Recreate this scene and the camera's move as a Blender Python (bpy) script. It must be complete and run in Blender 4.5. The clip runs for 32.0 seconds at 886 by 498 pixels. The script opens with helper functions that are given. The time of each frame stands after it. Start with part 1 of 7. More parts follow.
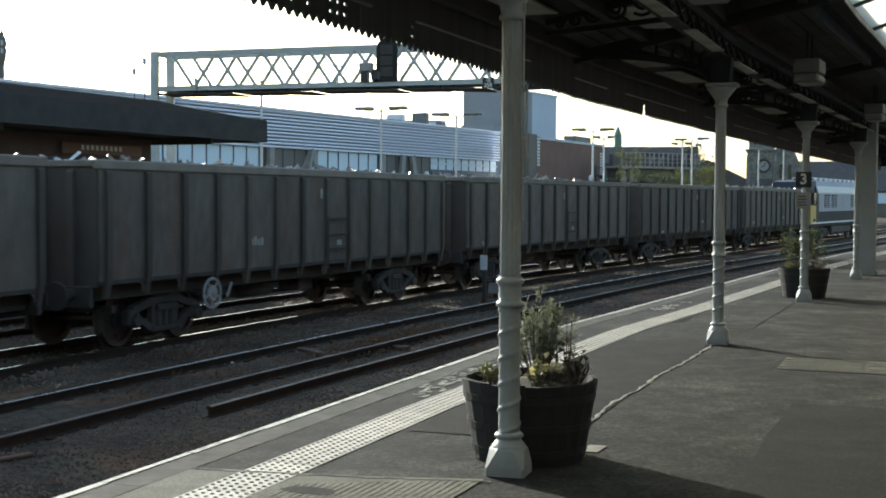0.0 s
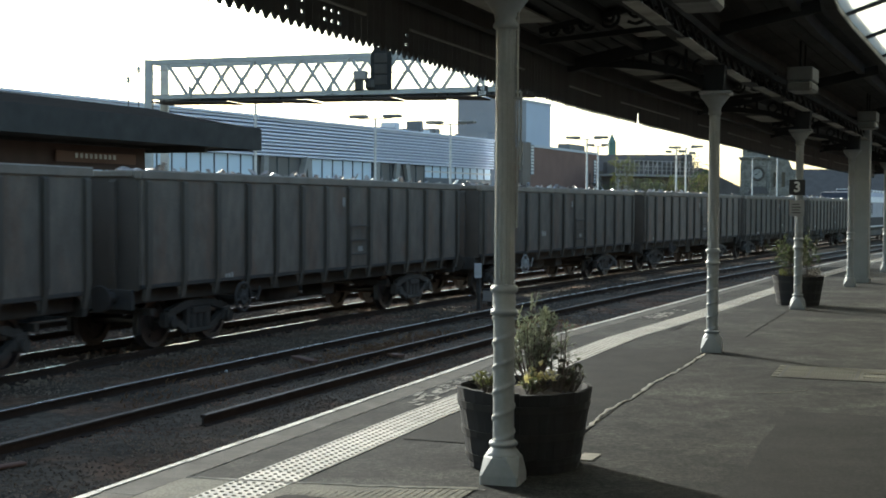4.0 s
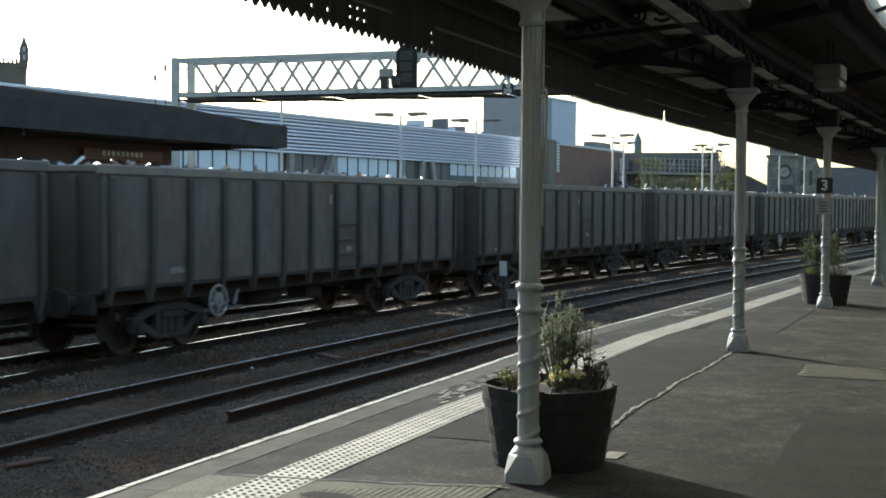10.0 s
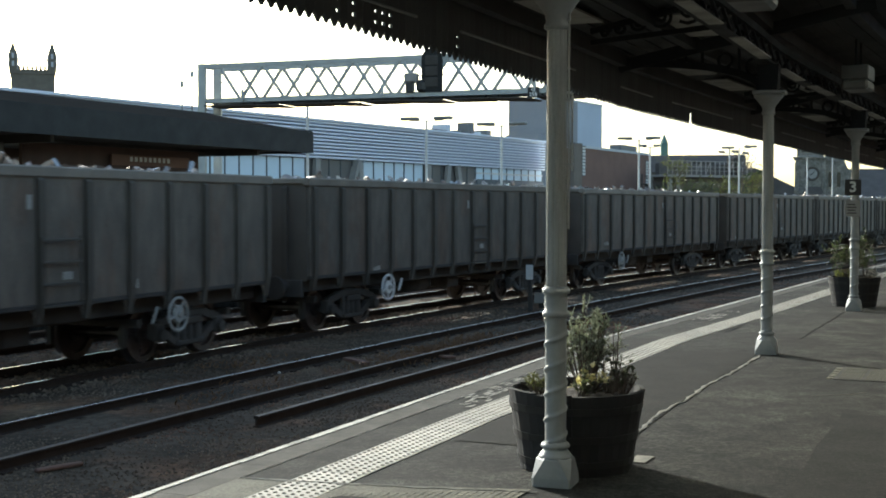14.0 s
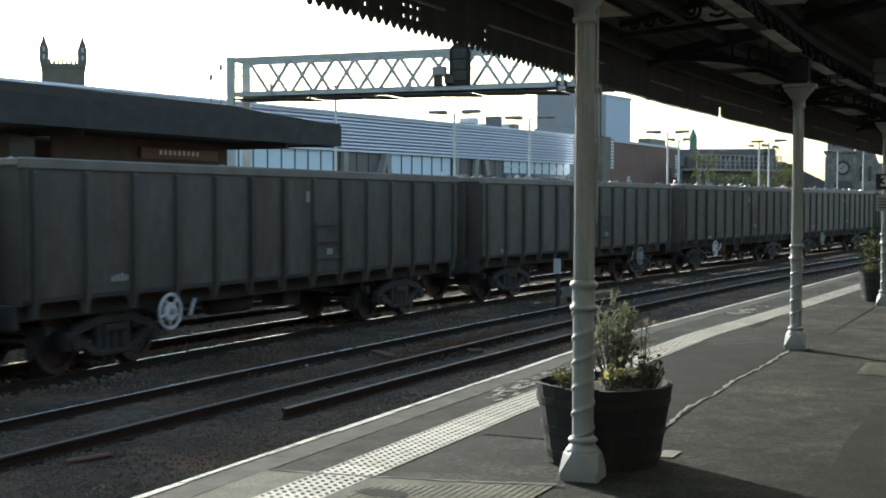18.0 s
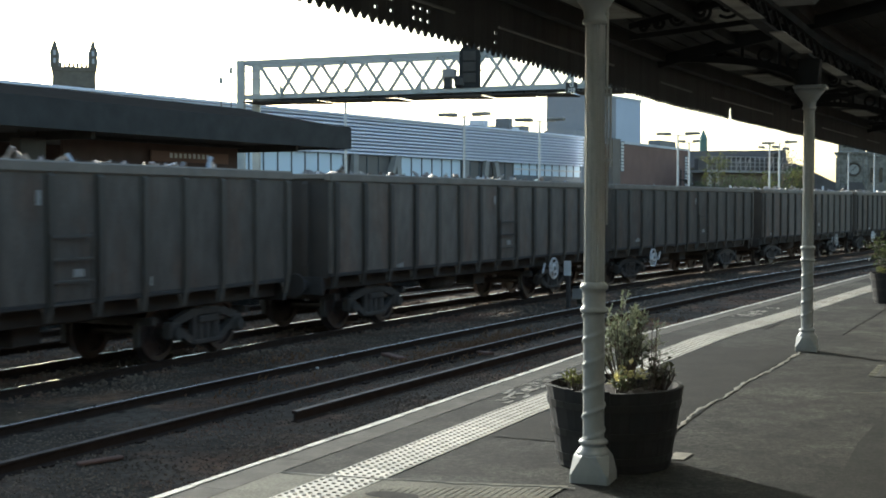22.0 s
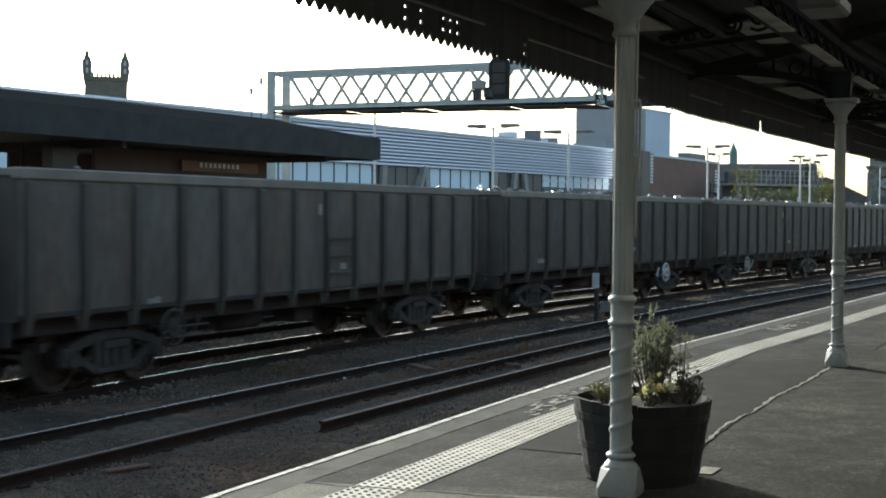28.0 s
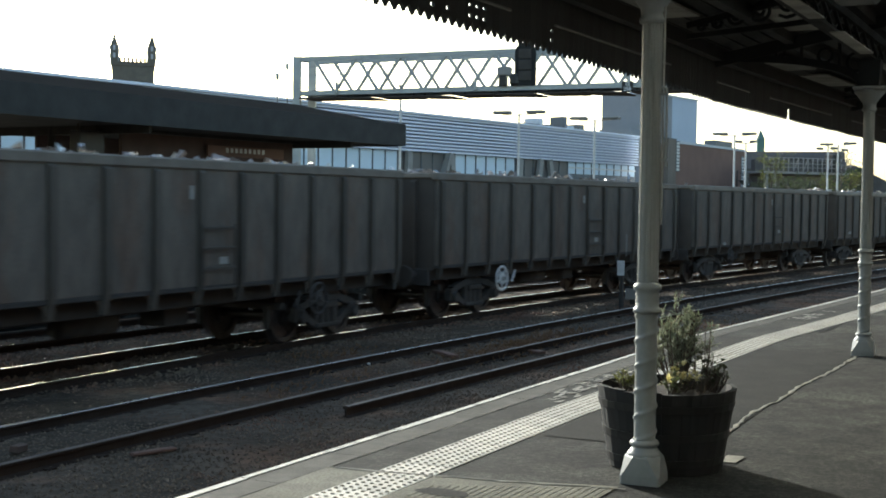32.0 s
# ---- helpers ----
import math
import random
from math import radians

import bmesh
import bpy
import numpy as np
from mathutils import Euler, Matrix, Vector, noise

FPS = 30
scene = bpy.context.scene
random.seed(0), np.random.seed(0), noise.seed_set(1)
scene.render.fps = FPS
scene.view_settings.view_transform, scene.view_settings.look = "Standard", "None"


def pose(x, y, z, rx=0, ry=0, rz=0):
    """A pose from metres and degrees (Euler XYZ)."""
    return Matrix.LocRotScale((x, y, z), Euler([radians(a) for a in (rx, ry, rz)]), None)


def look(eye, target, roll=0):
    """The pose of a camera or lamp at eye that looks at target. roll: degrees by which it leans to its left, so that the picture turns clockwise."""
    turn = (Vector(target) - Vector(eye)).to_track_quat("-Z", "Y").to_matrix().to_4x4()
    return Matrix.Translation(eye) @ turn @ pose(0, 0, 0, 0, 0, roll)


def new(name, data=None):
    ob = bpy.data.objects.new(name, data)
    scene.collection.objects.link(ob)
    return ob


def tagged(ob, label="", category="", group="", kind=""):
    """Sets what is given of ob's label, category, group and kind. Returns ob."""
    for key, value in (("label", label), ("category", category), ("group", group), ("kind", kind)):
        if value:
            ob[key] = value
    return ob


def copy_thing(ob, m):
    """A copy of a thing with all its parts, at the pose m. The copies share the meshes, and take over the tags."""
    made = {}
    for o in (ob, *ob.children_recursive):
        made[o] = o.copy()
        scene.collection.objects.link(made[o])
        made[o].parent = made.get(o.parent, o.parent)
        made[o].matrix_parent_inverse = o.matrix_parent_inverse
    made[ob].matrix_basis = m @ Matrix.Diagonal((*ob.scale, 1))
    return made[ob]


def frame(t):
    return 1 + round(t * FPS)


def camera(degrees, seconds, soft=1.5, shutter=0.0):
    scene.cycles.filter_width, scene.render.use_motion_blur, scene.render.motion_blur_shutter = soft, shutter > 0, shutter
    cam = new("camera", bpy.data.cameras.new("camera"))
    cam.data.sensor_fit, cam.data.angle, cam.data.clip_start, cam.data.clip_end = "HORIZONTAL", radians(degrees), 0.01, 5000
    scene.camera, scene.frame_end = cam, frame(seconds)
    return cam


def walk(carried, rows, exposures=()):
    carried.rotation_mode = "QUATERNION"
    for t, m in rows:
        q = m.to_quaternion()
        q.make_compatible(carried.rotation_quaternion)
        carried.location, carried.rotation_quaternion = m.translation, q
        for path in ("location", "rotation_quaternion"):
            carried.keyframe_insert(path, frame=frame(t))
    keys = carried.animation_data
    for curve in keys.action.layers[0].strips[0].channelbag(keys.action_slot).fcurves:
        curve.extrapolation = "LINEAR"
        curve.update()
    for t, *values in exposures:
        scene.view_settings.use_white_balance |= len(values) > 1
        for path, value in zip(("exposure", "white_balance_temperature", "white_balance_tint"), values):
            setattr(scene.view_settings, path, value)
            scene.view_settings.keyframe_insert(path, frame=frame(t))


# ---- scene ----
# ---- camera ----
LENS = 38.5
cam = camera(LENS, 32.0, soft=1.8, shutter=0.5)
# seconds, yaw, pitch, roll: held by hand at one spot and turned slowly to the left
PATH = [
    (0, -0.001, -2.339, -0.328), (0.5, -0.065, -2.150, -0.362), (1, 0.043, -2.149, -0.354), (1.5, 0.020, -2.123, -0.235),
    (2, -0.391, -2.096, -0.190), (2.5, -0.597, -2.135, -0.306), (3, -0.558, -2.070, -0.253), (3.5, -0.406, -1.967, -0.250),
    (5.5, -0.068, -2.221, -0.369), (6, 0.010, -2.341, -0.345), (6.5, 0.271, -2.267, -0.360), (7, 0.362, -2.285, -0.243),
    (7.5, 0.466, -2.269, -0.372), (8, 0.561, -2.391, -0.331), (8.5, 0.641, -2.457, -0.360), (9, 0.607, -2.407, -0.423),
    (9.5, 0.752, -2.275, -0.344), (10, 0.878, -2.082, -0.374), (10.5, 0.978, -2.006, -0.356), (11, 1.052, -2.024, -0.277),
    (11.5, 1.155, -2.230, -0.096), (12, 1.565, -2.252, -0.159), (12.5, 1.594, -2.247, -0.269), (13, 1.824, -2.387, -0.230),
    (13.5, 1.936, -2.244, -0.146), (14, 2.050, -1.904, -0.053), (14.5, 2.119, -1.853, -0.142), (16.5, 2.873, -1.664, -0.193),
    (17, 2.937, -1.985, -0.170), (17.5, 3.159, -2.090, -0.156), (18, 3.303, -2.198, -0.172), (18.5, 3.347, -2.304, -0.176),
    (19, 3.450, -2.227, -0.088), (19.5, 3.451, -2.146, -0.095), (20, 3.656, -2.256, -0.039), (20.5, 3.870, -2.301, -0.112),
    (21, 4.030, -2.231, -0.060), (21.5, 4.062, -2.058, -0.103), (22, 3.755, -2.093, -0.045), (22.5, 4.048, -2.253, -0.135),
    (23, 4.149, -2.273, -0.251), (23.5, 4.137, -2.361, -0.220), (24, 4.310, -2.211, -0.213), (24.5, 4.231, -2.437, -0.214),
    (25, 4.339, -2.362, -0.218), (25.5, 4.510, -2.153, -0.112), (27.5, 4.794, -1.913, -0.481), (28, 5.036, -1.591, -0.447),
    (28.5, 5.237, -1.722, -0.352), (29, 5.332, -2.037, -0.420), (29.5, 5.645, -2.075, -0.426), (30, 5.685, -1.829, -0.601),
    (30.5, 5.732, -1.906, -0.437), (31, 5.803, -2.154, -0.577), (31.5, 5.979, -2.180, -0.669), (32, 6.170, -2.218, -0.761),
]
walk(cam, [(t, pose(0, 0, 1.65, 90 + p, r, y)) for t, y, p, r in PATH], exposures=[(0, 1.12, 6200, 2), (32, 1.12, 6200, 2)])

# ---- plan: the tracks' and the platform's lines ----
EYE = 1.65                      # camera over the platform; the platform is z = 0
RAIL = -0.91                    # top of the rails
BED = -1.04                     # ballast


def line(heading, bends, s_from, s_to, step=0.25):
    """A line in plan: its bends are (s, curvature) and it passes 0, 0 at s = 0."""
    n_back, n_on = int(-s_from / step), int(s_to / step)
    out = {0: (0.0, 0.0, heading)}
    for sign, count in ((1, n_on), (-1, n_back)):
        x, y, h = 0.0, 0.0, heading
        for i in range(1, count + 1):
            s = sign * (i - 0.5) * step
            h += sign * step * bends(s)
            x, y = x + sign * step * math.sin(h), y + sign * step * math.cos(h)
            out[sign * i] = (x, y, h)
    keys = sorted(out)
    return np.array([k * step for k in keys]), np.array([out[k] for k in keys])


TRACK = line(radians(20.93), lambda s: (min(1, max(0, (s + 1.07) / 15)) / 348 if s < 50 else 0.0), -240, 330)
EDGE = line(radians(21.0), lambda s: (radians(4.0) / 1.0 if 16.3 < s < 17.3 else 0) + (1 / 340 if s > 29 else 0), -40, 150)


def on_track(s, n, z=0.0):
    """A place s along the tracks and n to the left of the camera's line."""
    x, y, h = (np.interp(s, TRACK[0], TRACK[1][:, i]) for i in range(3))
    return Vector((x - math.cos(h) * n, y + math.sin(h) * n, z))


def track_heading(s):
    return float(np.interp(s, TRACK[0], TRACK[1][:, 2]))


def on_plat(s, off, z=0.0):
    """A place s along the platform's edge and off metres in from it."""
    x, y, h = (np.interp(s, EDGE[0], EDGE[1][:, i]) for i in range(3))
    return Vector((-4.53 + x + math.cos(h) * off, 0.60 + y - math.sin(h) * off, z))


def plat_heading(s):
    return float(np.interp(s, EDGE[0], EDGE[1][:, 2]))


def plat_pose(s, off, z=0.0, turn=0.0):
    """Local x across the platform (inwards), y along it."""
    p = on_plat(s, off, z)
    return pose(*p, 0, 0, turn - math.degrees(plat_heading(s)))


def track_pose(s, n, z=0.0):
    """Local x along the track, y to its left."""
    p = on_track(s, n, z)
    return pose(*p, 0, 0, 90 - math.degrees(track_heading(s)))


# ---- world, sun ----
SUN_HEADING, SUN_HEIGHT = -33.0, 18.5
world = bpy.data.worlds.new("sky")
scene.world = world
world.use_nodes = True
wn = world.node_tree
sky = wn.nodes.new("ShaderNodeTexSky")
sky.sky_type, sky.sun_disc = "NISHITA", False
sky.sun_elevation, sky.sun_rotation = radians(SUN_HEIGHT), radians(SUN_HEADING)
sky.air_density, sky.dust_density, sky.ozone_density = 1.0, 1.7, 0.6
wn.links.new(sky.outputs[0], wn.nodes["Background"].inputs[0])
wn.nodes["Background"].inputs[1].default_value = 0.15
sun_data = bpy.data.lights.new("sun", "SUN")
sun_data.energy, sun_data.angle, sun_data.color = 3.7, radians(0.6), (1.0, 0.945, 0.87)
sun = new("sun", sun_data)
sun.matrix_world = look((math.sin(radians(SUN_HEADING)) * math.cos(radians(SUN_HEIGHT)) * 50,
                         math.cos(radians(SUN_HEADING)) * math.cos(radians(SUN_HEIGHT)) * 50,
                         math.sin(radians(SUN_HEIGHT)) * 50), (0, 0, 0))

# ---- materials ----


def mat(name, base, other=None, rough=0.7, metal=0.0, scale=6.0, fine=60.0, mix=0.5, bump=0.15, vary=0.0,
        spots=None, spot_scale=1.2, spot_at=0.6, spec=0.4, stretch=(1, 1, 1), depth=0.01, punch=1.0, mottle=()):
    """A surface of two tones mixed by broad and fine noise, with stains, relief and a change from piece to piece."""
    m = bpy.data.materials.new(name)
    m.use_nodes = True
    nt = m.node_tree
    b = nt.nodes["Principled BSDF"]
    other = other or tuple(c * 0.7 for c in base)
    tc = nt.nodes.new("ShaderNodeTexCoord")
    mp = nt.nodes.new("ShaderNodeMapping")
    mp.inputs["Scale"].default_value = stretch
    nt.links.new(tc.outputs["Object"], mp.inputs[0])
    n1, n2 = nt.nodes.new("ShaderNodeTexNoise"), nt.nodes.new("ShaderNodeTexNoise")
    for n, sc, det in ((n1, scale, 5), (n2, fine, 3)):
        n.inputs["Scale"].default_value, n.inputs["Detail"].default_value = sc, det
        nt.links.new(mp.outputs[0], n.inputs["Vector"])
    add = nt.nodes.new("ShaderNodeMath")
    add.operation = "MULTIPLY_ADD"
    add.inputs[1].default_value = 0.45
    nt.links.new(n2.outputs["Fac"], add.inputs[0])
    sc1 = nt.nodes.new("ShaderNodeMath")
    sc1.operation = "MULTIPLY_ADD"
    sc1.inputs[1].default_value, sc1.inputs[2].default_value = 1.3, -0.38 + (mix - 0.5)
    nt.links.new(n1.outputs["Fac"], sc1.inputs[0])
    nt.links.new(sc1.outputs[0], add.inputs[2])
    cm = nt.nodes.new("ShaderNodeMix")
    cm.data_type = "RGBA"
    cm.clamp_factor = True
    cm.inputs[6].default_value, cm.inputs[7].default_value = (*base, 1), (*other, 1)
    pu = nt.nodes.new("ShaderNodeMath")
    pu.operation = "MULTIPLY_ADD"
    pu.inputs[1].default_value, pu.inputs[2].default_value = punch, 0.5 - 0.5 * punch
    nt.links.new(add.outputs[0], pu.inputs[0])
    nt.links.new(pu.outputs[0], cm.inputs[0])
    colour = cm.outputs[2]
    if spots:
        n3 = nt.nodes.new("ShaderNodeTexNoise")
        n3.inputs["Scale"].default_value, n3.inputs["Detail"].default_value = spot_scale, 6
        n3.inputs["Roughness"].default_value = 0.65
        nt.links.new(mp.outputs[0], n3.inputs["Vector"])
        rp = nt.nodes.new("ShaderNodeMapRange")
        rp.inputs[1].default_value, rp.inputs[2].default_value = spot_at - 0.06, spot_at + 0.06
        nt.links.new(n3.outputs["Fac"], rp.inputs[0])
        c2 = nt.nodes.new("ShaderNodeMix")
        c2.data_type = "RGBA"
        c2.inputs[7].default_value = (*spots, 1)
        nt.links.new(rp.outputs[0], c2.inputs[0])
        nt.links.new(colour, c2.inputs[6])
        colour = c2.outputs[2]
    for size_, det, lo, hi in mottle:
        n4 = nt.nodes.new("ShaderNodeTexNoise")
        n4.inputs["Scale"].default_value, n4.inputs["Detail"].default_value = size_, det
        nt.links.new(mp.outputs[0], n4.inputs["Vector"])
        m4 = nt.nodes.new("ShaderNodeMapRange")
        m4.inputs[1].default_value, m4.inputs[2].default_value = 0.35, 0.65
        m4.inputs[3].default_value, m4.inputs[4].default_value = lo, hi
        nt.links.new(n4.outputs["Fac"], m4.inputs[0])
        h4 = nt.nodes.new("ShaderNodeHueSaturation")
        nt.links.new(m4.outputs[0], h4.inputs["Value"])
        nt.links.new(colour, h4.inputs["Color"])
        colour = h4.outputs[0]
    if vary:
        oi = nt.nodes.new("ShaderNodeObjectInfo")
        vr = nt.nodes.new("ShaderNodeMapRange")
        vr.inputs[3].default_value, vr.inputs[4].default_value = 1 - vary, 1 + vary
        nt.links.new(oi.outputs["Random"], vr.inputs[0])
        hs = nt.nodes.new("ShaderNodeHueSaturation")
        nt.links.new(vr.outputs[0], hs.inputs["Value"])
        nt.links.new(colour, hs.inputs["Color"])
        colour = hs.outputs[0]
    nt.links.new(colour, b.inputs["Base Color"])
    rr = nt.nodes.new("ShaderNodeMapRange")
    rr.inputs[3].default_value, rr.inputs[4].default_value = max(0.03, rough - 0.12), min(1, rough + 0.12)
    nt.links.new(n1.outputs["Fac"], rr.inputs[0])
    nt.links.new(rr.outputs[0], b.inputs["Roughness"])
    b.inputs["Metallic"].default_value = metal
    b.inputs["Specular IOR Level"].default_value = spec
    if bump:
        bp = nt.nodes.new("ShaderNodeBump")
        bp.inputs["Strength"].default_value, bp.inputs["Distance"].default_value = bump, depth
        nt.links.new(add.outputs[0], bp.inputs["Height"])
        nt.links.new(bp.outputs[0], b.inputs["Normal"])
    return m


def glass(name, colour, rough=0.05, through_it=0.0):
    m = bpy.data.materials.new(name)
    m.use_nodes = True
    b = m.node_tree.nodes["Principled BSDF"]
    b.inputs["Base Color"].default_value = (*colour, 1)
    b.inputs["Roughness"].default_value = rough
    b.inputs["Transmission Weight"].default_value = through_it
    b.inputs["IOR"].default_value = 1.45
    return m


M_BALLAST = mat("ballast", (0.118, 0.095, 0.070), (0.062, 0.050, 0.037), 0.95, scale=0.6, fine=22, bump=1.0, depth=0.05,
                spots=(0.175, 0.105, 0.066), spot_scale=0.4, spot_at=0.56, spec=0.1, mottle=((0.7, 5, 0.7, 1.2), (9, 4, 0.75, 1.25)))
M_STONE = mat("ballast stone", (0.205, 0.158, 0.114), (0.115, 0.088, 0.063), 0.9, scale=3, fine=40, bump=0.4, spec=0.12,
              spots=(0.19, 0.112, 0.076), spot_scale=0.45, spot_at=0.57, mottle=((0.6, 5, 0.68, 1.22),))
M_ASPHALT = mat("platform asphalt", (0.0255, 0.0256, 0.0223), (0.0115, 0.0116, 0.0103), 0.95, scale=1.3, fine=24, bump=0.35, punch=1.3,
                spots=(0.038, 0.0378, 0.032), spot_scale=0.5, spot_at=0.56, depth=0.003, spec=0.12,
                mottle=((0.9, 5, 0.65, 1.22), (5, 6, 0.62, 1.34), (24, 4, 0.5, 1.55), (100, 3, 0.25, 2.1)))
M_PATCH = mat("relaid asphalt", (0.0138, 0.0138, 0.0121), (0.0088, 0.0088, 0.0077), 0.95, scale=2.0, fine=26, bump=0.3, depth=0.003, spec=0.12,
              mottle=((5, 5, 0.85, 1.15), (30, 4, 0.75, 1.3), (110, 3, 0.5, 1.65)))
M_MORTAR = mat("pale mortar", (0.29, 0.278, 0.242), (0.15, 0.144, 0.126), 0.9, scale=8, fine=70, bump=0.3, punch=1.8, spec=0.15)
M_WORNPAINT = mat("worn floor paint", (0.36, 0.348, 0.305), (0.15, 0.145, 0.127), 0.85, scale=12, fine=70, bump=0.0, punch=1.5, spec=0.25)
M_COPING = mat("coping stone", (0.080, 0.0765, 0.065), (0.042, 0.040, 0.034), 0.92, scale=3, fine=50, bump=0.3, vary=0.03, spec=0.15, mottle=((9, 5, 0.8, 1.2), (120, 3, 0.7, 1.35)))
M_SLABS = mat("worn concrete", (0.165, 0.16, 0.128), (0.105, 0.101, 0.081), 0.93, scale=2, fine=40, bump=0.5, spec=0.12, stretch=(1, 1, 1),
              mottle=((4, 5, 0.8, 1.2), (60, 3, 0.72, 1.3)))
M_WHITE_LINE = mat("worn white line", (0.60, 0.58, 0.52), (0.40, 0.385, 0.34), 0.85, scale=5, fine=40, bump=0.2,
                   spots=(0.18, 0.172, 0.148), spot_scale=4, spot_at=0.58, mottle=((30, 4, 0.8, 1.12),))
M_TACTILE = mat("cream tactile paving", (0.58, 0.55, 0.475), (0.41, 0.388, 0.335), 0.8, scale=4, fine=60, bump=0.2, vary=0.10,
                spots=(0.28, 0.26, 0.21), spot_scale=6, spot_at=0.66)
# grime on the blister tops, and their shaded sides painted in as colour
M_BLISTER = mat("grimy worn blister tops", (0.26, 0.243, 0.20), (0.16, 0.15, 0.123), 0.85, scale=6, fine=60, bump=0.2, vary=0.15)
M_IRON = mat("painted cast iron", (0.285, 0.292, 0.28), (0.195, 0.202, 0.192), 0.45, scale=5, fine=40, bump=0.12, depth=0.003,
             spots=(0.27, 0.25, 0.22), spot_scale=4, spot_at=0.70)
M_RAIL = mat("rusty rail", (0.056, 0.040, 0.030), (0.032, 0.024, 0.019), 0.9, scale=4, fine=50, bump=0.3, spec=0.1)
M_RAILHEAD = mat("polished rail head", (0.86, 0.85, 0.83), (0.76, 0.75, 0.73), 0.14, metal=1.0, scale=2, fine=30, bump=0.0)
M_WORN = mat("browned rail head", (0.16, 0.135, 0.115), (0.10, 0.082, 0.07), 0.5, metal=0.6, scale=3, fine=30, bump=0.1)
M_GREYPAINT = mat("grubby white paint", (0.37, 0.37, 0.34), (0.22, 0.215, 0.195), 0.7, scale=6, fine=50, bump=0.1)
M_DULLHEAD = mat("dull rail head", (0.42, 0.385, 0.35), (0.30, 0.275, 0.25), 0.28, metal=1.0, scale=2, fine=30, bump=0.05)
M_SLEEPER = mat("weathered timber sleeper", (0.125, 0.108, 0.088), (0.075, 0.066, 0.056), 0.9, scale=3, fine=40, bump=0.6, vary=0.25, stretch=(1, 6, 1))
M_WAGON = mat("dusty wagon paint", (0.165, 0.141, 0.113), (0.10, 0.086, 0.069), 0.85, scale=0.9, fine=16, bump=0.2, vary=0.22, punch=1.1,
              spots=(0.135, 0.10, 0.074), spot_scale=1.1, spot_at=0.58, stretch=(1.2, 1.2, 0.55), depth=0.006,
              mottle=((4, 5, 0.85, 1.14), (30, 3, 0.92, 1.08)))
# darker than the panels: the ribs' shading is put into this colour
M_RIB = mat("wagon rib paint", (0.085, 0.074, 0.058), (0.055, 0.047, 0.037), 0.75, scale=1.5, fine=20, bump=0.25, vary=0.3,
            spots=(0.12, 0.085, 0.06), spot_scale=1.6, spot_at=0.6, stretch=(1, 1, 0.35), depth=0.005)
M_BOGIE = mat("dusty cast steel", (0.075, 0.067, 0.057), (0.044, 0.039, 0.033), 0.85, scale=3, fine=25, bump=0.3, vary=0.2)
# shade in the gaps between wagons is painted into this dark tone
M_END = mat("sooty wagon end", (0.10, 0.084, 0.066), (0.06, 0.051, 0.042), 0.85, scale=1.2, fine=20, bump=0.2, vary=0.2)
M_RIM = mat("scuffed wagon rim", (0.25, 0.222, 0.18), (0.145, 0.123, 0.098), 0.7, metal=0.2, scale=2, fine=25, bump=0.3, vary=0.2)
M_UNDER = mat("grimy underframe", (0.066, 0.060, 0.052), (0.039, 0.035, 0.031), 0.9, scale=3, fine=30, bump=0.3)
M_WHEEL = mat("steel wheel", (0.13, 0.11, 0.10), (0.07, 0.06, 0.055), 0.5, metal=0.8, scale=5, fine=40, bump=0.1)
M_WHITE = mat("dirty white paint", (0.72, 0.72, 0.70), (0.48, 0.47, 0.44), 0.6, scale=5, fine=40, bump=0.1)
M_CHALK = mat("faded chalk marks", (0.42, 0.41, 0.37), (0.26, 0.25, 0.225), 0.9, scale=9, fine=60, bump=0.0)
M_SCRAP = mat("scrap metal", (0.36, 0.34, 0.32), (0.15, 0.11, 0.085), 0.4, metal=0.7, scale=3, fine=20, bump=0.4, vary=0.3)
M_SCRAP2 = mat("bright scrap sheet", (0.62, 0.62, 0.60), (0.4, 0.39, 0.37), 0.3, metal=0.9, scale=4, fine=30, bump=0.3)
M_BARREL = mat("old oak staves", (0.027, 0.0262, 0.0245), (0.0155, 0.015, 0.0142), 0.8, scale=4, fine=40, bump=0.5, vary=0.12, stretch=(1, 1, 0.15), depth=0.006)
M_HOOP = mat("dark iron hoop", (0.036, 0.0345, 0.032), (0.024, 0.023, 0.0215), 0.55, metal=0.4, scale=6, fine=40, bump=0.2)
M_SOIL = mat("potting soil", (0.035, 0.025, 0.018), (0.02, 0.015, 0.012), 1.0, scale=9, fine=60, bump=1.0, depth=0.02)
M_ROOF = mat("dark canopy boards", (0.040, 0.041, 0.040), (0.021, 0.0215, 0.021), 0.8, scale=2, fine=25, bump=0.3, vary=0.15)
M_PALEBOARD = mat("cream soffit paint", (0.36, 0.355, 0.315), (0.18, 0.177, 0.158), 0.75, scale=3, fine=30, bump=0.2, vary=0.25, punch=1.6)
M_VALANCE = mat("grey painted valance boards", (0.088, 0.094, 0.094), (0.05, 0.053, 0.052), 0.65, scale=3, fine=30, bump=0.2, vary=0.18)
M_GIRDER = mat("sooty canopy ironwork", (0.034, 0.035, 0.034), (0.02, 0.0205, 0.02), 0.7, spec=0.12, scale=3, fine=25, bump=0.2)
M_SKYLIGHT = glass("wired roof glass", (0.94, 0.90, 0.79), 0.25, 1.0)
frosted = M_SKYLIGHT.node_tree
milky = frosted.nodes.new("ShaderNodeBsdfTranslucent")
milky.inputs[0].default_value = (0.9, 0.87, 0.76, 1)
mixed = frosted.nodes.new("ShaderNodeMixShader")
mixed.inputs[0].default_value = 0.6
frosted.links.new(frosted.nodes["Principled BSDF"].outputs[0], mixed.inputs[1])
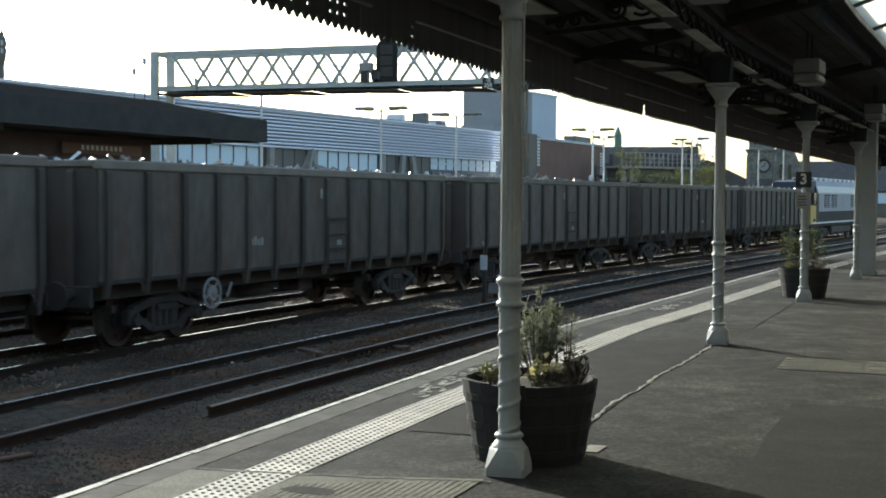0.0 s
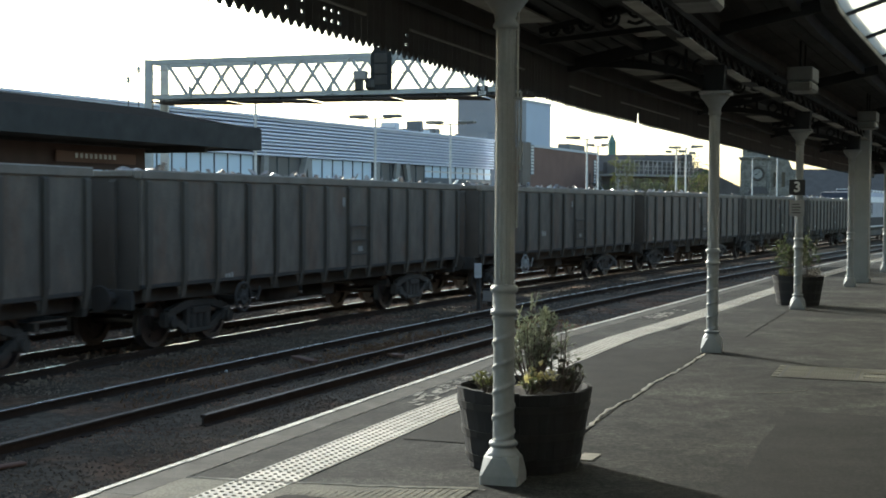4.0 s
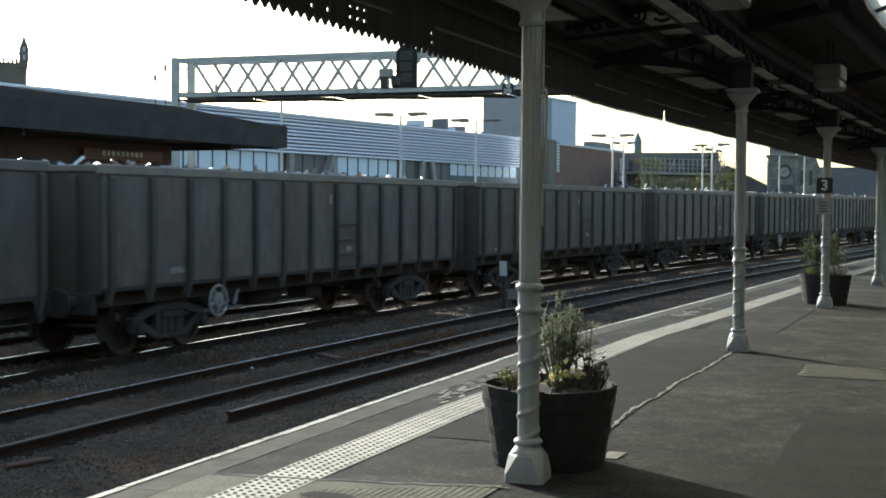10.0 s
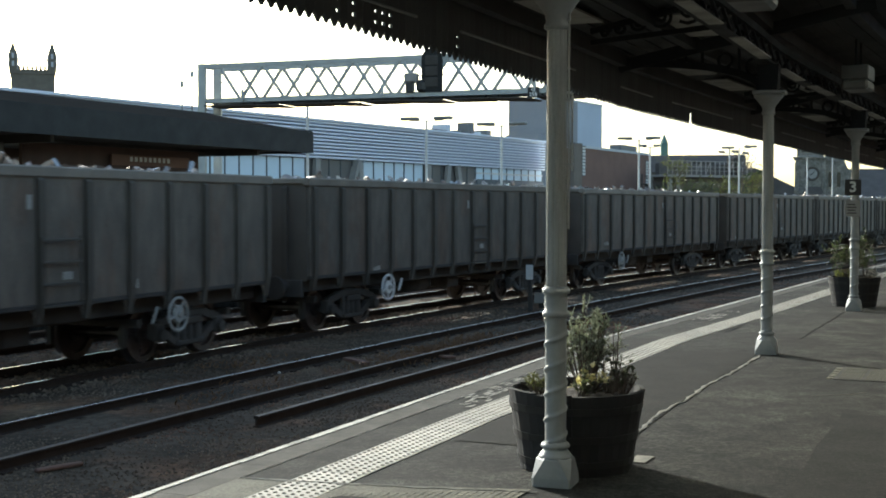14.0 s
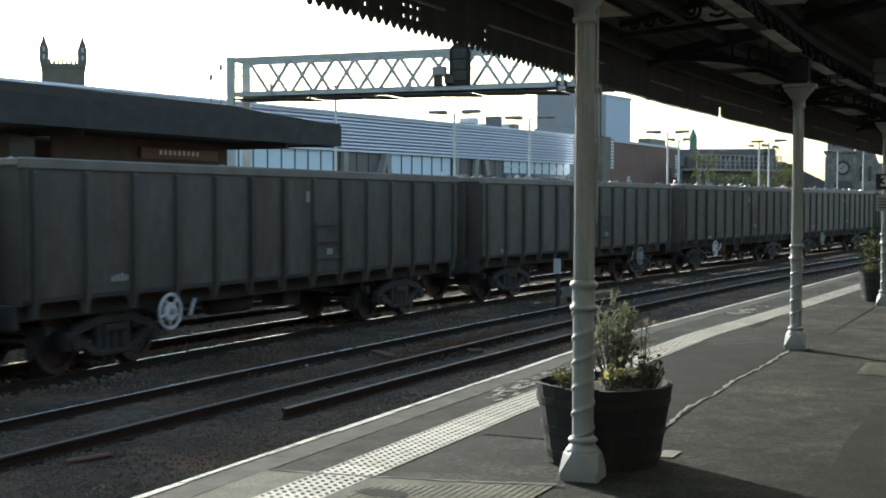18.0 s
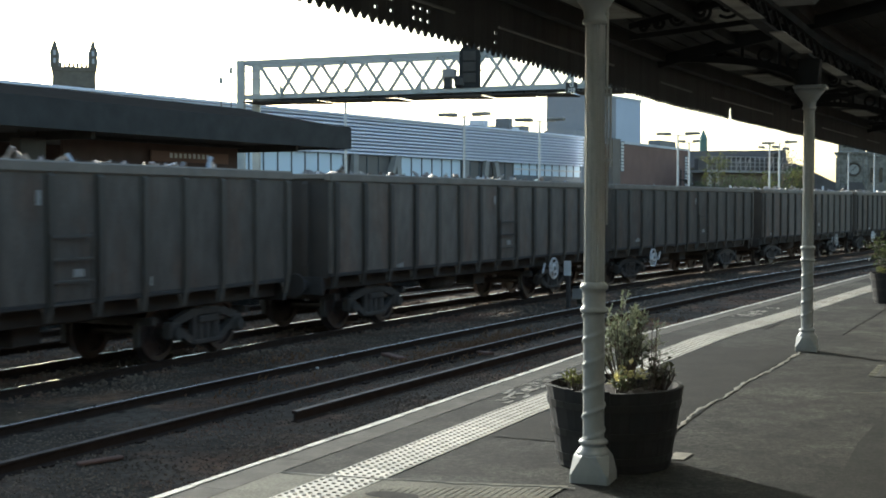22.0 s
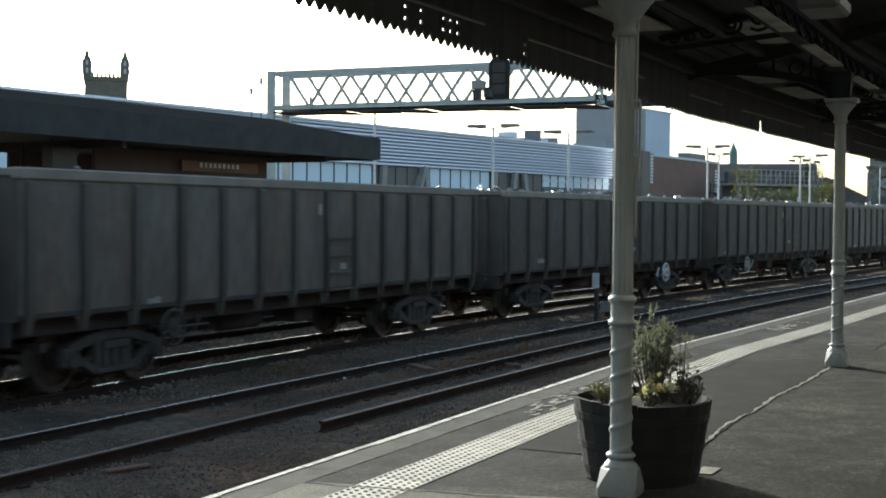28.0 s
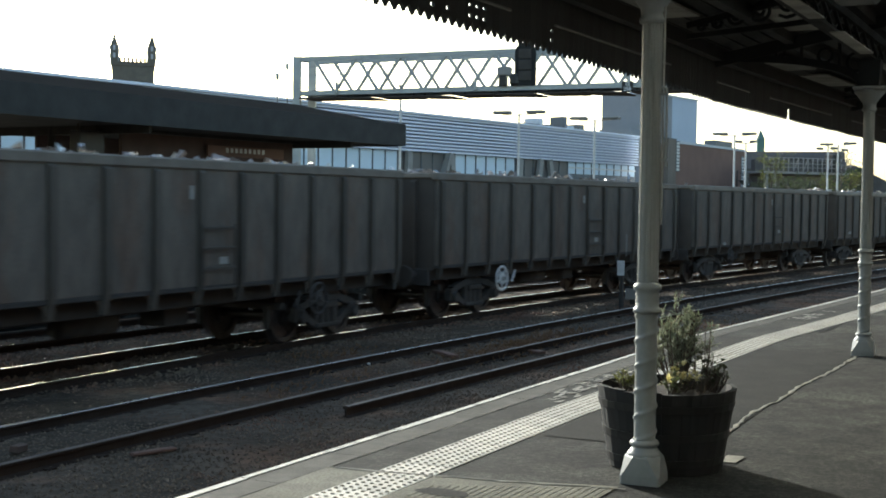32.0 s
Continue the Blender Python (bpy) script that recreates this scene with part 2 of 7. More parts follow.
frosted.links.new(milky.outputs[0], mixed.inputs[2])
frosted.links.new(mixed.outputs[0], frosted.nodes["Material Output"].inputs[0])
M_LAMPBOX = mat("cream lamp housing", (0.13, 0.127, 0.111), (0.085, 0.082, 0.072), 0.5, scale=5, fine=30, bump=0.05)
M_BLACK = mat("black enamel", (0.012, 0.012, 0.014), (0.02, 0.02, 0.02), 0.35, scale=5, fine=30, bump=0.02)
M_WALLR = mat("station wall brick", (0.15, 0.10, 0.075), (0.10, 0.068, 0.053), 0.9, scale=2, fine=18, bump=0.4)
M_FELT = mat("dark roofing felt", (0.030, 0.031, 0.031), (0.019, 0.0195, 0.0195), 0.97, scale=1.2, fine=20, bump=0.2, spec=0.0)
M_MAROON = mat("dark maroon panel paint", (0.095, 0.058, 0.047), (0.062, 0.04, 0.034), 0.7, scale=2, fine=20, bump=0.05)
M_PLANK = mat("reddish old plank", (0.20, 0.115, 0.082), (0.12, 0.072, 0.053), 0.9, scale=3, fine=30, bump=0.4, stretch=(1, 6, 1))
M_PILLAR = mat("dull grey pillar paint", (0.26, 0.265, 0.25), (0.19, 0.195, 0.185), 0.6, scale=3, fine=30, bump=0.1)
M_MULLION = mat("dark glazing bar", (0.12, 0.13, 0.14), (0.08, 0.09, 0.095), 0.5, scale=3, fine=20, bump=0.03)
M_GREYBLOCK = mat("dark grey panel cladding", (0.27, 0.285, 0.305), (0.22, 0.235, 0.255), 0.75, scale=0.2, fine=2, bump=0.05)
M_GANTRY = mat("galvanised gantry steel", (0.42, 0.44, 0.43), (0.30, 0.315, 0.31), 0.5, metal=0.5, scale=2, fine=25, bump=0.1)
M_LOUVRE = mat("pale metal cladding", (0.78, 0.81, 0.88), (0.70, 0.73, 0.82), 0.7, metal=0.0, scale=0.5, fine=5, bump=0.03, vary=0.06, spec=0.1)
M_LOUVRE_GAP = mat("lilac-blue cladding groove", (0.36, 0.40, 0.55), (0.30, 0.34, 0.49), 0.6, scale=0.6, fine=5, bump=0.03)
M_GLASS = glass("blue building glass", (0.58, 0.68, 0.76), 0.55, 0.0)
M_CLEAR = glass("clear shelter glass", (0.95, 0.97, 0.96), 0.02, 1.0)
M_FRAME = mat("pale window frame", (0.5, 0.54, 0.58), (0.4, 0.43, 0.47), 0.5, scale=3, fine=20, bump=0.03)
M_BLOCK = mat("blue-grey panel block", (0.46, 0.53, 0.62), (0.40, 0.46, 0.55), 0.7, scale=0.2, fine=2, bump=0.05)
M_BROWNBLOCK = mat("dark brown block wall", (0.125, 0.10, 0.082), (0.085, 0.07, 0.058), 0.9, scale=0.4, fine=5, bump=0.2)
M_DIMGLASS = glass("shaded interior glass", (0.12, 0.115, 0.11), 0.45, 0.0)
M_BRICKFAR = mat("red-brown brick", (0.225, 0.135, 0.104), (0.16, 0.10, 0.079), 0.9, scale=0.4, fine=5, bump=0.2)
M_STAIR = mat("brown rendered stair wall", (0.20, 0.168, 0.138), (0.15, 0.127, 0.105), 0.9, scale=0.5, fine=5, bump=0.1)
M_SANDSTONE = mat("weathered sandstone", (0.165, 0.15, 0.122), (0.105, 0.096, 0.079), 0.9, scale=0.6, fine=5, bump=0.3)
M_TOWER = mat("sooty coursed stone", (0.27, 0.255, 0.215), (0.125, 0.119, 0.102), 0.92, scale=1.3, fine=7, bump=0.4, depth=0.05, punch=1.5, mottle=((5, 3, 0.75, 1.2),))
M_SLATE = mat("grey slate", (0.135, 0.126, 0.119), (0.09, 0.084, 0.080), 0.8, scale=0.8, fine=8, bump=0.2, spec=0.0)
M_COPPER = mat("green copper", (0.13, 0.24, 0.20), (0.09, 0.16, 0.14), 0.7, scale=1, fine=6, bump=0.1)
M_CONCRETE = mat("plain concrete", (0.32, 0.31, 0.29), (0.22, 0.21, 0.195), 0.85, scale=1.2, fine=18, bump=0.2)
M_LOCO = mat("silver locomotive paint", (0.40, 0.40, 0.415), (0.30, 0.30, 0.315), 0.75, spec=0.15, metal=0.0, scale=0.8, fine=10, bump=0.03)
M_LOCODARK = mat("dark blue locomotive paint", (0.022, 0.026, 0.036), (0.015, 0.018, 0.026), 0.6, scale=0.8, fine=10, bump=0.03)
M_YELLOW = mat("dusty warning yellow paint", (0.46, 0.34, 0.08), (0.34, 0.25, 0.07), 0.45, scale=2, fine=20, bump=0.03)
M_DARKGLASS = glass("dark cab glass", (0.02, 0.025, 0.03), 0.05, 0.0)
M_BARK = mat("grey-brown bark", (0.11, 0.085, 0.065), (0.06, 0.047, 0.038), 0.95, scale=6, fine=40, bump=0.6)


def leafy(name, a, b):
    m = mat(name, a, b, 0.55, scale=1.5, fine=12, bump=0.05, vary=0.1)
    bs = m.node_tree.nodes["Principled BSDF"]
    nt = m.node_tree
    thin = nt.nodes.new("ShaderNodeBsdfTranslucent")
    thin.inputs[0].default_value = (a[0] * 1.2, a[1] * 1.2, a[2] * 0.8, 1)
    both = nt.nodes.new("ShaderNodeMixShader")
    both.inputs[0].default_value = 0.42
    nt.links.new(bs.outputs[0], both.inputs[1])
    nt.links.new(thin.outputs[0], both.inputs[2])
    nt.links.new(both.outputs[0], nt.nodes["Material Output"].inputs[0])
    return m


M_LEAF = leafy("grey-green leaf", (0.20, 0.222, 0.19), (0.125, 0.142, 0.118))
M_LEAF2 = leafy("dark heather leaf", (0.07, 0.085, 0.05), (0.07, 0.055, 0.045))
# the yellow stands in for low sun glowing on the leaves
M_LEAFY = leafy("yellow variegated leaf", (0.50, 0.45, 0.26), (0.25, 0.245, 0.13))
M_TREE1 = leafy("spring leaf", (0.14, 0.15, 0.05), (0.085, 0.09, 0.035))
M_GLOSSY = leafy("glossy evergreen leaf", (0.072, 0.090, 0.050), (0.036, 0.047, 0.027))
M_WEED = leafy("dry brown weed", (0.22, 0.125, 0.075), (0.13, 0.085, 0.05))
M_TREE2 = leafy("dark conifer leaf", (0.035, 0.055, 0.03), (0.022, 0.035, 0.02))

# ---- mesh helpers ----


def part(name, bm, material, parent=None, label="", smooth=False, m=None):
    """Links a bmesh (or a mesh) as one object, as a rule under a thing or a part."""
    if isinstance(bm, bmesh.types.BMesh):
        me = bpy.data.meshes.new(name)
        bm.to_mesh(me)
        bm.free()
        for one in material if isinstance(material, (list, tuple)) else [material]:
            me.materials.append(one)
        if smooth:
            me.polygons.foreach_set("use_smooth", [True] * len(me.polygons))
    else:
        me = bm
    ob = new(name, me)
    ob.parent = parent
    if m is not None:
        ob.matrix_basis = m
    if label:
        ob["label"] = label
    return ob


def thing(name, m, label, category, group="", kind=""):
    ob = new(name)
    ob.matrix_basis = m
    ob.empty_display_size = 0.3
    return tagged(ob, label, category, group, kind)


def box(bm, x0, x1, y0, y1, z0, z1, bevel=0.0, mi=0):
    before = len(bm.faces)
    v = [bm.verts.new((x, y, z)) for z in (z0, z1) for y in (y0, y1) for x in (x0, x1)]
    for q in ((0, 2, 3, 1), (4, 5, 7, 6), (0, 1, 5, 4), (2, 6, 7, 3), (0, 4, 6, 2), (1, 3, 7, 5)):
        bm.faces.new([v[i] for i in q]).material_index = mi
    if bevel:
        es = {e for w in v for e in w.link_edges}
        bmesh.ops.bevel(bm, geom=list(es), offset=bevel, segments=1, affect="EDGES", profile=0.7)
    return v


def boxed(x0, x1, y0, y1, z0, z1, bevel=0.0):
    bm = bmesh.new()
    box(bm, x0, x1, y0, y1, z0, z1, bevel)
    return bm


def beam(bm, a, b, w, h=None, mi=0):
    """A square bar from a to b."""
    a, b = Vector(a), Vector(b)
    d = (b - a).normalized()
    up = Vector((0, 0, 1)) if abs(d.z) < 0.95 else Vector((0, 1, 0))
    r = d.cross(up).normalized() * (w / 2)
    u = r.cross(d).normalized() * ((h or w) / 2)
    v = [bm.verts.new(p + sx * r + sy * u) for p in (a, b) for sx, sy in ((-1, -1), (1, -1), (1, 1), (-1, 1))]
    for q in ((0, 1, 2, 3), (7, 6, 5, 4), (0, 4, 5, 1), (1, 5, 6, 2), (2, 6, 7, 3), (3, 7, 4, 0)):
        bm.faces.new([v[i] for i in q]).material_index = mi


def tube(bm, a, b, r0, r1=None, seg=8, caps=True):
    a, b = Vector(a), Vector(b)
    d = (b - a).normalized()
    up = Vector((0, 0, 1)) if abs(d.z) < 0.95 else Vector((1, 0, 0))
    r = d.cross(up).normalized()
    u = r.cross(d)
    rings = []
    for p, rad in ((a, r0), (b, r0 if r1 is None else r1)):
        rings.append([bm.verts.new(p + rad * (math.cos(t) * r + math.sin(t) * u)) for t in (2 * math.pi * i / seg for i in range(seg))])
    for i in range(seg):
        j = (i + 1) % seg
        bm.faces.new((rings[0][i], rings[0][j], rings[1][j], rings[1][i]))
    if caps:
        bm.faces.new(rings[0][::-1])
        bm.faces.new(rings[1])


def turned(bm, profile, seg=20, ripple=None):
    """A turned body: the profile is (radius, z); ripple(angle, z) scales the radius."""
    rings = []
    for r, z in profile:
        rings.append([bm.verts.new((r * math.cos(a) * (ripple(a, z) if ripple else 1), r * math.sin(a) * (ripple(a, z) if ripple else 1), z))
                      for a in (2 * math.pi * i / seg for i in range(seg))])
    for k in range(len(rings) - 1):
        for i in range(seg):
            j = (i + 1) % seg
            bm.faces.new((rings[k][i], rings[k][j], rings[k + 1][j], rings[k + 1][i]))
    bm.faces.new(rings[0][::-1])
    bm.faces.new(rings[-1])


def sweep(bm, place, stations, profile, closed=True, cap=True, mi=None):
    """Draws a profile of (across, up) along place(s, across, up)."""
    rings = [[bm.verts.new(place(s, a, u)) for a, u in profile] for s in stations]
    n = len(profile)
    for k in range(len(rings) - 1):
        for i in range(n if closed else n - 1):
            j = (i + 1) % n
            f = bm.faces.new((rings[k][i], rings[k][j], rings[k + 1][j], rings[k + 1][i]))
            if mi:
                f.material_index = mi[i]
    if cap and closed:
        bm.faces.new(rings[0])
        bm.faces.new(rings[-1][::-1])


def leaf(bm, p, direction, length, width, bend=0.25, mi=0):
    """One folded leaf of four triangles."""
    d = Vector(direction).normalized()
    side = d.cross(Vector((random.uniform(-0.4, 0.4), random.uniform(-0.4, 0.4), 1))).normalized() * width / 2
    up = side.cross(d).normalized() * length * bend
    a, b, c = Vector(p), Vector(p) + d * length * 0.5 + up, Vector(p) + d * length
    v = [bm.verts.new(q) for q in (a, b + side - up * 0.4, c, b - side - up * 0.4, b)]
    for q in ((0, 1, 4), (1, 2, 4), (2, 3, 4), (3, 0, 4)):
        bm.faces.new([v[i] for i in q]).material_index = mi


def steps(a, b, d):
    n = max(1, round((b - a) / d))
    return [a + (b - a) * i / n for i in range(n + 1)]


# ---- ground, tracks ----


def ground():
    bm = bmesh.new()
    xs = [-3000, -600, -200, -90] + [-60 + 3 * i for i in range(61)] + [180, 300, 700, 3000]
    ys = [-3000, -400, -60] + [-20 + 3 * i for i in range(61)] + [220, 400, 900, 3000]
    vs = [[bm.verts.new((x, y, BED - 0.02 + (0.05 * noise.noise(Vector((x * 0.21, y * 0.21, 0))) if abs(x) < 150 and abs(y) < 200 else 0)))
           for x in xs] for y in ys]
    for j in range(len(ys) - 1):
        for i in range(len(xs) - 1):
            bm.faces.new((vs[j][i], vs[j][i + 1], vs[j + 1][i + 1], vs[j + 1][i]))
    tagged(part("ground", bm, M_BALLAST, smooth=True), "grey-brown ballast and cinder ground between the tracks", "ground", kind="structure")


def rail_profile(head):
    """Section of a flat-bottomed rail under the given points of its head."""
    return ([(-0.07, -0.16), (0.07, -0.16), (0.07, -0.145), (0.012, -0.12), (0.012, -0.045), (0.036, -0.035), (0.036, -0.010)] + head
            + [(-0.036, -0.0085), (-0.036, -0.035), (-0.012, -0.045), (-0.012, -0.12), (-0.07, -0.145)])


CROWNED = rail_profile([(0.026, -0.0014), (0.0, 0.0), (-0.027, -0.0014)])
WORN_FLAT = rail_profile([(0.031, -0.0016), (0.025, 0.0), (-0.025, 0.0), (-0.031, -0.0016)])
RAIL_MI = [0] * 16             # the head is bright, the rest rusty
RAIL_MI[7] = RAIL_MI[8] = RAIL_MI[9] = 1


def railway_track(middle, s0, s1, head, near, label):
    centre_at = middle if callable(middle) else (lambda s: middle)
    tr = thing("railway_track", Matrix(), label, "track", "running lines", "structure")
    for side in (-0.7525, 0.7525):
        bm = bmesh.new()
        sweep(bm, lambda s, a, u: on_track(s, centre_at(s) + side + a, RAIL + u), steps(s0, s1, 2.0), CROWNED if head is M_DULLHEAD else WORN_FLAT, mi=RAIL_MI)
        part("rail", bm, [M_RAIL, M_WORN if side < 0 and head is M_DULLHEAD else head], tr)
    me = None
    for s in steps(near[0], near[1], 0.72):
        m = track_pose(s + random.uniform(-0.02, 0.02), centre_at(s) + random.uniform(-0.03, 0.03), RAIL - 0.172)
        m = m @ pose(0, 0, random.uniform(-0.015, 0.003), 0, 0, random.uniform(-0.8, 0.8))
        if me is None:
            me = part("sleeper", boxed(-0.125, 0.125, -1.3, 1.3, -0.14, 0.0, 0.012), M_SLEEPER, tr, m=m).data
        else:
            part("sleeper", me, None, tr, m=m)
    bm = bmesh.new()
    for s in steps(near[1] + 0.8, min(s1, near[1] + 90), 0.72):
        m = track_pose(s, centre_at(s), RAIL - 0.165)
        for v in box(bm, -0.125, 0.125, -1.3, 1.3, -0.14, 0.0):
            v.co = m @ v.co
    tagged(part("sleepers", bm, M_SLEEPER, tr), kind="stuff")
    # fastenings that hold each rail
    bm = bmesh.new()
    for s in steps(near[0], near[1], 0.72):
        for side in (-0.7525, 0.7525):
            for k in (-0.1, 0.1):
                m = track_pose(s, centre_at(s) + side + k, RAIL - 0.163)
                for v in box(bm, -0.06, 0.06, -0.035, 0.035, 0.0, 0.035):
                    v.co = m @ v.co
    tagged(part("rail_chairs", bm, M_RAIL, tr), kind="stuff")


def spare_rail():
    bm = bmesh.new()
    sweep(bm, lambda s, a, u: on_track(s, 8.22 - 0.006 * (s - 18) + a, BED + 0.125 + u), steps(13.2, 26.4, 2.0), CROWNED, mi=RAIL_MI)
    tagged(part("spare_rail", bm, [M_RAIL, M_WORN]), "rusty length of spare rail lying on the ballast", "rail")


def dry_weeds(s, n, count, spread, tall):
    """Dead stalks and low leaves that grow through the ballast."""
    bm = bmesh.new()
    for i in range(count):
        p = on_track(s + random.gauss(0, spread), n + random.gauss(0, spread * 0.35), BED - 0.01)
        for k in range(3):
            leaf(bm, p, (random.gauss(0, 0.6), random.gauss(0, 0.6), random.uniform(0.3, 1.0)), tall * random.uniform(0.4, 1.0), tall * 0.14)
    tagged(part("dry_weeds", bm, M_WEED), "dry brown weeds growing in the ballast", "weeds", kind="stuff")


def baulk(s, n, length, turn, w=0.22, h=0.14):
    ob = part("timber_plank", boxed(-length / 2, length / 2, -w / 2, w / 2, 0, h, 0.012), M_PLANK)
    ob.matrix_basis = track_pose(s, n, BED - 0.01) @ pose(0, 0, 0, 1.5, 1.0, turn)
    tagged(ob, "weathered reddish timber plank lying on the ballast", "timber", "loose timbers")


def loose_brick(s, n, turn):
    ob = part("loose_brick", boxed(-0.11, 0.11, -0.05, 0.05, 0.0, 0.07, 0.006), M_WALLR)
    ob.matrix_basis = track_pose(s, n, BED + 0.005) @ pose(0, 0, 0, 4, 3, turn)
    tagged(ob, "loose red brick lying on the ballast", "brick", "loose bricks")


def loose_stone(s, n):
    bm = bmesh.new()
    bmesh.ops.create_icosphere(bm, subdivisions=2, radius=0.028)
    for v in bm.verts:
        v.co *= 1 + 0.25 * noise.noise(v.co * 40)
        v.co.z *= 0.7
    ob = part("pale_stone", bm, M_WHITE)
    ob.matrix_basis = track_pose(s, n, BED + 0.02)
    tagged(ob, "single pale stone lying on dark ballast", "stone")


def ballast_stones():
    rng = np.random.RandomState(4)
    base = np.array([(1, 0, -0.2), (-0.5, 0.87, -0.2), (-0.5, -0.87, -0.2), (0.1, 0.1, 0.75), (0.6, 0.7, 0.25), (-0.8, 0.1, 0.3)])
    tri = np.array([(0, 4, 3), (4, 1, 3), (1, 5, 3), (5, 2, 3), (2, 0, 3), (0, 1, 4), (1, 2, 5)])
    near, mid, far = 84000, 16000, 22000
    s = np.concatenate([rng.uniform(2.5, 27, near), rng.uniform(4, 30, mid), rng.uniform(24, 62, far)])
    n = np.concatenate([rng.uniform(4.7, 12.6, near), rng.uniform(12.4, 18.6, mid), rng.uniform(4.7, 19.0, far)])
    size = np.concatenate([rng.uniform(0.010, 0.025, near), rng.uniform(0.03, 0.055, mid), rng.uniform(0.02, 0.042, far)])
    x, y, h = (np.interp(s, TRACK[0], TRACK[1][:, i]) for i in range(3))
    x, y = x - np.cos(h) * n, y + np.sin(h) * n
    # clear of the platform
    rel_edge = np.interp(y - 0.60, EDGE[1][:, 1], EDGE[1][:, 0]) - 4.53
    keep = x < rel_edge + 0.02
    # cinder dirt lies bare in patches
    grow = np.sin(s * 0.9 + 1.3 * np.sin(n * 1.1)) + np.sin(n * 2.1 + 0.7 * np.sin(s * 0.53)) + 0.9 * np.sin(s * 2.3 - n * 1.7)
    keep &= rng.uniform(-3.4, 0.6, len(s)) < grow
    x, y, size = x[keep], y[keep], size[keep]
    count = len(x)
    a = rng.uniform(0, 6.28, count)
    shape = base[None] * rng.uniform(0.7, 1.3, (count, 6, 3)) * size[:, None, None]
    ca, sa = np.cos(a)[:, None], np.sin(a)[:, None]
    verts = np.empty((count, 6, 3))
    verts[..., 0] = x[:, None] + ca * shape[..., 0] - sa * shape[..., 1]
    verts[..., 1] = y[:, None] + sa * shape[..., 0] + ca * shape[..., 1]
    verts[..., 2] = BED - 0.019 + rng.uniform(-0.008, 0.012, count)[:, None] + shape[..., 2]
    verts = verts.reshape(-1, 3).tolist()
    faces = (tri[None] + 6 * np.arange(count)[:, None, None]).reshape(-1, 3).tolist()
    me = bpy.data.meshes.new("ballast_stones")
    me.from_pydata(verts, [], faces)
    m = M_STONE
    nt = m.node_tree
    gi = nt.nodes.new("ShaderNodeNewGeometry")
    hs = nt.nodes.new("ShaderNodeHueSaturation")
    mr = nt.nodes.new("ShaderNodeMapRange")
    mr.inputs[3].default_value, mr.inputs[4].default_value = 0.75, 1.3
    b = nt.nodes["Principled BSDF"]
    link = b.inputs["Base Color"].links[0]
    src = link.from_socket
    nt.links.new(gi.outputs["Random Per Island"], mr.inputs[0])
    nt.links.new(mr.outputs[0], hs.inputs["Value"])
    nt.links.new(src, hs.inputs["Color"])
    nt.links.new(hs.outputs[0], b.inputs["Base Color"])
    me.materials.append(m)
    ob = new("ballast_stones", me)
    tagged(ob, "loose grey and brown ballast stones along the tracks", "ballast", kind="stuff")


NEAR_TRACK, TRAIN_TRACK, THIRD_TRACK = 9.95, 13.83, 17.2


def train_n(s):
    """How far left of the camera's line the goods train's track lies: it draws in a little towards the near end."""
    if s >= 28:
        return TRAIN_TRACK
    if s >= 10:
        return TRAIN_TRACK - 0.0014 * (28 - s) ** 2
    q = min(10.0, 10.0 - s)
    return TRAIN_TRACK - 0.4536 - 0.0504 * q + 0.00252 * q * q


def marker_post():
    p = on_track(30.2, 11.55, BED)
    t = thing("marker_post", pose(*p, 0, 0, -25), "short lineside post with a white top plate between the tracks", "post")
    part("post", boxed(-0.05, 0.05, -0.05, 0.05, -0.05, 1.0, 0.01), M_UNDER, t)
    part("plate", boxed(-0.10, 0.10, -0.075, -0.055, 0.82, 1.2, 0.006), M_WHITE, t, "dirty white plate")


def relay_box(s, n):
    t = thing("lineside_box", track_pose(s, n, BED), "small grey metal equipment box beside the rails", "box", "lineside boxes")
    part("body", boxed(-0.22, 0.22, -0.17, 0.17, 0.12, 0.42, 0.015), M_CONCRETE, t)
    part("lid", boxed(-0.24, 0.24, -0.19, 0.19, 0.42, 0.45, 0.01), M_GIRDER, t)
    part("foot", boxed(-0.10, 0.10, -0.08, 0.08, -0.05, 0.12), M_UNDER, t)


# ---- platform ----
P_START, P_END = -30.0, 105.0


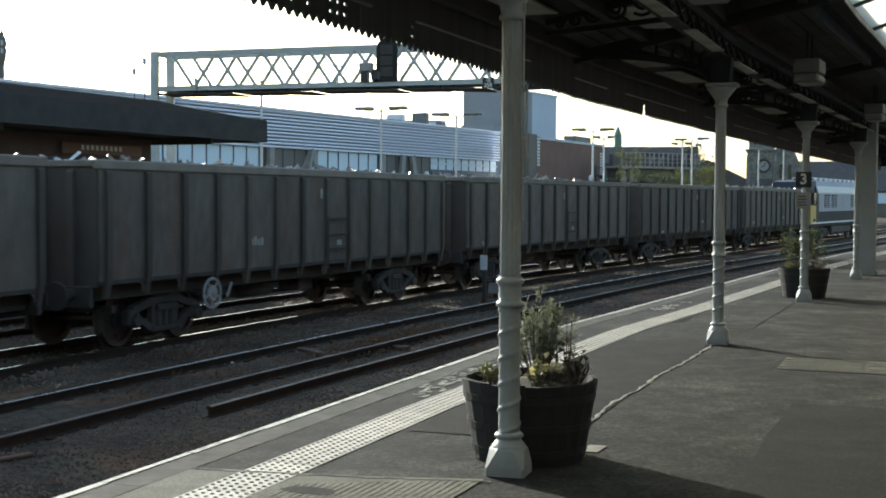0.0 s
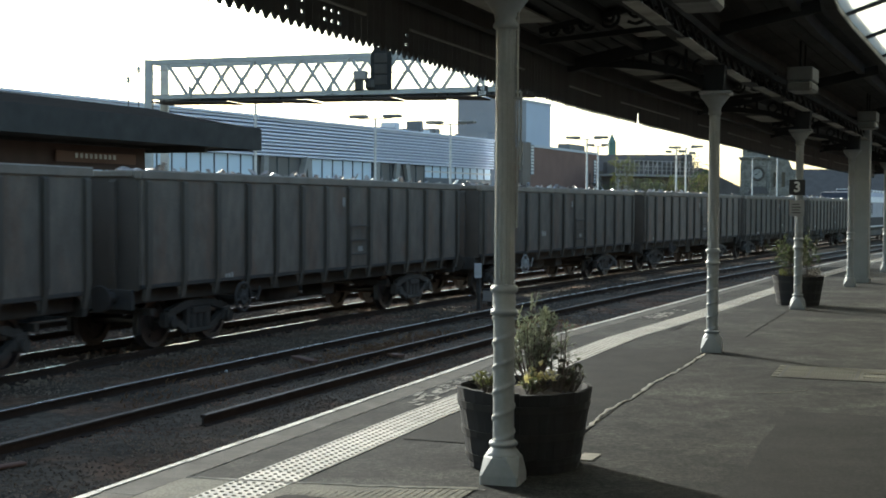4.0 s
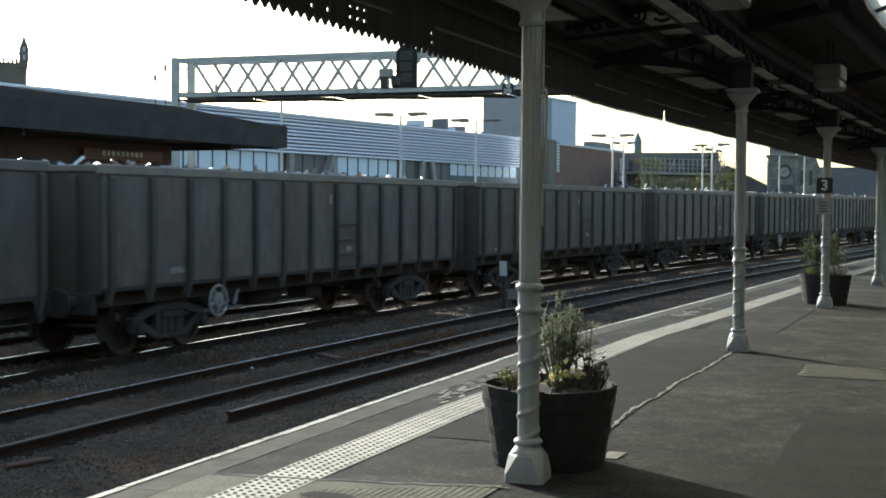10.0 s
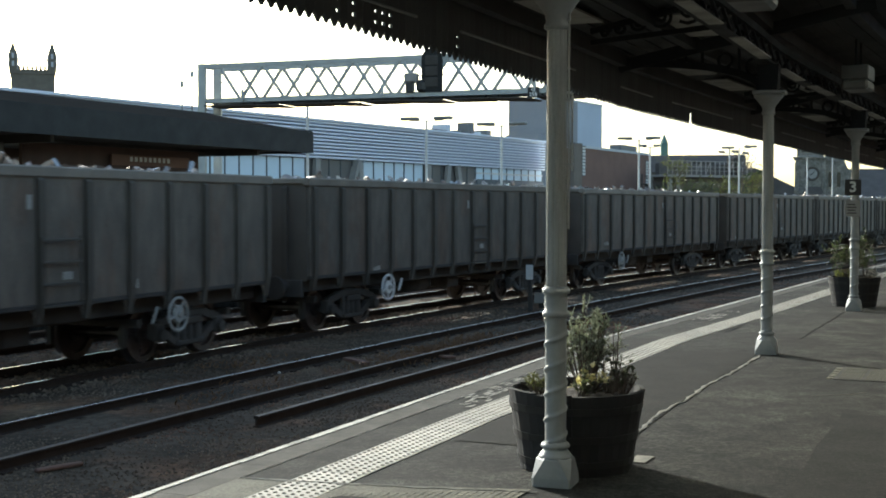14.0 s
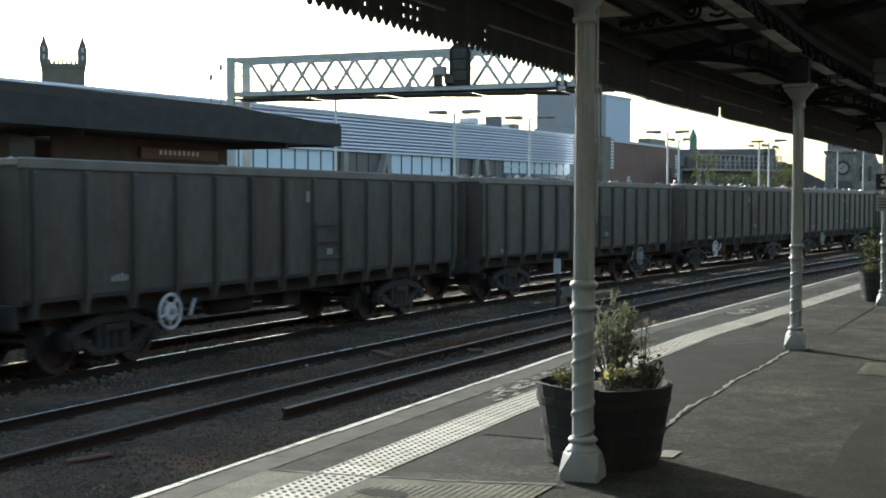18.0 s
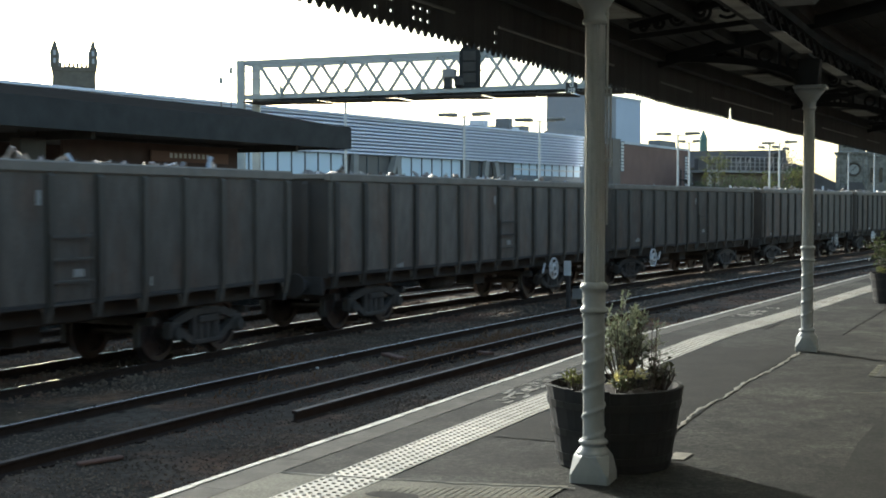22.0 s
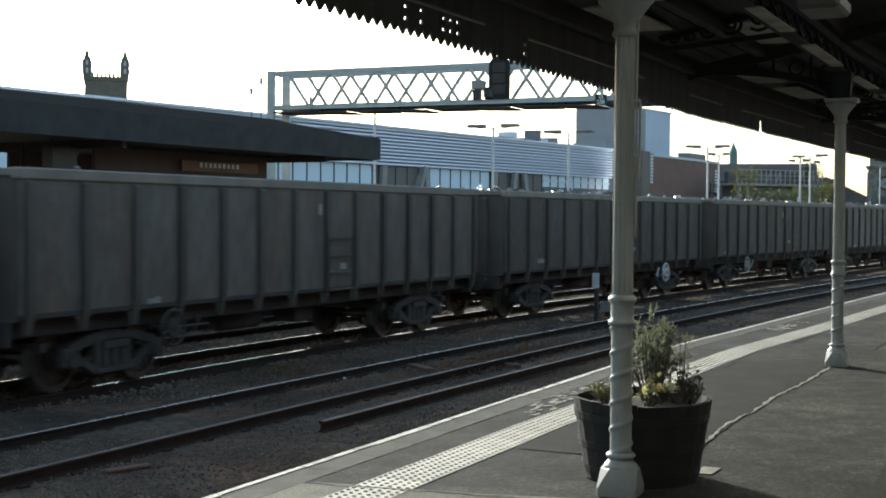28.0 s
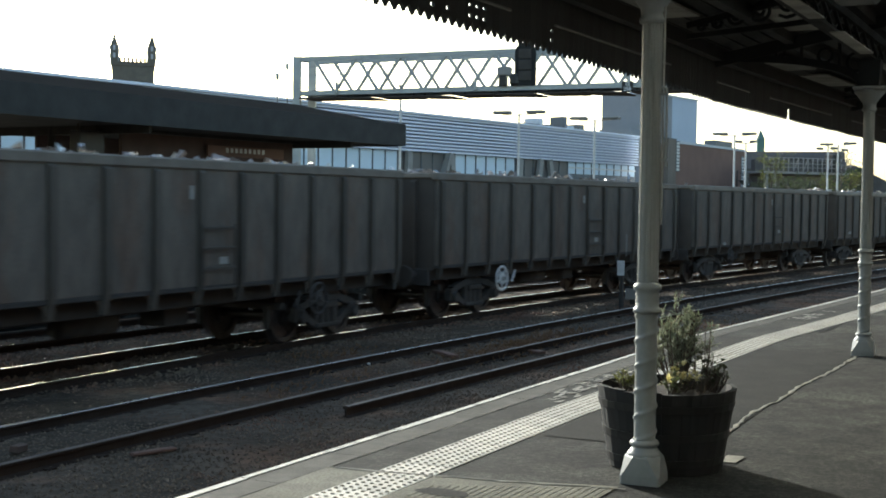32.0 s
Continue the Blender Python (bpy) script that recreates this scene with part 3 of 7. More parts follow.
def platform():
    tp = thing("platform", Matrix(), "grey asphalt station platform with a worn white edge line", "platform", kind="structure")
    ss = steps(P_START, P_END, 1.0)
    bm = bmesh.new()
    rows = []
    offs = [0.30, 0.55, 1.2, 2.2, 3.4, 5.0, 7.0, 9.4]
    for s in ss:
        rows.append([bm.verts.new(on_plat(s, o, 0.003 * noise.noise(Vector((s * 0.4, o * 0.8, 3))) - 0.002)) for o in offs])
    for a, b in zip(rows, rows[1:]):
        for i in range(len(offs) - 1):
            bm.faces.new((a[i], b[i], b[i + 1], a[i + 1]))
    part("surface", bm, M_ASPHALT, tp, "weathered grey asphalt", smooth=True)
    bm = bmesh.new()
    sweep(bm, lambda s, a, u: on_plat(s, a, u), ss, [(0.10, -1.3), (0.10, -0.13), (0.34, -0.13), (0.34, -1.3)])
    part("platform_wall", bm, M_WALLR, tp, "sooty brick platform face")
    # coping stones, each with a stretch of the white line
    k = 0
    for s in steps(-2.0, 60.0, 0.91):
        bm = bmesh.new()
        sweep(bm, lambda q, a, u: on_plat(q, a, u), [s + 0.001, s + 0.455, s + 0.909],
              [(0.0, -0.12), (0.0, -0.012), (0.012, -0.002), (0.30, 0.0), (0.30, -0.12)])
        c = part("coping_stone", bm, M_COPING, tp)
        bm = bmesh.new()
        w = 0.074 + 0.010 * math.sin(k * 1.7)
        sweep(bm, lambda q, a, u: on_plat(q, a, u), [s + 0.006, s + 0.455, s + 0.904], [(0.018, -0.003), (0.018, 0.003), (w, 0.004), (w, -0.003)])
        part("white_line", bm, M_WHITE_LINE, c, "worn white edge line")
        k += 1
    bm = bmesh.new()
    sweep(bm, lambda q, a, u: on_plat(q, a, u), steps(60.95, P_END, 2.0), [(0.0, -0.12), (0.0, 0.004), (0.30, 0.006), (0.30, -0.12)])
    part("coping", bm, M_COPING, tp)
    bm = bmesh.new()
    sweep(bm, lambda q, a, u: on_plat(q, a, u), steps(P_START, -2.05, 2.0), [(0.0, -0.12), (0.0, 0.004), (0.30, 0.006), (0.30, -0.12)])
    part("coping", bm, M_COPING, tp)
    # tactile paving slabs with their blisters
    bm = bmesh.new()
    box(bm, -0.178, 0.178, -0.198, 0.198, -0.03, 0.006, 0.003)
    for i in range(6):
        for j in range(6):
            x, y = -0.1475 + 0.059 * i, -0.1667 + 0.0667 * j
            lo = [bm.verts.new((x + 0.0155 * math.cos(a), y + 0.0155 * math.sin(a), 0.0055)) for a in (k_ * math.pi / 3 for k_ in range(6))]
            hi = [bm.verts.new((x + 0.0105 * math.cos(a), y + 0.0105 * math.sin(a), 0.0115)) for a in (k_ * math.pi / 3 for k_ in range(6))]
            bm.faces.new(hi).material_index = 1
            for q in range(6):
                bm.faces.new((lo[q], lo[(q + 1) % 6], hi[(q + 1) % 6], hi[q])).material_index = 1
    slab = None
    for s in steps(-2.0, 66.0, 0.4):
        m = plat_pose(s + 0.2, float(np.interp(s, [10, 16, 20], [0.80, 0.92, 0.98])), random.uniform(-0.003, -0.001)) @ pose(0, 0, 0, 0, 0, random.uniform(-0.3, 0.3))
        if slab is None:
            slab = part("tactile_slab", bm, [M_TACTILE, M_BLISTER], tp, m=m).data
        else:
            part("tactile_slab", slab, None, tp, m=m)


def strip_on(name, pts, width, material, label, category, z=0.0035, jitter=0.0):
    """A thin filled crack, joint or patch edge on the platform, along points of (s, off)."""
    bm = bmesh.new()
    fine = []
    for (s0, o0), (s1, o1) in zip(pts, pts[1:]):
        n = max(1, int(math.hypot(s1 - s0, o1 - o0) / 0.07))
        fine += [(s0 + (s1 - s0) * i / n, o0 + (o1 - o0) * i / n) for i in range(n)]
    fine.append(pts[-1])
    rows = []
    for i, (s, o) in enumerate(fine):
        a, b = fine[max(0, i - 1)], fine[min(len(fine) - 1, i + 1)]
        d = Vector((b[0] - a[0], b[1] - a[1])).normalized()
        w = width * (0.35 + 1.5 * abs(noise.noise(Vector((i * 0.37, width * 30, 1))))) / 2
        j = jitter * noise.noise(Vector((i * 0.31, 5, 2))) + jitter * noise.noise(Vector((i * 0.8, 5, 9)))
        rows.append([bm.verts.new(on_plat(s - d.y * (k * w + j), o + d.x * (k * w + j), z + (0.0 if abs(k) < 0.5 else -0.003))) for k in (-1, -0.4, 0.4, 1)])
    for a, b in zip(rows, rows[1:]):
        for i in range(3):
            bm.faces.new((a[i], a[i + 1], b[i + 1], b[i]))
    tagged(part(name, bm, material), label, category, kind="structure")


def patch_on(name, s0, s1, o0, o1, material, label, z=0.004, skew=0.0):
    bm = bmesh.new()
    ss, oo = steps(s0, s1, 0.5), steps(o0, o1, 0.5)
    wob = lambda a, b: 0.05 * noise.noise(Vector((a * 1.3, b * 1.3, 7)))
    rows = [[bm.verts.new(on_plat(s + wob(s, o) + skew * (o - o0) * (s - s0) / (s1 - s0), o + wob(o, s), z)) for o in oo] for s in ss]
    for a, b in zip(rows, rows[1:]):
        for i in range(len(oo) - 1):
            bm.faces.new((a[i], b[i], b[i + 1], a[i + 1]))
    tagged(part(name, bm, material), label, "paving", kind="structure")


def worn_lettering(s0, s1, o0, o1, count):
    """What is left of painted words: flakes of pale paint that cannot be read."""
    rng = random.Random(int(s0 * 10))
    bm = bmesh.new()
    for i in range(count):
        s, o = rng.uniform(s0, s1), rng.uniform(o0, o1)
        l_, w_, turn = rng.uniform(0.02, 0.085), rng.uniform(0.008, 0.026), rng.choice((0.0, 0.0, 1.57, 0.4))
        if noise.noise(Vector((s * 1.4, o * 4, 3))) < -0.12:
            continue
        corners = []
        for k in range(7):
            a = 2 * math.pi * k / 7
            x, y = l_ * math.cos(a) * rng.uniform(0.7, 1.1), w_ * math.sin(a) * rng.uniform(0.7, 1.1)
            corners.append(bm.verts.new(on_plat(s + x * math.cos(turn) - y * math.sin(turn), o + x * math.sin(turn) + y * math.cos(turn), 0.0032 + 0.00004 * i)))
        f = bm.faces.new(corners)
        f.normal_update()
        if f.normal.z < 0:
            f.normal_flip()
    tagged(part("worn_lettering", bm, M_WORNPAINT), "worn illegible pale lettering painted on the platform edge", "marking", kind="structure")


def stain(s, off, along, across, label):
    """A dark stain with a ragged edge."""
    bm = bmesh.new()
    centre = bm.verts.new(on_plat(s, off, 0.0062))
    rim = []
    for k in range(26):
        a = 2 * math.pi * k / 26
        q = 1 + 0.28 * noise.noise(Vector((math.cos(a) * 1.6, math.sin(a) * 1.6, 8)))
        rim.append(bm.verts.new(on_plat(s + along * q * math.cos(a), off + across * q * math.sin(a), 0.006)))
    for k in range(26):
        bm.faces.new((centre, rim[(k + 1) % 26], rim[k]))
    tagged(part("oil_stain", bm, M_PATCH), label, "stain", kind="structure")


def drain_cover(s, off, w, d):
    t = thing("drain_cover", plat_pose(s, off, 0.0), "ribbed metal cover let into the platform asphalt", "cover")
    part("frame", boxed(-w / 2, w / 2, -d / 2, d / 2, -0.02, 0.005, 0.002), M_HOOP, t, "dark recessed steel frame")
    n = int(w / 0.029)
    me = None
    for i in range(n):
        x = -w / 2 + 0.05 + (w - 0.1) * i / (n - 1)
        if i % 16 == 8:
            continue
        if me is None:
            me = part("rib", boxed(-0.0065, 0.0065, -d / 2 + 0.03, d / 2 - 0.03, 0.0, 0.009, 0.002), M_SLABS, t, m=pose(x, 0, 0)).data
        else:
            part("rib", me, None, t, m=pose(x, 0, 0))
    for i in range(5):
        y = -d / 2 + d * (i + 0.5) / 5
        part("end_lug", boxed(-w / 2 - 0.06, -w / 2 + 0.01, y - 0.06, y + 0.06, -0.01, 0.007, 0.003), M_SLABS, t, "pale worn end lug")
    for x, y in ((0.1, -0.16), (0.1, 0.12)):
        part("lifting_plate", boxed(x - 0.13, x + 0.13, y - 0.06, y + 0.06, 0.0, 0.0105, 0.002), M_SLABS, t, "pale worn lifting plate")


# ---- canopy over the platform ----
C_START, C_END = -22.0, 46.0
COLUMNS = [-6.0, 1.2, 8.24, 15.6, 22.4, 29.0, 35.6, 42.2]
COL_OFF, CAP = 2.22, 2.93


def iron_column(s):
    t = thing("canopy_column", plat_pose(s, COL_OFF - (0.10 if s < 10 else 0.0) - (0.05 if s > 20 else 0.0), 0, 4) @ Matrix.Diagonal((1, 1, 1 - fall(s) / 2.958, 1)), "pale grey cast iron column with spiral lower shaft", "column", "canopy columns")
    if iron_column.made:
        for name, me in iron_column.made:
            part(name, me, None, t)
        return t
    made = []
    # square foot that broaches to an octagon
    bm = bmesh.new()
    half, cut = 0.118, 0.012
    oct_r = 0.108
    low = [(half - cut, -half), (half, -half + cut), (half, half - cut), (half - cut, half), (-half + cut, half), (-half, half - cut), (-half, -half + cut), (-half + cut, -half)]
    k = oct_r * math.tan(math.pi / 8)
    top = [(k, -oct_r), (oct_r, -k), (oct_r, k), (k, oct_r), (-k, oct_r), (-oct_r, k), (-oct_r, -k), (-k, -oct_r)]
    rings = [[bm.verts.new((x, y, 0.0)) for x, y in low], [bm.verts.new((x, y, 0.05)) for x, y in low],
             [bm.verts.new((x, y, 0.155)) for x, y in top], [bm.verts.new((x * 0.93, y * 0.93, 0.166)) for x, y in top]]
    for a, b in zip(rings, rings[1:]):
        for i in range(8):
            bm.faces.new((a[i], a[(i + 1) % 8], b[(i + 1) % 8], b[i]))
    bm.faces.new(rings[0][::-1])
    bm.faces.new(rings[-1])
    made.append(part("base", bm, M_IRON, t))
    bm = bmesh.new()
    turned(bm, [(0.104, 0.160), (0.103, 0.170), (0.092, 0.185), (0.076, 0.205), (0.072, 0.215), (0.086, 0.224), (0.088, 0.235), (0.080, 0.246), (0.067, 0.256)], 28)
    made.append(part("base_moulding", bm, M_IRON, t, smooth=True))
    bm = bmesh.new()
    n = 96
    turned(bm, [(0.0635, 0.25 + 0.755 * i / n) for i in range(n + 1)], 32,
           lambda a, z: 1 + 0.15 * max(0, math.cos(a - z * 2 * math.pi / 0.15)) ** 7 - 0.02 * max(0, math.cos(a * 12)))
    made.append(part("spiral_shaft", bm, M_IRON, t, smooth=True))
    bm = bmesh.new()
    turned(bm, [(0.066, 0.995), (0.080, 1.005), (0.083, 1.018), (0.078, 1.030), (0.066, 1.042), (0.071, 1.075), (0.066, 1.090), (0.070, 1.110), (0.066, 1.128),
                (0.080, 1.140), (0.084, 1.154), (0.079, 1.168), (0.063, 1.182)], 28)
    made.append(part("collar", bm, M_IRON, t, smooth=True))
    bm = bmesh.new()
    turned(bm, [(0.0625, 1.175), (0.0600, 2.70)], 48, lambda a, z: 1 - 0.07 * max(0, math.cos(a * 12)) ** 2)
    made.append(part("fluted_shaft", bm, M_IRON, t))
    bm = bmesh.new()
    turned(bm, [(0.063, 2.69), (0.077, 2.70), (0.077, 2.72), (0.066, 2.735), (0.072, 2.78), (0.10, 2.82), (0.145, 2.88), (0.163, 2.895), (0.163, 2.93)], 28)
    made.append(part("capital", bm, M_IRON, t, smooth=True))
    made.append(part("abacus", boxed(-0.17, 0.19, -0.17, 0.17, 2.922, 2.958, 0.008), M_IRON, t))
    iron_column.made = [(o.name.split(".")[0], o.data) for o in made]
    return t


iron_column.made = []


def conduit_pipe():
    t = thing("conduit", plat_pose(COLUMNS[2], COL_OFF - 0.10, 0, 4), "two thin pale conduit pipes clipped to a column", "pipe")
    for x, z0, z1 in ((0.076, 1.52, 2.9), (0.096, 1.86, 2.32)):
        bm = bmesh.new()
        tube(bm, (x, -0.012, z0), (x, -0.012, z1), 0.007, seg=8)
        part("pipe", bm, M_GREYPAINT, t)
    for z in (1.90, 2.28, 2.75):
        part("clip", boxed(0.056, 0.104 if z < 2.5 else 0.084, -0.022, -0.002, z - 0.008, z + 0.008), M_IRON, t)


def square_pillar():
    t = thing("square_pillar", plat_pose(30.6, 2.2), "dull grey square pillar beside the canopy columns", "pillar")
    part("shaft", boxed(-0.17, 0.17, -0.17, 0.17, 0.08, 3.4, 0.015), M_PILLAR, t)
    part("plinth", boxed(-0.20, 0.20, -0.20, 0.20, 0.0, 0.10, 0.01), M_PILLAR, t)


def fall(s):
    """How far the canopy has dropped at s: its far end runs slightly downhill."""
    return 0.0075 * max(0.0, s - 14.0)


def overhead(s, off, z):
    return on_plat(s, off, z - fall(s))


def roof_z(off):
    """Underside of the canopy deck: it rises from the valance to a flat middle."""
    return 3.42 + 0.20 * min(max(off - 0.4, 0), 3.0)


def canopy():
    t = thing("platform_canopy", Matrix(), "dark timber and iron platform canopy with toothed valance", "canopy", kind="structure")
    ss = steps(C_START, C_END, 1.65)
    # deck, with an opening for the roof glass
    for o0, o1 in ((0.42, 3.42), (7.2, 9.6)):
        bm = bmesh.new()
        sweep(bm, lambda s, a, u: overhead(s, a, u), ss, [(o0, roof_z(o0)), (o1, roof_z(o1)), (o1, roof_z(o1) + 0.06), (o0, roof_z(o0) + 0.06)])
        part("roof_deck", bm, M_ROOF, t, "dark boarded roof underside")
    bm = bmesh.new()
    for s in (C_START, C_END):
        sweep(bm, lambda q, a, u: overhead(q, a, u), [s - 0.05, s + 0.05], [(0.42, 3.0), (9.6, 3.2), (9.6, 4.2), (3.4, 4.1), (0.42, 3.48)])
    part("end_screen", bm, M_ROOF, t)
    # purlins along the platform under the deck
    for o in (0.55, 1.35, 2.22, 3.1, 7.4, 9.0):
        bm = bmesh.new()
        sweep(bm, lambda s, a, u: overhead(s, o + a, roof_z(o) + u), ss, [(-0.05, -0.15), (0.05, -0.15), (0.05, -0.004), (-0.05, -0.004)])
        part("purlin", bm, M_ROOF, t)
    # paler replaced boards near the valance, three to a bay
    for s in COLUMNS:
        for ds, o, w_, l_ in ((1.25, 0.76, 0.52, 1.45), (3.4, 0.74, 0.50, 1.55), (5.45, 1.28, 0.90, 1.6)):
            bm = bmesh.new()
            z = roof_z(o) - 0.03
            sweep(bm, lambda q, a, u: overhead(q, o + a, z + u), [s + ds, s + ds + l_], [(-w_ / 2, 0), (w_ / 2, 0.0), (w_ / 2, 0.02), (-w_ / 2, 0.02)])
            part("pale_board", bm, M_PALEBOARD, t, "paler replaced soffit board")
    # boards of the deck show as lengthwise battens
    bm = bmesh.new()
    for i in range(17):
        o = 0.6 + i * 0.165
        sweep(bm, lambda s, a, u: overhead(s, o + a, roof_z(o) + u), steps(C_START, C_END, 3.3), [(-0.012, -0.012), (0.012, -0.012), (0.012, -0.002), (-0.012, -0.002)])
    part("battens", bm, M_ROOF, t)
    # roof glass and its bars
    for k, s in enumerate([15.03 + 2.12 * i for i in range(-17, 14)]):
        bm = bmesh.new()
        sweep(bm, lambda q, a, u: overhead(q, a, u), [s + 0.12, s + 2.11], [(3.48, 3.97), (5.28, 4.58), (5.28, 4.59), (3.48, 3.98)])
        g = part("roof_pane", bm, M_SKYLIGHT, t, "frosted roof glass")
        g.visible_shadow = False
        bm = bmesh.new()
        sweep(bm, lambda q, a, u: overhead(q, a, u), [s + 0.12, s + 2.11], [(5.28, 4.58), (7.15, 4.06), (7.15, 4.07), (5.28, 4.59)])
        g = part("roof_pane", bm, M_SKYLIGHT, t, "frosted roof glass")
        g.visible_shadow = False
        bm = bmesh.new()
        sweep(bm, lambda q, a, u: overhead(q, a, u), [s + 0.0, s + 0.115], [(3.42, 3.92), (5.28, 4.53), (7.2, 4.0), (7.2, 4.10), (5.28, 4.64), (3.42, 4.03)])
        part("rafter", bm, M_ROOF, t)
    for o, z, up in ((3.44, 4.0, -0.04), (7.2, 3.98, 0.13), (5.28, 4.56, 0.13)):
        bm = bmesh.new()
        sweep(bm, lambda s, a, u: overhead(s, o + a, z + u), ss, [(-0.06, -0.12), (0.06, -0.12), (0.06, up), (-0.06, up)])
        part("curb", bm, M_GIRDER, t)
    bm = bmesh.new()
    sweep(bm, lambda s, a, u: overhead(s, a, u), ss, [(3.503, 3.885), (3.515, 3.885), (3.515, 3.955), (3.503, 3.955)])
    part("curb_lining", bm, M_PALEBOARD, t, "pale flaking curb lining")
    # lattice girder along the columns
    bm = bmesh.new()
    for z0, z1 in ((3.25, 3.28), (3.46, 3.54)):
        sweep(bm, lambda s, a, u: overhead(s, COL_OFF + a, u), ss, [(-0.06, z0), (0.06, z0), (0.06, z1), (-0.06, z1)])
    for s in steps(C_START + 0.2, C_END - 0.4, 0.55):
        beam(bm, overhead(s, COL_OFF, 3.27), overhead(s + 0.5, COL_OFF, 3.47), 0.03)
        beam(bm, overhead(s, COL_OFF + 0.02, 3.47), overhead(s + 0.5, COL_OFF + 0.02, 3.27), 0.03)
    part("lattice_girder", bm, M_GIRDER, t, "painted iron lattice girder")
    # pale flange plates under the girder, and the blocks that carry it on the columns
    for s in COLUMNS:
        for d, l_ in ((0.35, 1.5), (2.6, 1.35), (4.9, 1.75)):
            bm = bmesh.new()
            sweep(bm, lambda q, a, u: overhead(q, COL_OFF + 0.07 + a, u), [s + d, s + d + l_], [(-0.065, 3.236), (0.065, 3.236), (0.065, 3.247), (-0.065, 3.247)])
            part("flange_plate", bm, M_PALEBOARD, t, "pale flaking flange plate")
        bm = bmesh.new()
        sweep(bm, lambda q, a, u: overhead(q, COL_OFF - (0.09 if s < 10 else 0.0) + a, u), [s - 0.09, s + 0.09], [(-0.10, 2.935), (0.10, 2.935), (0.12, 3.25), (-0.12, 3.25)])
        part("head_block", bm, M_GIRDER, t)
    # cross frames at each column with curved brackets
    for s in COLUMNS:
        bm = bmesh.new()
        for o0, o1 in ((0.5, 3.35),):
            beam(bm, overhead(s, o0, roof_z(o0) - 0.14), overhead(s, o1, roof_z(o1) - 0.14), 0.09, 0.14)
        for side, reach in ((-1, 1.5),):
            pts = []
            for i in range(9):
                a = math.pi / 2 * i / 8
                o = COL_OFF + side * (0.08 + reach * (1 - math.cos(a)))
                z = 2.98 + (roof_z(COL_OFF + side * reach) - 0.16 - 2.98) * math.sin(a)
                pts.append((o, z))
            for a, b in zip(pts, pts[1:]):
                beam(bm, overhead(s, a[0], a[1]), overhead(s, b[0], b[1]), 0.05, 0.08)
            for k in (3, 5, 7):
                beam(bm, overhead(s, *pts[k]), overhead(s, pts[k][0], roof_z(pts[k][0]) - 0.2), 0.03)
            # scrollwork rings in the spandrel
            for k, rad in ((2, 0.10), (4, 0.08), (6, 0.05)):
                co, cz = pts[k][0] - side * rad * 0.4, pts[k][1] + rad * 1.25
                ring = [(co + rad * math.cos(2 * math.pi * i / 10), cz + rad * math.sin(2 * math.pi * i / 10)) for i in range(11)]
                for a, b in zip(ring, ring[1:]):
                    beam(bm, overhead(s, a[0], a[1]), overhead(s, b[0], b[1]), 0.03)
        part("bracket_frame", bm, M_GIRDER, t, "painted iron bracket with scrollwork")
    # scrolled spandrels that hang before the pale boards
    for s in COLUMNS:
        q = s + 5.35
        bm = bmesh.new()
        beam(bm, overhead(q, 0.75, 3.32), overhead(q, 2.05, 3.42), 0.05)
        beam(bm, overhead(q, 0.75, roof_z(0.75) - 0.06), overhead(q, 2.05, roof_z(2.05) - 0.06), 0.06)
        for k, (o, rad) in enumerate(((0.90, 0.055), (1.06, 0.07), (1.25, 0.095), (1.48, 0.12), (1.75, 0.14), (1.97, 0.08))):
            cz = 3.345 + (o - 0.75) * 0.11 + rad
            turns = [(o + rad * (1 - i / 22) * math.cos(0.6 * i + k), cz + rad * (1 - i / 22) * math.sin(0.6 * i + k)) for i in range(17)]
            for a, b in zip(turns, turns[1:]):
                beam(bm, overhead(q, *a), overhead(q, *b), 0.03)
        part("spandrel_scroll", bm, M_GIRDER, t, "sooty iron scrollwork")
    # thin pale conduit clipped inside the valance
    for s in COLUMNS:
        for d, l_ in ((0.3, 1.4), (2.6, 3.2)):
            bm = bmesh.new()
            for a, b in zip(steps(s + d, s + d + l_, 1.6), steps(s + d, s + d + l_, 1.6)[1:]):
                tube(bm, overhead(a, 0.445, 3.1), overhead(b, 0.445, 3.1), 0.012, seg=6)
            part("conduit", bm, M_PILLAR, t, "thin pale conduit")
    # valance: upright boards with pointed feet
    w, foot = 0.118, 0.062
    # a few boards have two slots left open along one edge
    e, c = w / 2 - 0.002, w / 2 - 0.055
    slot = bmesh.new()
    ring = [(-e, foot), (0, 0.0), (e, foot), (e, 0.10), (c, 0.10), (c, 0.128), (e, 0.128), (e, 0.18), (c, 0.18), (c, 0.205), (e, 0.205), (e, 0.62), (-e, 0.62)]
    near, far = ([slot.verts.new((y, x, z)) for x, z in ring] for y in (-0.011, 0.011))
    slot.faces.new(near[::-1])
    slot.faces.new(far)
    for i in range(len(ring)):
        j = (i + 1) % len(ring)
        slot.faces.new((near[i], near[j], far[j], far[i]))
    slotted, count = None, 0
    bm = bmesh.new()
    v = [bm.verts.new((y, x, z)) for y in (-0.011, 0.011) for x, z in ((-w / 2 + 0.002, foot), (0, 0.0), (w / 2 - 0.002, foot), (w / 2 - 0.002, 0.62), (-w / 2 + 0.002, 0.62))]
    bm.faces.new(v[4::-1])
    bm.faces.new(v[5:])
    for i in range(5):
        j = (i + 1) % 5
        bm.faces.new((v[i], v[j], v[5 + j], v[5 + i]))
    # one board has lost its foot
    split = bmesh.new()
    ring = [(-e, 0.155), (e, 0.17), (e, 0.62), (-e, 0.62)]
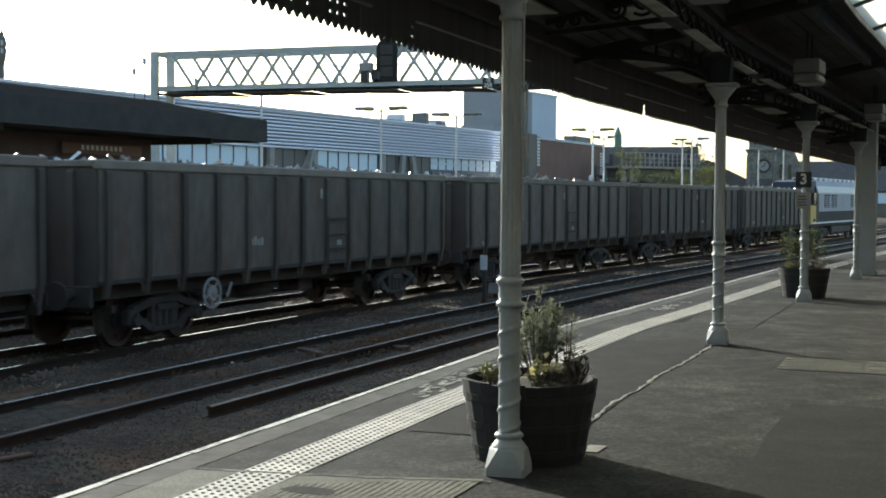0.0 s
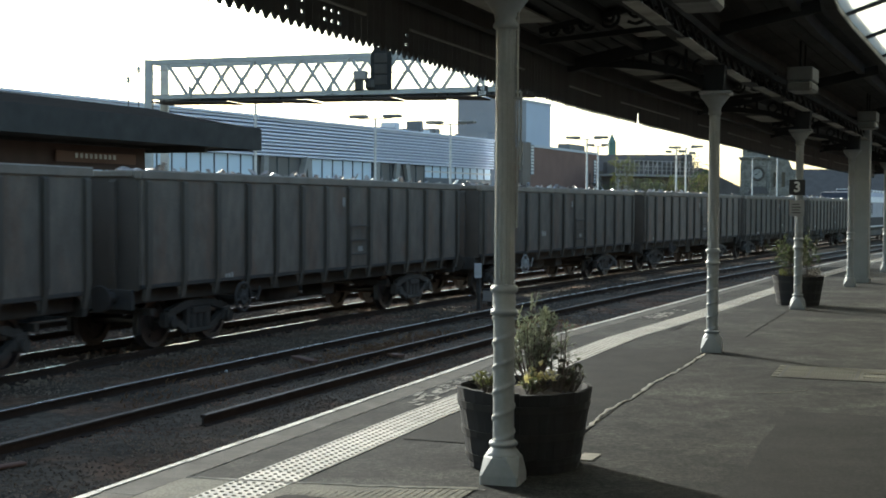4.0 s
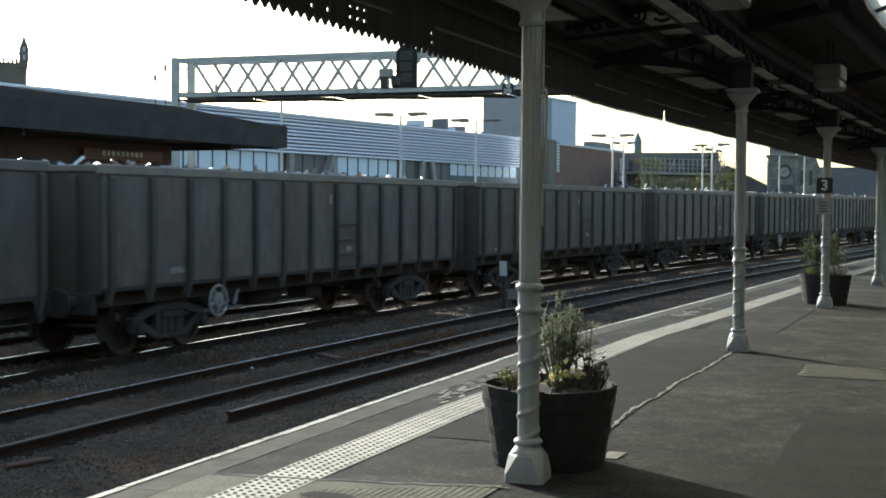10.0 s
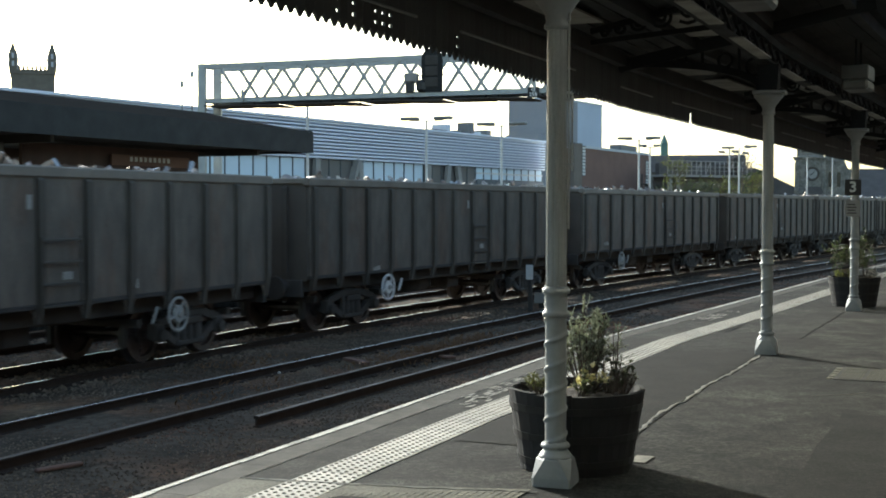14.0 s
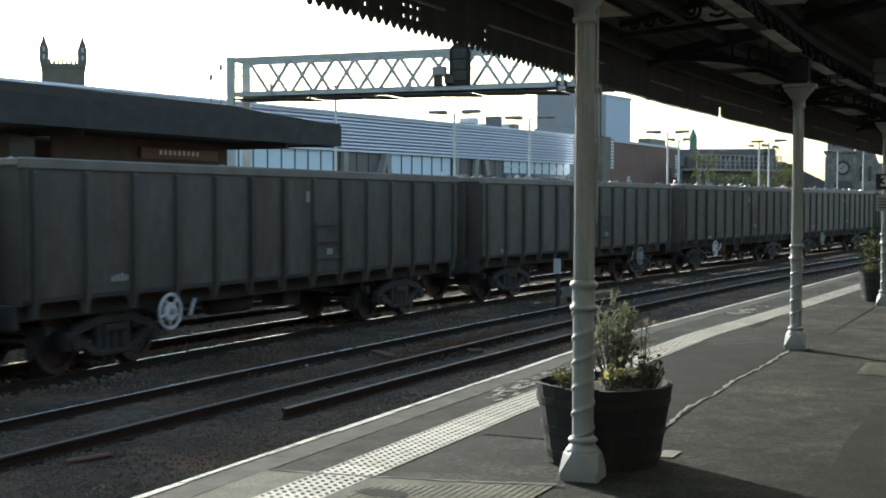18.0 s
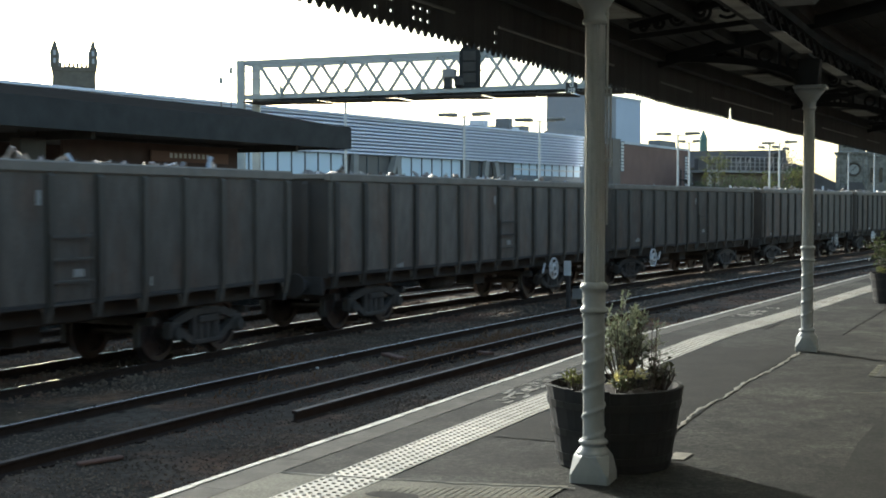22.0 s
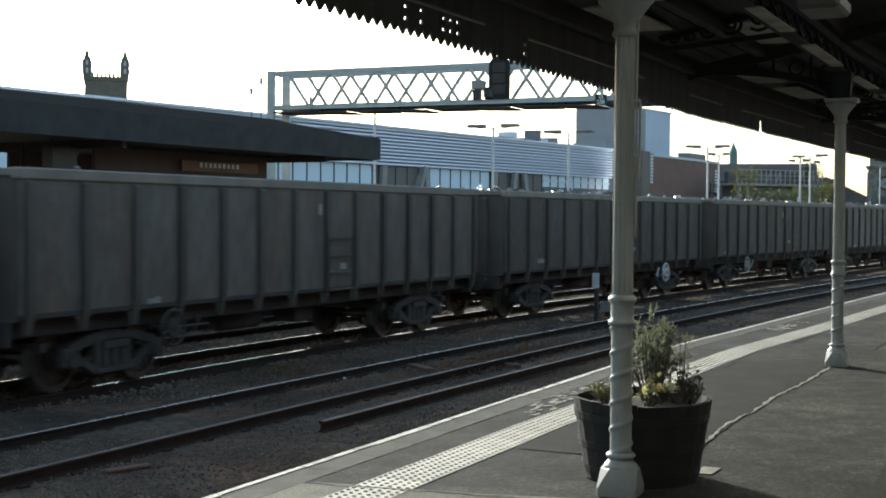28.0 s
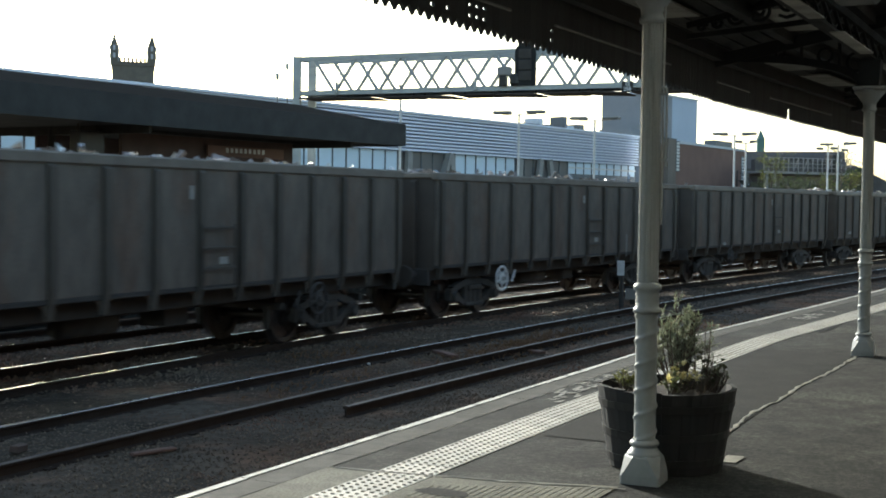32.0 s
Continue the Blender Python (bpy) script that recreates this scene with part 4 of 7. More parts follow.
    near, far = ([split.verts.new((y, x, z)) for x, z in ring] for y in (-0.011, 0.011))
    split.faces.new(near[::-1])
    split.faces.new(far)
    for i in range(len(ring)):
        j = (i + 1) % len(ring)
        split.faces.new((near[i], near[j], far[j], far[i]))
    board, rest = None, bmesh.new()
    for k, s in enumerate(steps(C_START, C_END, w)):
        m = plat_pose(s, 0.40, 2.87 - fall(s) + random.uniform(-0.006, 0.006))
        if 2.0 < s < 37.0:
            count += 1
            if count in (57, 59, 62, 63, 64, 75):
                if slotted is None:
                    slotted = part("valance_board", slot, M_VALANCE, t, m=m).data
                else:
                    part("valance_board", slotted, None, t, m=m)
            elif count == 146:
                part("valance_board", split, M_VALANCE, t, "valance board with its foot broken off", m=m)
            elif board is None:
                board = part("valance_board", bm.copy(), M_VALANCE, t, m=m).data
            else:
                part("valance_board", board, None, t, m=m)
        else:
            vs = [rest.verts.new(m @ q.co) for q in v]
            rest.faces.new(vs[4::-1])
            rest.faces.new(vs[5:])
            for i in range(5):
                j = (i + 1) % 5
                rest.faces.new((vs[i], vs[j], vs[5 + j], vs[5 + i]))
    bm.free()
    tagged(part("valance_boards", rest, M_VALANCE, t), kind="stuff")
    bm = bmesh.new()
    sweep(bm, lambda s, a, u: overhead(s, a, u), ss, [(0.33, 3.50), (0.50, 3.50), (0.50, 3.58), (0.33, 3.58)])
    part("gutter", bm, M_GIRDER, t)


def canopy_lamp(s, off, z):
    t = thing("canopy_lamp", plat_pose(s, off, z - fall(s)), "boxy cream luminaire hung under the canopy", "lamp", "canopy lamps")
    part("housing", boxed(-0.17, 0.17, -0.28, 0.28, 0.135, 0.32, 0.012), M_LAMPBOX, t)
    part("diffuser", boxed(-0.165, 0.165, -0.30, 0.30, 0.0, 0.13, 0.03), M_LAMPBOX, t, "unlit milky diffuser")
    for y in (-0.2, 0.2):
        part("hanger", boxed(-0.012, 0.012, y - 0.012, y + 0.012, 0.32, roof_z(off) - z), M_GIRDER, t)


def station_wall():
    bm = bmesh.new()
    sweep(bm, lambda s, a, u: on_plat(s, a, u), steps(P_START, 60, 3.0), [(9.4, -1.3), (9.4, 4.3), (9.75, 4.3), (9.75, -1.3)])
    tagged(part("wall_station", bm, M_WALLR), "red brick station building wall along the platform", "wall", kind="structure")


def number_sign():
    eye = Vector((0, 0, EYE))
    p = on_plat(COLUMNS[4], COL_OFF - 0.085)
    head = math.degrees(math.atan2(eye.x - p.x, -(eye.y - p.y)))
    t = thing("platform_sign", pose(p.x, p.y, 1.84, 0, 0, head) @ pose(0, -0.10, 0), "black square platform number sign on a column", "sign")
    part("plate", boxed(-0.125, 0.125, -0.012, 0.0, 0.0, 0.25, 0.004), M_BLACK, t)
    cu = bpy.data.curves.new("number", "FONT")
    cu.body, cu.size, cu.align_x, cu.align_y, cu.extrude, cu.offset = "3", 0.23, "CENTER", "CENTER", 0.002, 0.006
    tmp = new("number", cu)
    me = bpy.data.meshes.new_from_object(tmp.evaluated_get(bpy.context.evaluated_depsgraph_get()))
    bpy.data.objects.remove(tmp)
    me.materials.append(M_WHITE)
    part("number", me, None, t, "white figure 3", m=pose(0, -0.016, 0.125, 90, 0, 0))
    part("clamp", boxed(-0.03, 0.03, 0.0, 0.05, 0.08, 0.17), M_IRON, t)
    n = thing("notice_plate", pose(p.x, p.y, 1.50, 0, 0, head) @ pose(0, -0.10, 0), "small pale notice plate fixed to a column", "sign")
    part("plate", boxed(-0.115, 0.115, -0.01, 0.0, 0.0, 0.26, 0.004), M_CONCRETE, n)
    bm = bmesh.new()
    for k in range(4):
        box(bm, -0.08, 0.06 - 0.02 * (k % 2), -0.013, -0.0095, 0.05 + 0.045 * k, 0.065 + 0.045 * k)
    part("lettering", bm, M_UNDER, n)
    part("clamp", boxed(-0.03, 0.03, 0.0, 0.05, 0.08, 0.17), M_IRON, n)


# ---- planters ----


def planter(s, off, size, tall, label):
    r1, r0, h = 0.432 * size, 0.35 * size, 0.505 * size
    t = thing("barrel_planter", plat_pose(s, off, 0.004, 30), label, "planter", "barrel planters")
    n = 22
    me = None
    for i in range(n):
        a = 2 * math.pi * i / n
        if me is None:
            bm = bmesh.new()
            half = math.pi / n * 0.985
            rings = []
            for k in range(5):
                f = k / 4
                r = r0 + (r1 - r0) * f
                rings.append([bm.verts.new((q * math.cos(b), q * math.sin(b), h * f)) for q, b in ((r - 0.028, -half), (r, -half), (r + 0.003, 0), (r, half), (r - 0.028, half))])
            for a_, b_ in zip(rings, rings[1:]):
                for j in range(5):
                    bm.faces.new((a_[j], a_[(j + 1) % 5], b_[(j + 1) % 5], b_[j]))
            bm.faces.new(rings[0][::-1])
            bm.faces.new(rings[-1])
            me = part("stave", bm, M_BARREL, t).data
        else:
            part("stave", me, None, t, m=pose(0, 0, random.uniform(-0.006, 0.006), 0, 0, math.degrees(a)))
    for f in (0.14, 0.45, 0.80):
        r = r0 + (r1 - r0) * f
        bm = bmesh.new()
        w = 0.022 * size
        prof = [(r + 0.001, -w), (r + 0.005, -w), (r + 0.005 + (r1 - r0) / h * 2 * w, w), (r + 0.001 + (r1 - r0) / h * 2 * w, w)]
        rings = [[bm.verts.new((q * math.cos(a), q * math.sin(a), h * f + z)) for q, z in prof] for a in (2 * math.pi * i / 36 for i in range(36))]
        for i in range(36):
            for j in range(4):
                bm.faces.new((rings[i][j], rings[(i + 1) % 36][j], rings[(i + 1) % 36][(j + 1) % 4], rings[i][(j + 1) % 4]))
        part("hoop", bm, M_HOOP, t, "dark iron hoop")
    bm = bmesh.new()
    turned(bm, [(r0 - 0.03, 0.02), (r1 - 0.05, h - 0.06), (r1 * 0.5, h - 0.03), (0.03, h - 0.02)], 24)
    part("soil", bm, M_SOIL, t, "dark potting soil", smooth=True)
    # plants
    def stalk_plant(name, cx, cy, height, spread, stems, leaves, ll, lw, material, label_, splay=0.5):
        """Branching stems, each with twigs that carry the leaves."""
        bms, bml = bmesh.new(), bmesh.new()
        for i in range(stems):
            a, q = random.uniform(0, 2 * math.pi), math.sqrt(random.random())
            out = Vector((math.cos(a), math.sin(a), 0)) * spread * q
            foot = Vector((cx, cy, h - 0.05)) + out * 0.3
            top = Vector((cx, cy, h + height * random.uniform(0.55, 1.0) * (1.08 - 0.45 * q))) + out
            mid = foot.lerp(top, 0.5) + out * 0.12 + Vector((0, 0, height * 0.05))
            tube(bms, foot, mid, 0.005, 0.004, 4, False)
            tube(bms, mid, top, 0.004, 0.0015, 4, False)
            for k in range(5):
                f = random.uniform(0.3, 1)
                p = foot.lerp(mid, f * 2) if f < 0.5 else mid.lerp(top, f * 2 - 1)
                e = p + Vector((random.gauss(0, splay), random.gauss(0, splay), random.uniform(0.2, 1))).normalized() * height * random.uniform(0.10, 0.24)
                tube(bms, p, e, 0.0022, 0.001, 4, False)
                for _ in range(leaves):
                    d = (e - p).normalized() + Vector((random.gauss(0, splay), random.gauss(0, splay), random.gauss(0.1, splay)))
                    leaf(bml, p.lerp(e, random.uniform(0.1, 1.05)), d, ll * random.uniform(0.6, 1.2), lw * random.uniform(0.7, 1.2))
        tagged(part("stem_growth", bms, M_BARK, t, label_ + ", stems"), kind="stuff")
        tagged(part(name, bml, material, t, label_), kind="stuff")
    if tall < 1:
        stalk_plant("shrub", 0.09, 0.10, 0.55, 0.20, 42, 16, 0.036, 0.009, M_LEAF, "upright grey-green shrub", 0.5)
        stalk_plant("shrub_sprig", 0.27, 0.10, 0.56, 0.05, 3, 9, 0.034, 0.009, M_LEAF, "slender leaning shrub sprig", 0.5)
        stalk_plant("yellow_plant", 0.02, -0.14, 0.17, 0.15, 9, 2, 0.046, 0.032, M_LEAFY, "low leaves with yellow sun glow in their colour", 0.9)
        stalk_plant("leafy_plant", 0.18, -0.12, 0.32, 0.18, 6, 1, 0.048, 0.040, M_LEAF2, "dark round-leaved sprigs", 0.9)
        stalk_plant("leafy_plant", -0.02, -0.20, 0.12, 0.13, 8, 2, 0.040, 0.030, M_LEAF2, "low dark round leaves", 0.9)
        stalk_plant("heather", 0.30, -0.02, 0.15, 0.09, 26, 4, 0.024, 0.011, M_LEAF2, "low dark heather", 0.8)
        stalk_plant("ground_cover", 0.0, 0.0, 0.035, 0.36, 40, 2, 0.022, 0.012, M_LEAF2, "low dark ground cover", 0.9)
        stalk_plant("grass_tuft", -0.27, -0.08, 0.10, 0.08, 12, 2, 0.05, 0.007, M_TREE1, "green grassy tuft", 0.5)
    else:
        stalk_plant("shrub", -0.14, 0.0, 0.80, 0.32, 20, 6, 0.07, 0.036, M_GLOSSY, "tall loose evergreen shrub", 0.9)
        stalk_plant("shrub", 0.18, -0.05, 0.72, 0.30, 15, 5, 0.068, 0.035, M_GLOSSY, "dark evergreen shrub", 0.9)
        stalk_plant("leafy_plant", -0.2, -0.15, 0.14, 0.2, 22, 4, 0.04, 0.02, M_TREE1, "low green plants", 0.9)
        stalk_plant("pale_flowers", 0.2, -0.18, 0.14, 0.14, 18, 3, 0.03, 0.02, M_TACTILE, "pale flowers", 0.9)
    return t


# ---- the goods train ----
WHEEL_R = 0.46


def wheelset(parent, x):
    """Two wheels on an axle across the track."""
    if not wheelset.mesh:
        bm = bmesh.new()
        for side in (-1, 1):
            y0 = side * 0.68
            prof = [(0.05, -0.08), (0.16, -0.07), (0.17, -0.02), (0.36, -0.015), (0.37, -0.065), (0.455, -0.065), (0.46, 0.055), (0.49, 0.06), (0.49, 0.085),
                    (0.37, 0.085), (0.36, 0.03), (0.17, 0.03), (0.16, 0.08), (0.05, 0.08)]
            rings = []
            for r, d in prof:
                rings.append([bm.verts.new((r * math.cos(a), y0 - side * d, r * math.sin(a))) for a in (2 * math.pi * i / 20 for i in range(20))])
            for a, b in zip(rings, rings[1:]):
                for i in range(20):
                    j = (i + 1) % 20
                    bm.faces.new((a[i], a[j], b[j], b[i]) if side > 0 else (b[i], b[j], a[j], a[i]))
        tube(bm, (0, -0.95, 0), (0, 0.95, 0), 0.075, seg=10)
        for side in (-1, 1):
            for k in range(4):
                a = k * math.pi / 2
                box(bm, 0.27 * math.cos(a) - 0.03, 0.27 * math.cos(a) + 0.03, side * 0.70 - 0.02, side * 0.70 + 0.02, 0.27 * math.sin(a) - 0.03, 0.27 * math.sin(a) + 0.03)
        ob = part("wheelset", bm, M_WHEEL, parent)
        wheelset.mesh = ob.data
    else:
        ob = part("wheelset", wheelset.mesh, None, parent)
    ob.matrix_basis = pose(x, 0, WHEEL_R)
    return ob


wheelset.mesh = None


def bogie(parent, x, axles, name="bogie"):
    key = tuple(axles)
    if key not in bogie.meshes:
        bm = bmesh.new()
        half = max(axles) + 0.45
        for side in (-1, 1):
            y = side * 1.0
            for a, b in zip(axles, axles[1:]):
                c, d = (a + b) / 2, (b - a) / 2
                # cast side frame: arched top, bowed bottom, two pillars and the spring nest
                for q in (-1, 1):
                    beam(bm, (c + q * (d + 0.02), y, 0.62), (c + q * 0.42, y, 0.74), 0.13, 0.13)
                    beam(bm, (c + q * (d - 0.08), y, 0.52), (c + q * 0.36, y, 0.27), 0.12, 0.12)
                    box(bm, c + q * 0.33 - 0.055, c + q * 0.33 + 0.055, y - 0.06, y + 0.06, 0.26, 0.74, 0.015)
                box(bm, c - 0.44, c + 0.44, y - 0.065, y + 0.065, 0.69, 0.81, 0.02)
                box(bm, c - 0.40, c + 0.40, y - 0.10, y + 0.10, 0.22, 0.31, 0.02)
                for k in (-0.19, 0.0, 0.19):
                    tube(bm, (c + k, y + side * 0.03, 0.31), (c + k, y + side * 0.03, 0.58), 0.075, seg=10)
                box(bm, c - 0.27, c + 0.27, y - 0.12, y + 0.12, 0.57, 0.69, 0.02)
            for a in axles:
                box(bm, a - 0.15, a + 0.15, y - 0.09, y + 0.10, 0.36, 0.64, 0.03)
                tube(bm, (a, y + side * 0.08, 0.46), (a, y + side * 0.16, 0.46), 0.115, 0.10, seg=12)
                for k in (-0.52, 0.52):
                    box(bm, a + k - 0.03, a + k + 0.03, side * 0.72 - 0.05, side * 0.72 + 0.05, 0.28, 0.66)
        box(bm, -0.25, 0.25, -1.0, 1.0, 0.56, 0.86, 0.03)
        for k in (-half, half):
            box(bm, k - 0.06, k + 0.06, -1.0, 1.0, 0.62, 0.74)
        ob = part(name, bm, M_BOGIE, parent)
        bogie.meshes[key] = ob.data
    else:
        ob = part(name, bogie.meshes[key], None, parent)
    ob.matrix_basis = pose(x, 0, 0)
    for a in axles:
        wheelset(ob, a)
    return ob


bogie.meshes = {}
HALF, SIDE, FLOOR, TOP = 6.92, 1.36, 1.20, 3.06


def scrap_load(seed):
    rng = random.Random(seed)
    bm = bmesh.new()
    # the heap
    nx, ny = 34, 8
    g = [[bm.verts.new((-HALF + 0.12 + (2 * HALF - 0.24) * i / nx, -SIDE + 0.08 + (2 * SIDE - 0.16) * j / ny,
                        2.78 + 0.26 * noise.noise(Vector((i * 0.33 + seed, j * 0.6, 0))) + 0.20 * math.sin(math.pi * j / ny))) for j in range(ny + 1)] for i in range(nx + 1)]
    for i in range(nx):
        for j in range(ny):
            bm.faces.new((g[i][j], g[i + 1][j], g[i + 1][j + 1], g[i][j + 1]))
    for k in range(300):
        x, y = rng.uniform(-HALF + 0.5, HALF - 0.5), rng.uniform(-SIDE + 0.25, SIDE - 0.25)
        z = 2.93 + 0.16 * (1 - abs(y) / SIDE) + rng.uniform(-0.08, 0.07)
        m = pose(x, y, z, rng.uniform(-60, 60), rng.uniform(-60, 60), rng.uniform(0, 360))
        bright = rng.random() < 0.26
        if rng.random() < 0.6:
            # crumpled sheet
            a, b = rng.uniform(0.06, 0.22), rng.uniform(0.05, 0.14)
            p = [[m @ Vector((a * (i - 1) + rng.gauss(0, 0.03), b * (j - 1) + rng.gauss(0, 0.03), rng.gauss(0, 0.04))) for j in range(3)] for i in range(3)]
            for dz in (0, 0.012):
                vv = [[bm.verts.new(q + Vector((0, 0, dz))) for q in row] for row in p]
                for i in range(2):
                    for j in range(2):
                        q = (vv[i][j], vv[i + 1][j], vv[i + 1][j + 1], vv[i][j + 1])
                        bm.faces.new(q if dz else q[::-1]).material_index = 1 if bright else 0
        else:
            before = len(bm.verts)
            vs = box(bm, -rng.uniform(0.05, 0.3), rng.uniform(0.05, 0.3), -0.03, rng.uniform(0.01, 0.06), -0.03, rng.uniform(0.01, 0.05), mi=1 if bright else 0)
            for v in vs:
                v.co = m @ v.co
    me = bpy.data.meshes.new("load")
    bm.to_mesh(me)
    bm.free()
    me.materials.append(M_SCRAP)
    me.materials.append(M_SCRAP2)
    return me


def wagon_master(loads):
    w = thing("box_wagon", Matrix(), "grey-brown ribbed bogie box wagon heaped with scrap metal", "wagon", "wagons of the goods train")
    # tub: four walls and a floor
    for side, nm in ((-1, "side_wall"), (1, "side_wall")):
        part(nm, boxed(-HALF, HALF, side * SIDE - 0.03, side * SIDE + 0.03, FLOOR, TOP, 0.006), M_WAGON, w)
    # ends take the dark tone that carries the gap's shade
    for end in (-1, 1):
        part("end_wall", boxed(end * HALF - 0.03, end * HALF + 0.03, -SIDE + 0.03, SIDE - 0.03, FLOOR - 0.1, TOP, 0.006), M_END, w, "end wall coloured dark for the shaded gap")
    part("floor", boxed(-HALF + 0.03, HALF - 0.03, -SIDE + 0.03, SIDE - 0.03, FLOOR, FLOOR + 0.06), M_UNDER, w)
    # ribs with tapered feet
    bm = bmesh.new()
    for y0, y1, z0, z1 in ((0.0, 0.085, FLOOR, TOP - 0.10),):
        v = [bm.verts.new(p) for p in ((-0.055, -0.03, 0.93), (0.055, -0.03, 0.93), (0.05, 0.035, 0.93), (-0.05, 0.035, 0.93),
                                       (-0.065, 0.03, TOP - 0.08), (0.065, 0.03, TOP - 0.08), (0.065, 0.105, TOP - 0.14), (-0.065, 0.105, TOP - 0.14),
                                       (0.065, 0.105, 1.34), (-0.065, 0.105, 1.34))]
        for q in ((3, 2, 1, 0), (4, 5, 6, 7), (3, 9, 8, 2), (9, 7, 6, 8), (0, 1, 5, 4), (1, 2, 8, 6, 5), (0, 4, 7, 9, 3)):
            bm.faces.new([v[i] for i in q])
    rib = None
    for side in (-1, 1):
        for i in range(14):
            x = -HALF + 0.14 + (2 * HALF - 0.28) * i / 13
            m = pose(x, side * SIDE, 0, 0, 0, 0 if side > 0 else 180)
            if rib is None:
                rib = part("rib", bm, M_RIB, w, m=m).data
            else:
                part("rib", rib, None, w, m=m)
    gusset = None
    for side in (-1, 1):
        for i in range(13):
            x = -HALF + 0.14 + (2 * HALF - 0.28) * (i + 0.5) / 13
            m = pose(x, side * SIDE, 0, 0, 0, 0 if side > 0 else 180)
            if gusset is None:
                bm = bmesh.new()
                wide = (2 * HALF - 0.28) / 26 - 0.066
                arch = [(-wide, FLOOR)] + [(-wide * math.cos(a), 0.98 + (FLOOR - 0.01 - 0.98) * math.sin(a) ** 0.7) for a in (math.pi * q / 10 for q in range(11))] + [(wide, FLOOR)]
                near, far = ([bm.verts.new((q, d, z)) for q, z in arch] for d in (-0.012, 0.012))
                n = len(arch)
                top = [[bm.verts.new((q, d, FLOOR + 0.002)) for q, z in arch] for d in (-0.012, 0.012)]
                for q in range(1, n - 2):
                    bm.faces.new((near[q], near[q + 1], top[0][q + 1], top[0][q]))
                    bm.faces.new((far[q + 1], far[q], top[1][q], top[1][q + 1]))
                    bm.faces.new((near[q + 1], near[q], far[q], far[q + 1]))
                bmesh.ops.delete(bm, geom=[v for v in bm.verts if not v.link_faces], context="VERTS")
                gusset = part("gusset", bm, M_WAGON, w, m=m).data
            else:
                part("gusset", gusset, None, w, m=m)
    end_rib = rib.copy()
    end_rib.materials[0] = M_END
    for end in (-1, 1):
        for y in (-0.85, -0.28, 0.28, 0.85):
            part("end_rib", end_rib, None, w, m=pose(end * HALF, y, 0, 0, 0, -90 if end > 0 else 90))
    for side in (-1, 1):
        part("top_rim", boxed(-HALF - 0.06, HALF + 0.06, side * SIDE - 0.07, side * SIDE + 0.10, TOP - 0.10, TOP + 0.065, 0.025), M_RIM, w, "scuffed top rim")
        part("side_sill", boxed(-HALF, HALF, side * SIDE - 0.04, side * SIDE + 0.028, FLOOR - 0.07, FLOOR, 0.01), M_UNDER, w)
        part("solebar", boxed(-HALF - 0.05, HALF + 0.05, side * 1.02 - 0.05, side * 1.02 + 0.05, 0.86, FLOOR - 0.06, 0.01), M_UNDER, w)
    for end in (-1, 1):
        part("top_rim", boxed(end * HALF - 0.08, end * HALF + 0.08, -SIDE + 0.07, SIDE - 0.07, TOP - 0.055, TOP + 0.055, 0.02), M_RIM, w)
        part("headstock", boxed(end * (HALF + 0.06) - 0.05, end * (HALF + 0.06) + 0.05, -1.25, 1.25, 0.78, 1.12, 0.01), M_UNDER, w)
        for y in (-0.87, 0.87):
            bm = bmesh.new()
            tube(bm, (end * (HALF + 0.1), y, 0.98), (end * (HALF + 0.36), y, 0.98), 0.10, seg=12)
            tube(bm, (end * (HALF + 0.36), y, 0.98), (end * (HALF + 0.43), y, 0.98), 0.075, seg=10)
            tube(bm, (end * (HALF + 0.43), y, 0.98), (end * (HALF + 0.465), y, 0.98), 0.23, 0.22, seg=16)
            part("buffer", bm, M_UNDER, w)
        bm = bmesh.new()
        beam(bm, (end * (HALF + 0.1), 0, 0.95), (end * (HALF + 0.47), 0, 0.90), 0.08)
        part("coupling", bm, M_UNDER, w)
        bogie(w, end * 4.75, (-0.9, 0.9))
    part("centre_sill", boxed(-HALF, HALF, -0.2, 0.2, 0.72, 1.0, 0.01), M_UNDER, w)
    bm = bmesh.new()
    tube(bm, (-1.6, -0.55, 0.72), (-0.5, -0.55, 0.72), 0.19, seg=14)
    part("air_tank", bm, M_UNDER, w, smooth=True)
    bm = bmesh.new()
    box(bm, 0.5, 1.1, -0.75, -0.25, 0.55, 0.88, 0.02)
    part("brake_gear", bm, M_UNDER, w)
    # steps on both sides
    for side in (-1, 1):
        y = side * (SIDE + 0.12)
        for x in (0.48, 1.32):
            if wagon_master.stile is None:
                wagon_master.stile = part("ladder_stile", boxed(-0.008, 0.008, -0.012, 0.012, 1.06, 2.14), M_RIB, w, m=pose(x, y, 0)).data
            else:
                part("ladder_stile", wagon_master.stile, None, w, m=pose(x, y, 0))
        for k in range(4):
            m = pose(0.9, y, 1.16 + 0.31 * k)
            if wagon_master.rung is None:
                wagon_master.rung = part("ladder_rung", boxed(-0.42, 0.42, -0.02, 0.02, -0.018, 0.018, 0.005), M_RIB, w, m=m).data
            else:
                part("ladder_rung", wagon_master.rung, None, w, m=m)
    part("load", loads[0], None, w, "heap of mixed scrap metal")
    return w


wagon_master.stile = wagon_master.rung = None


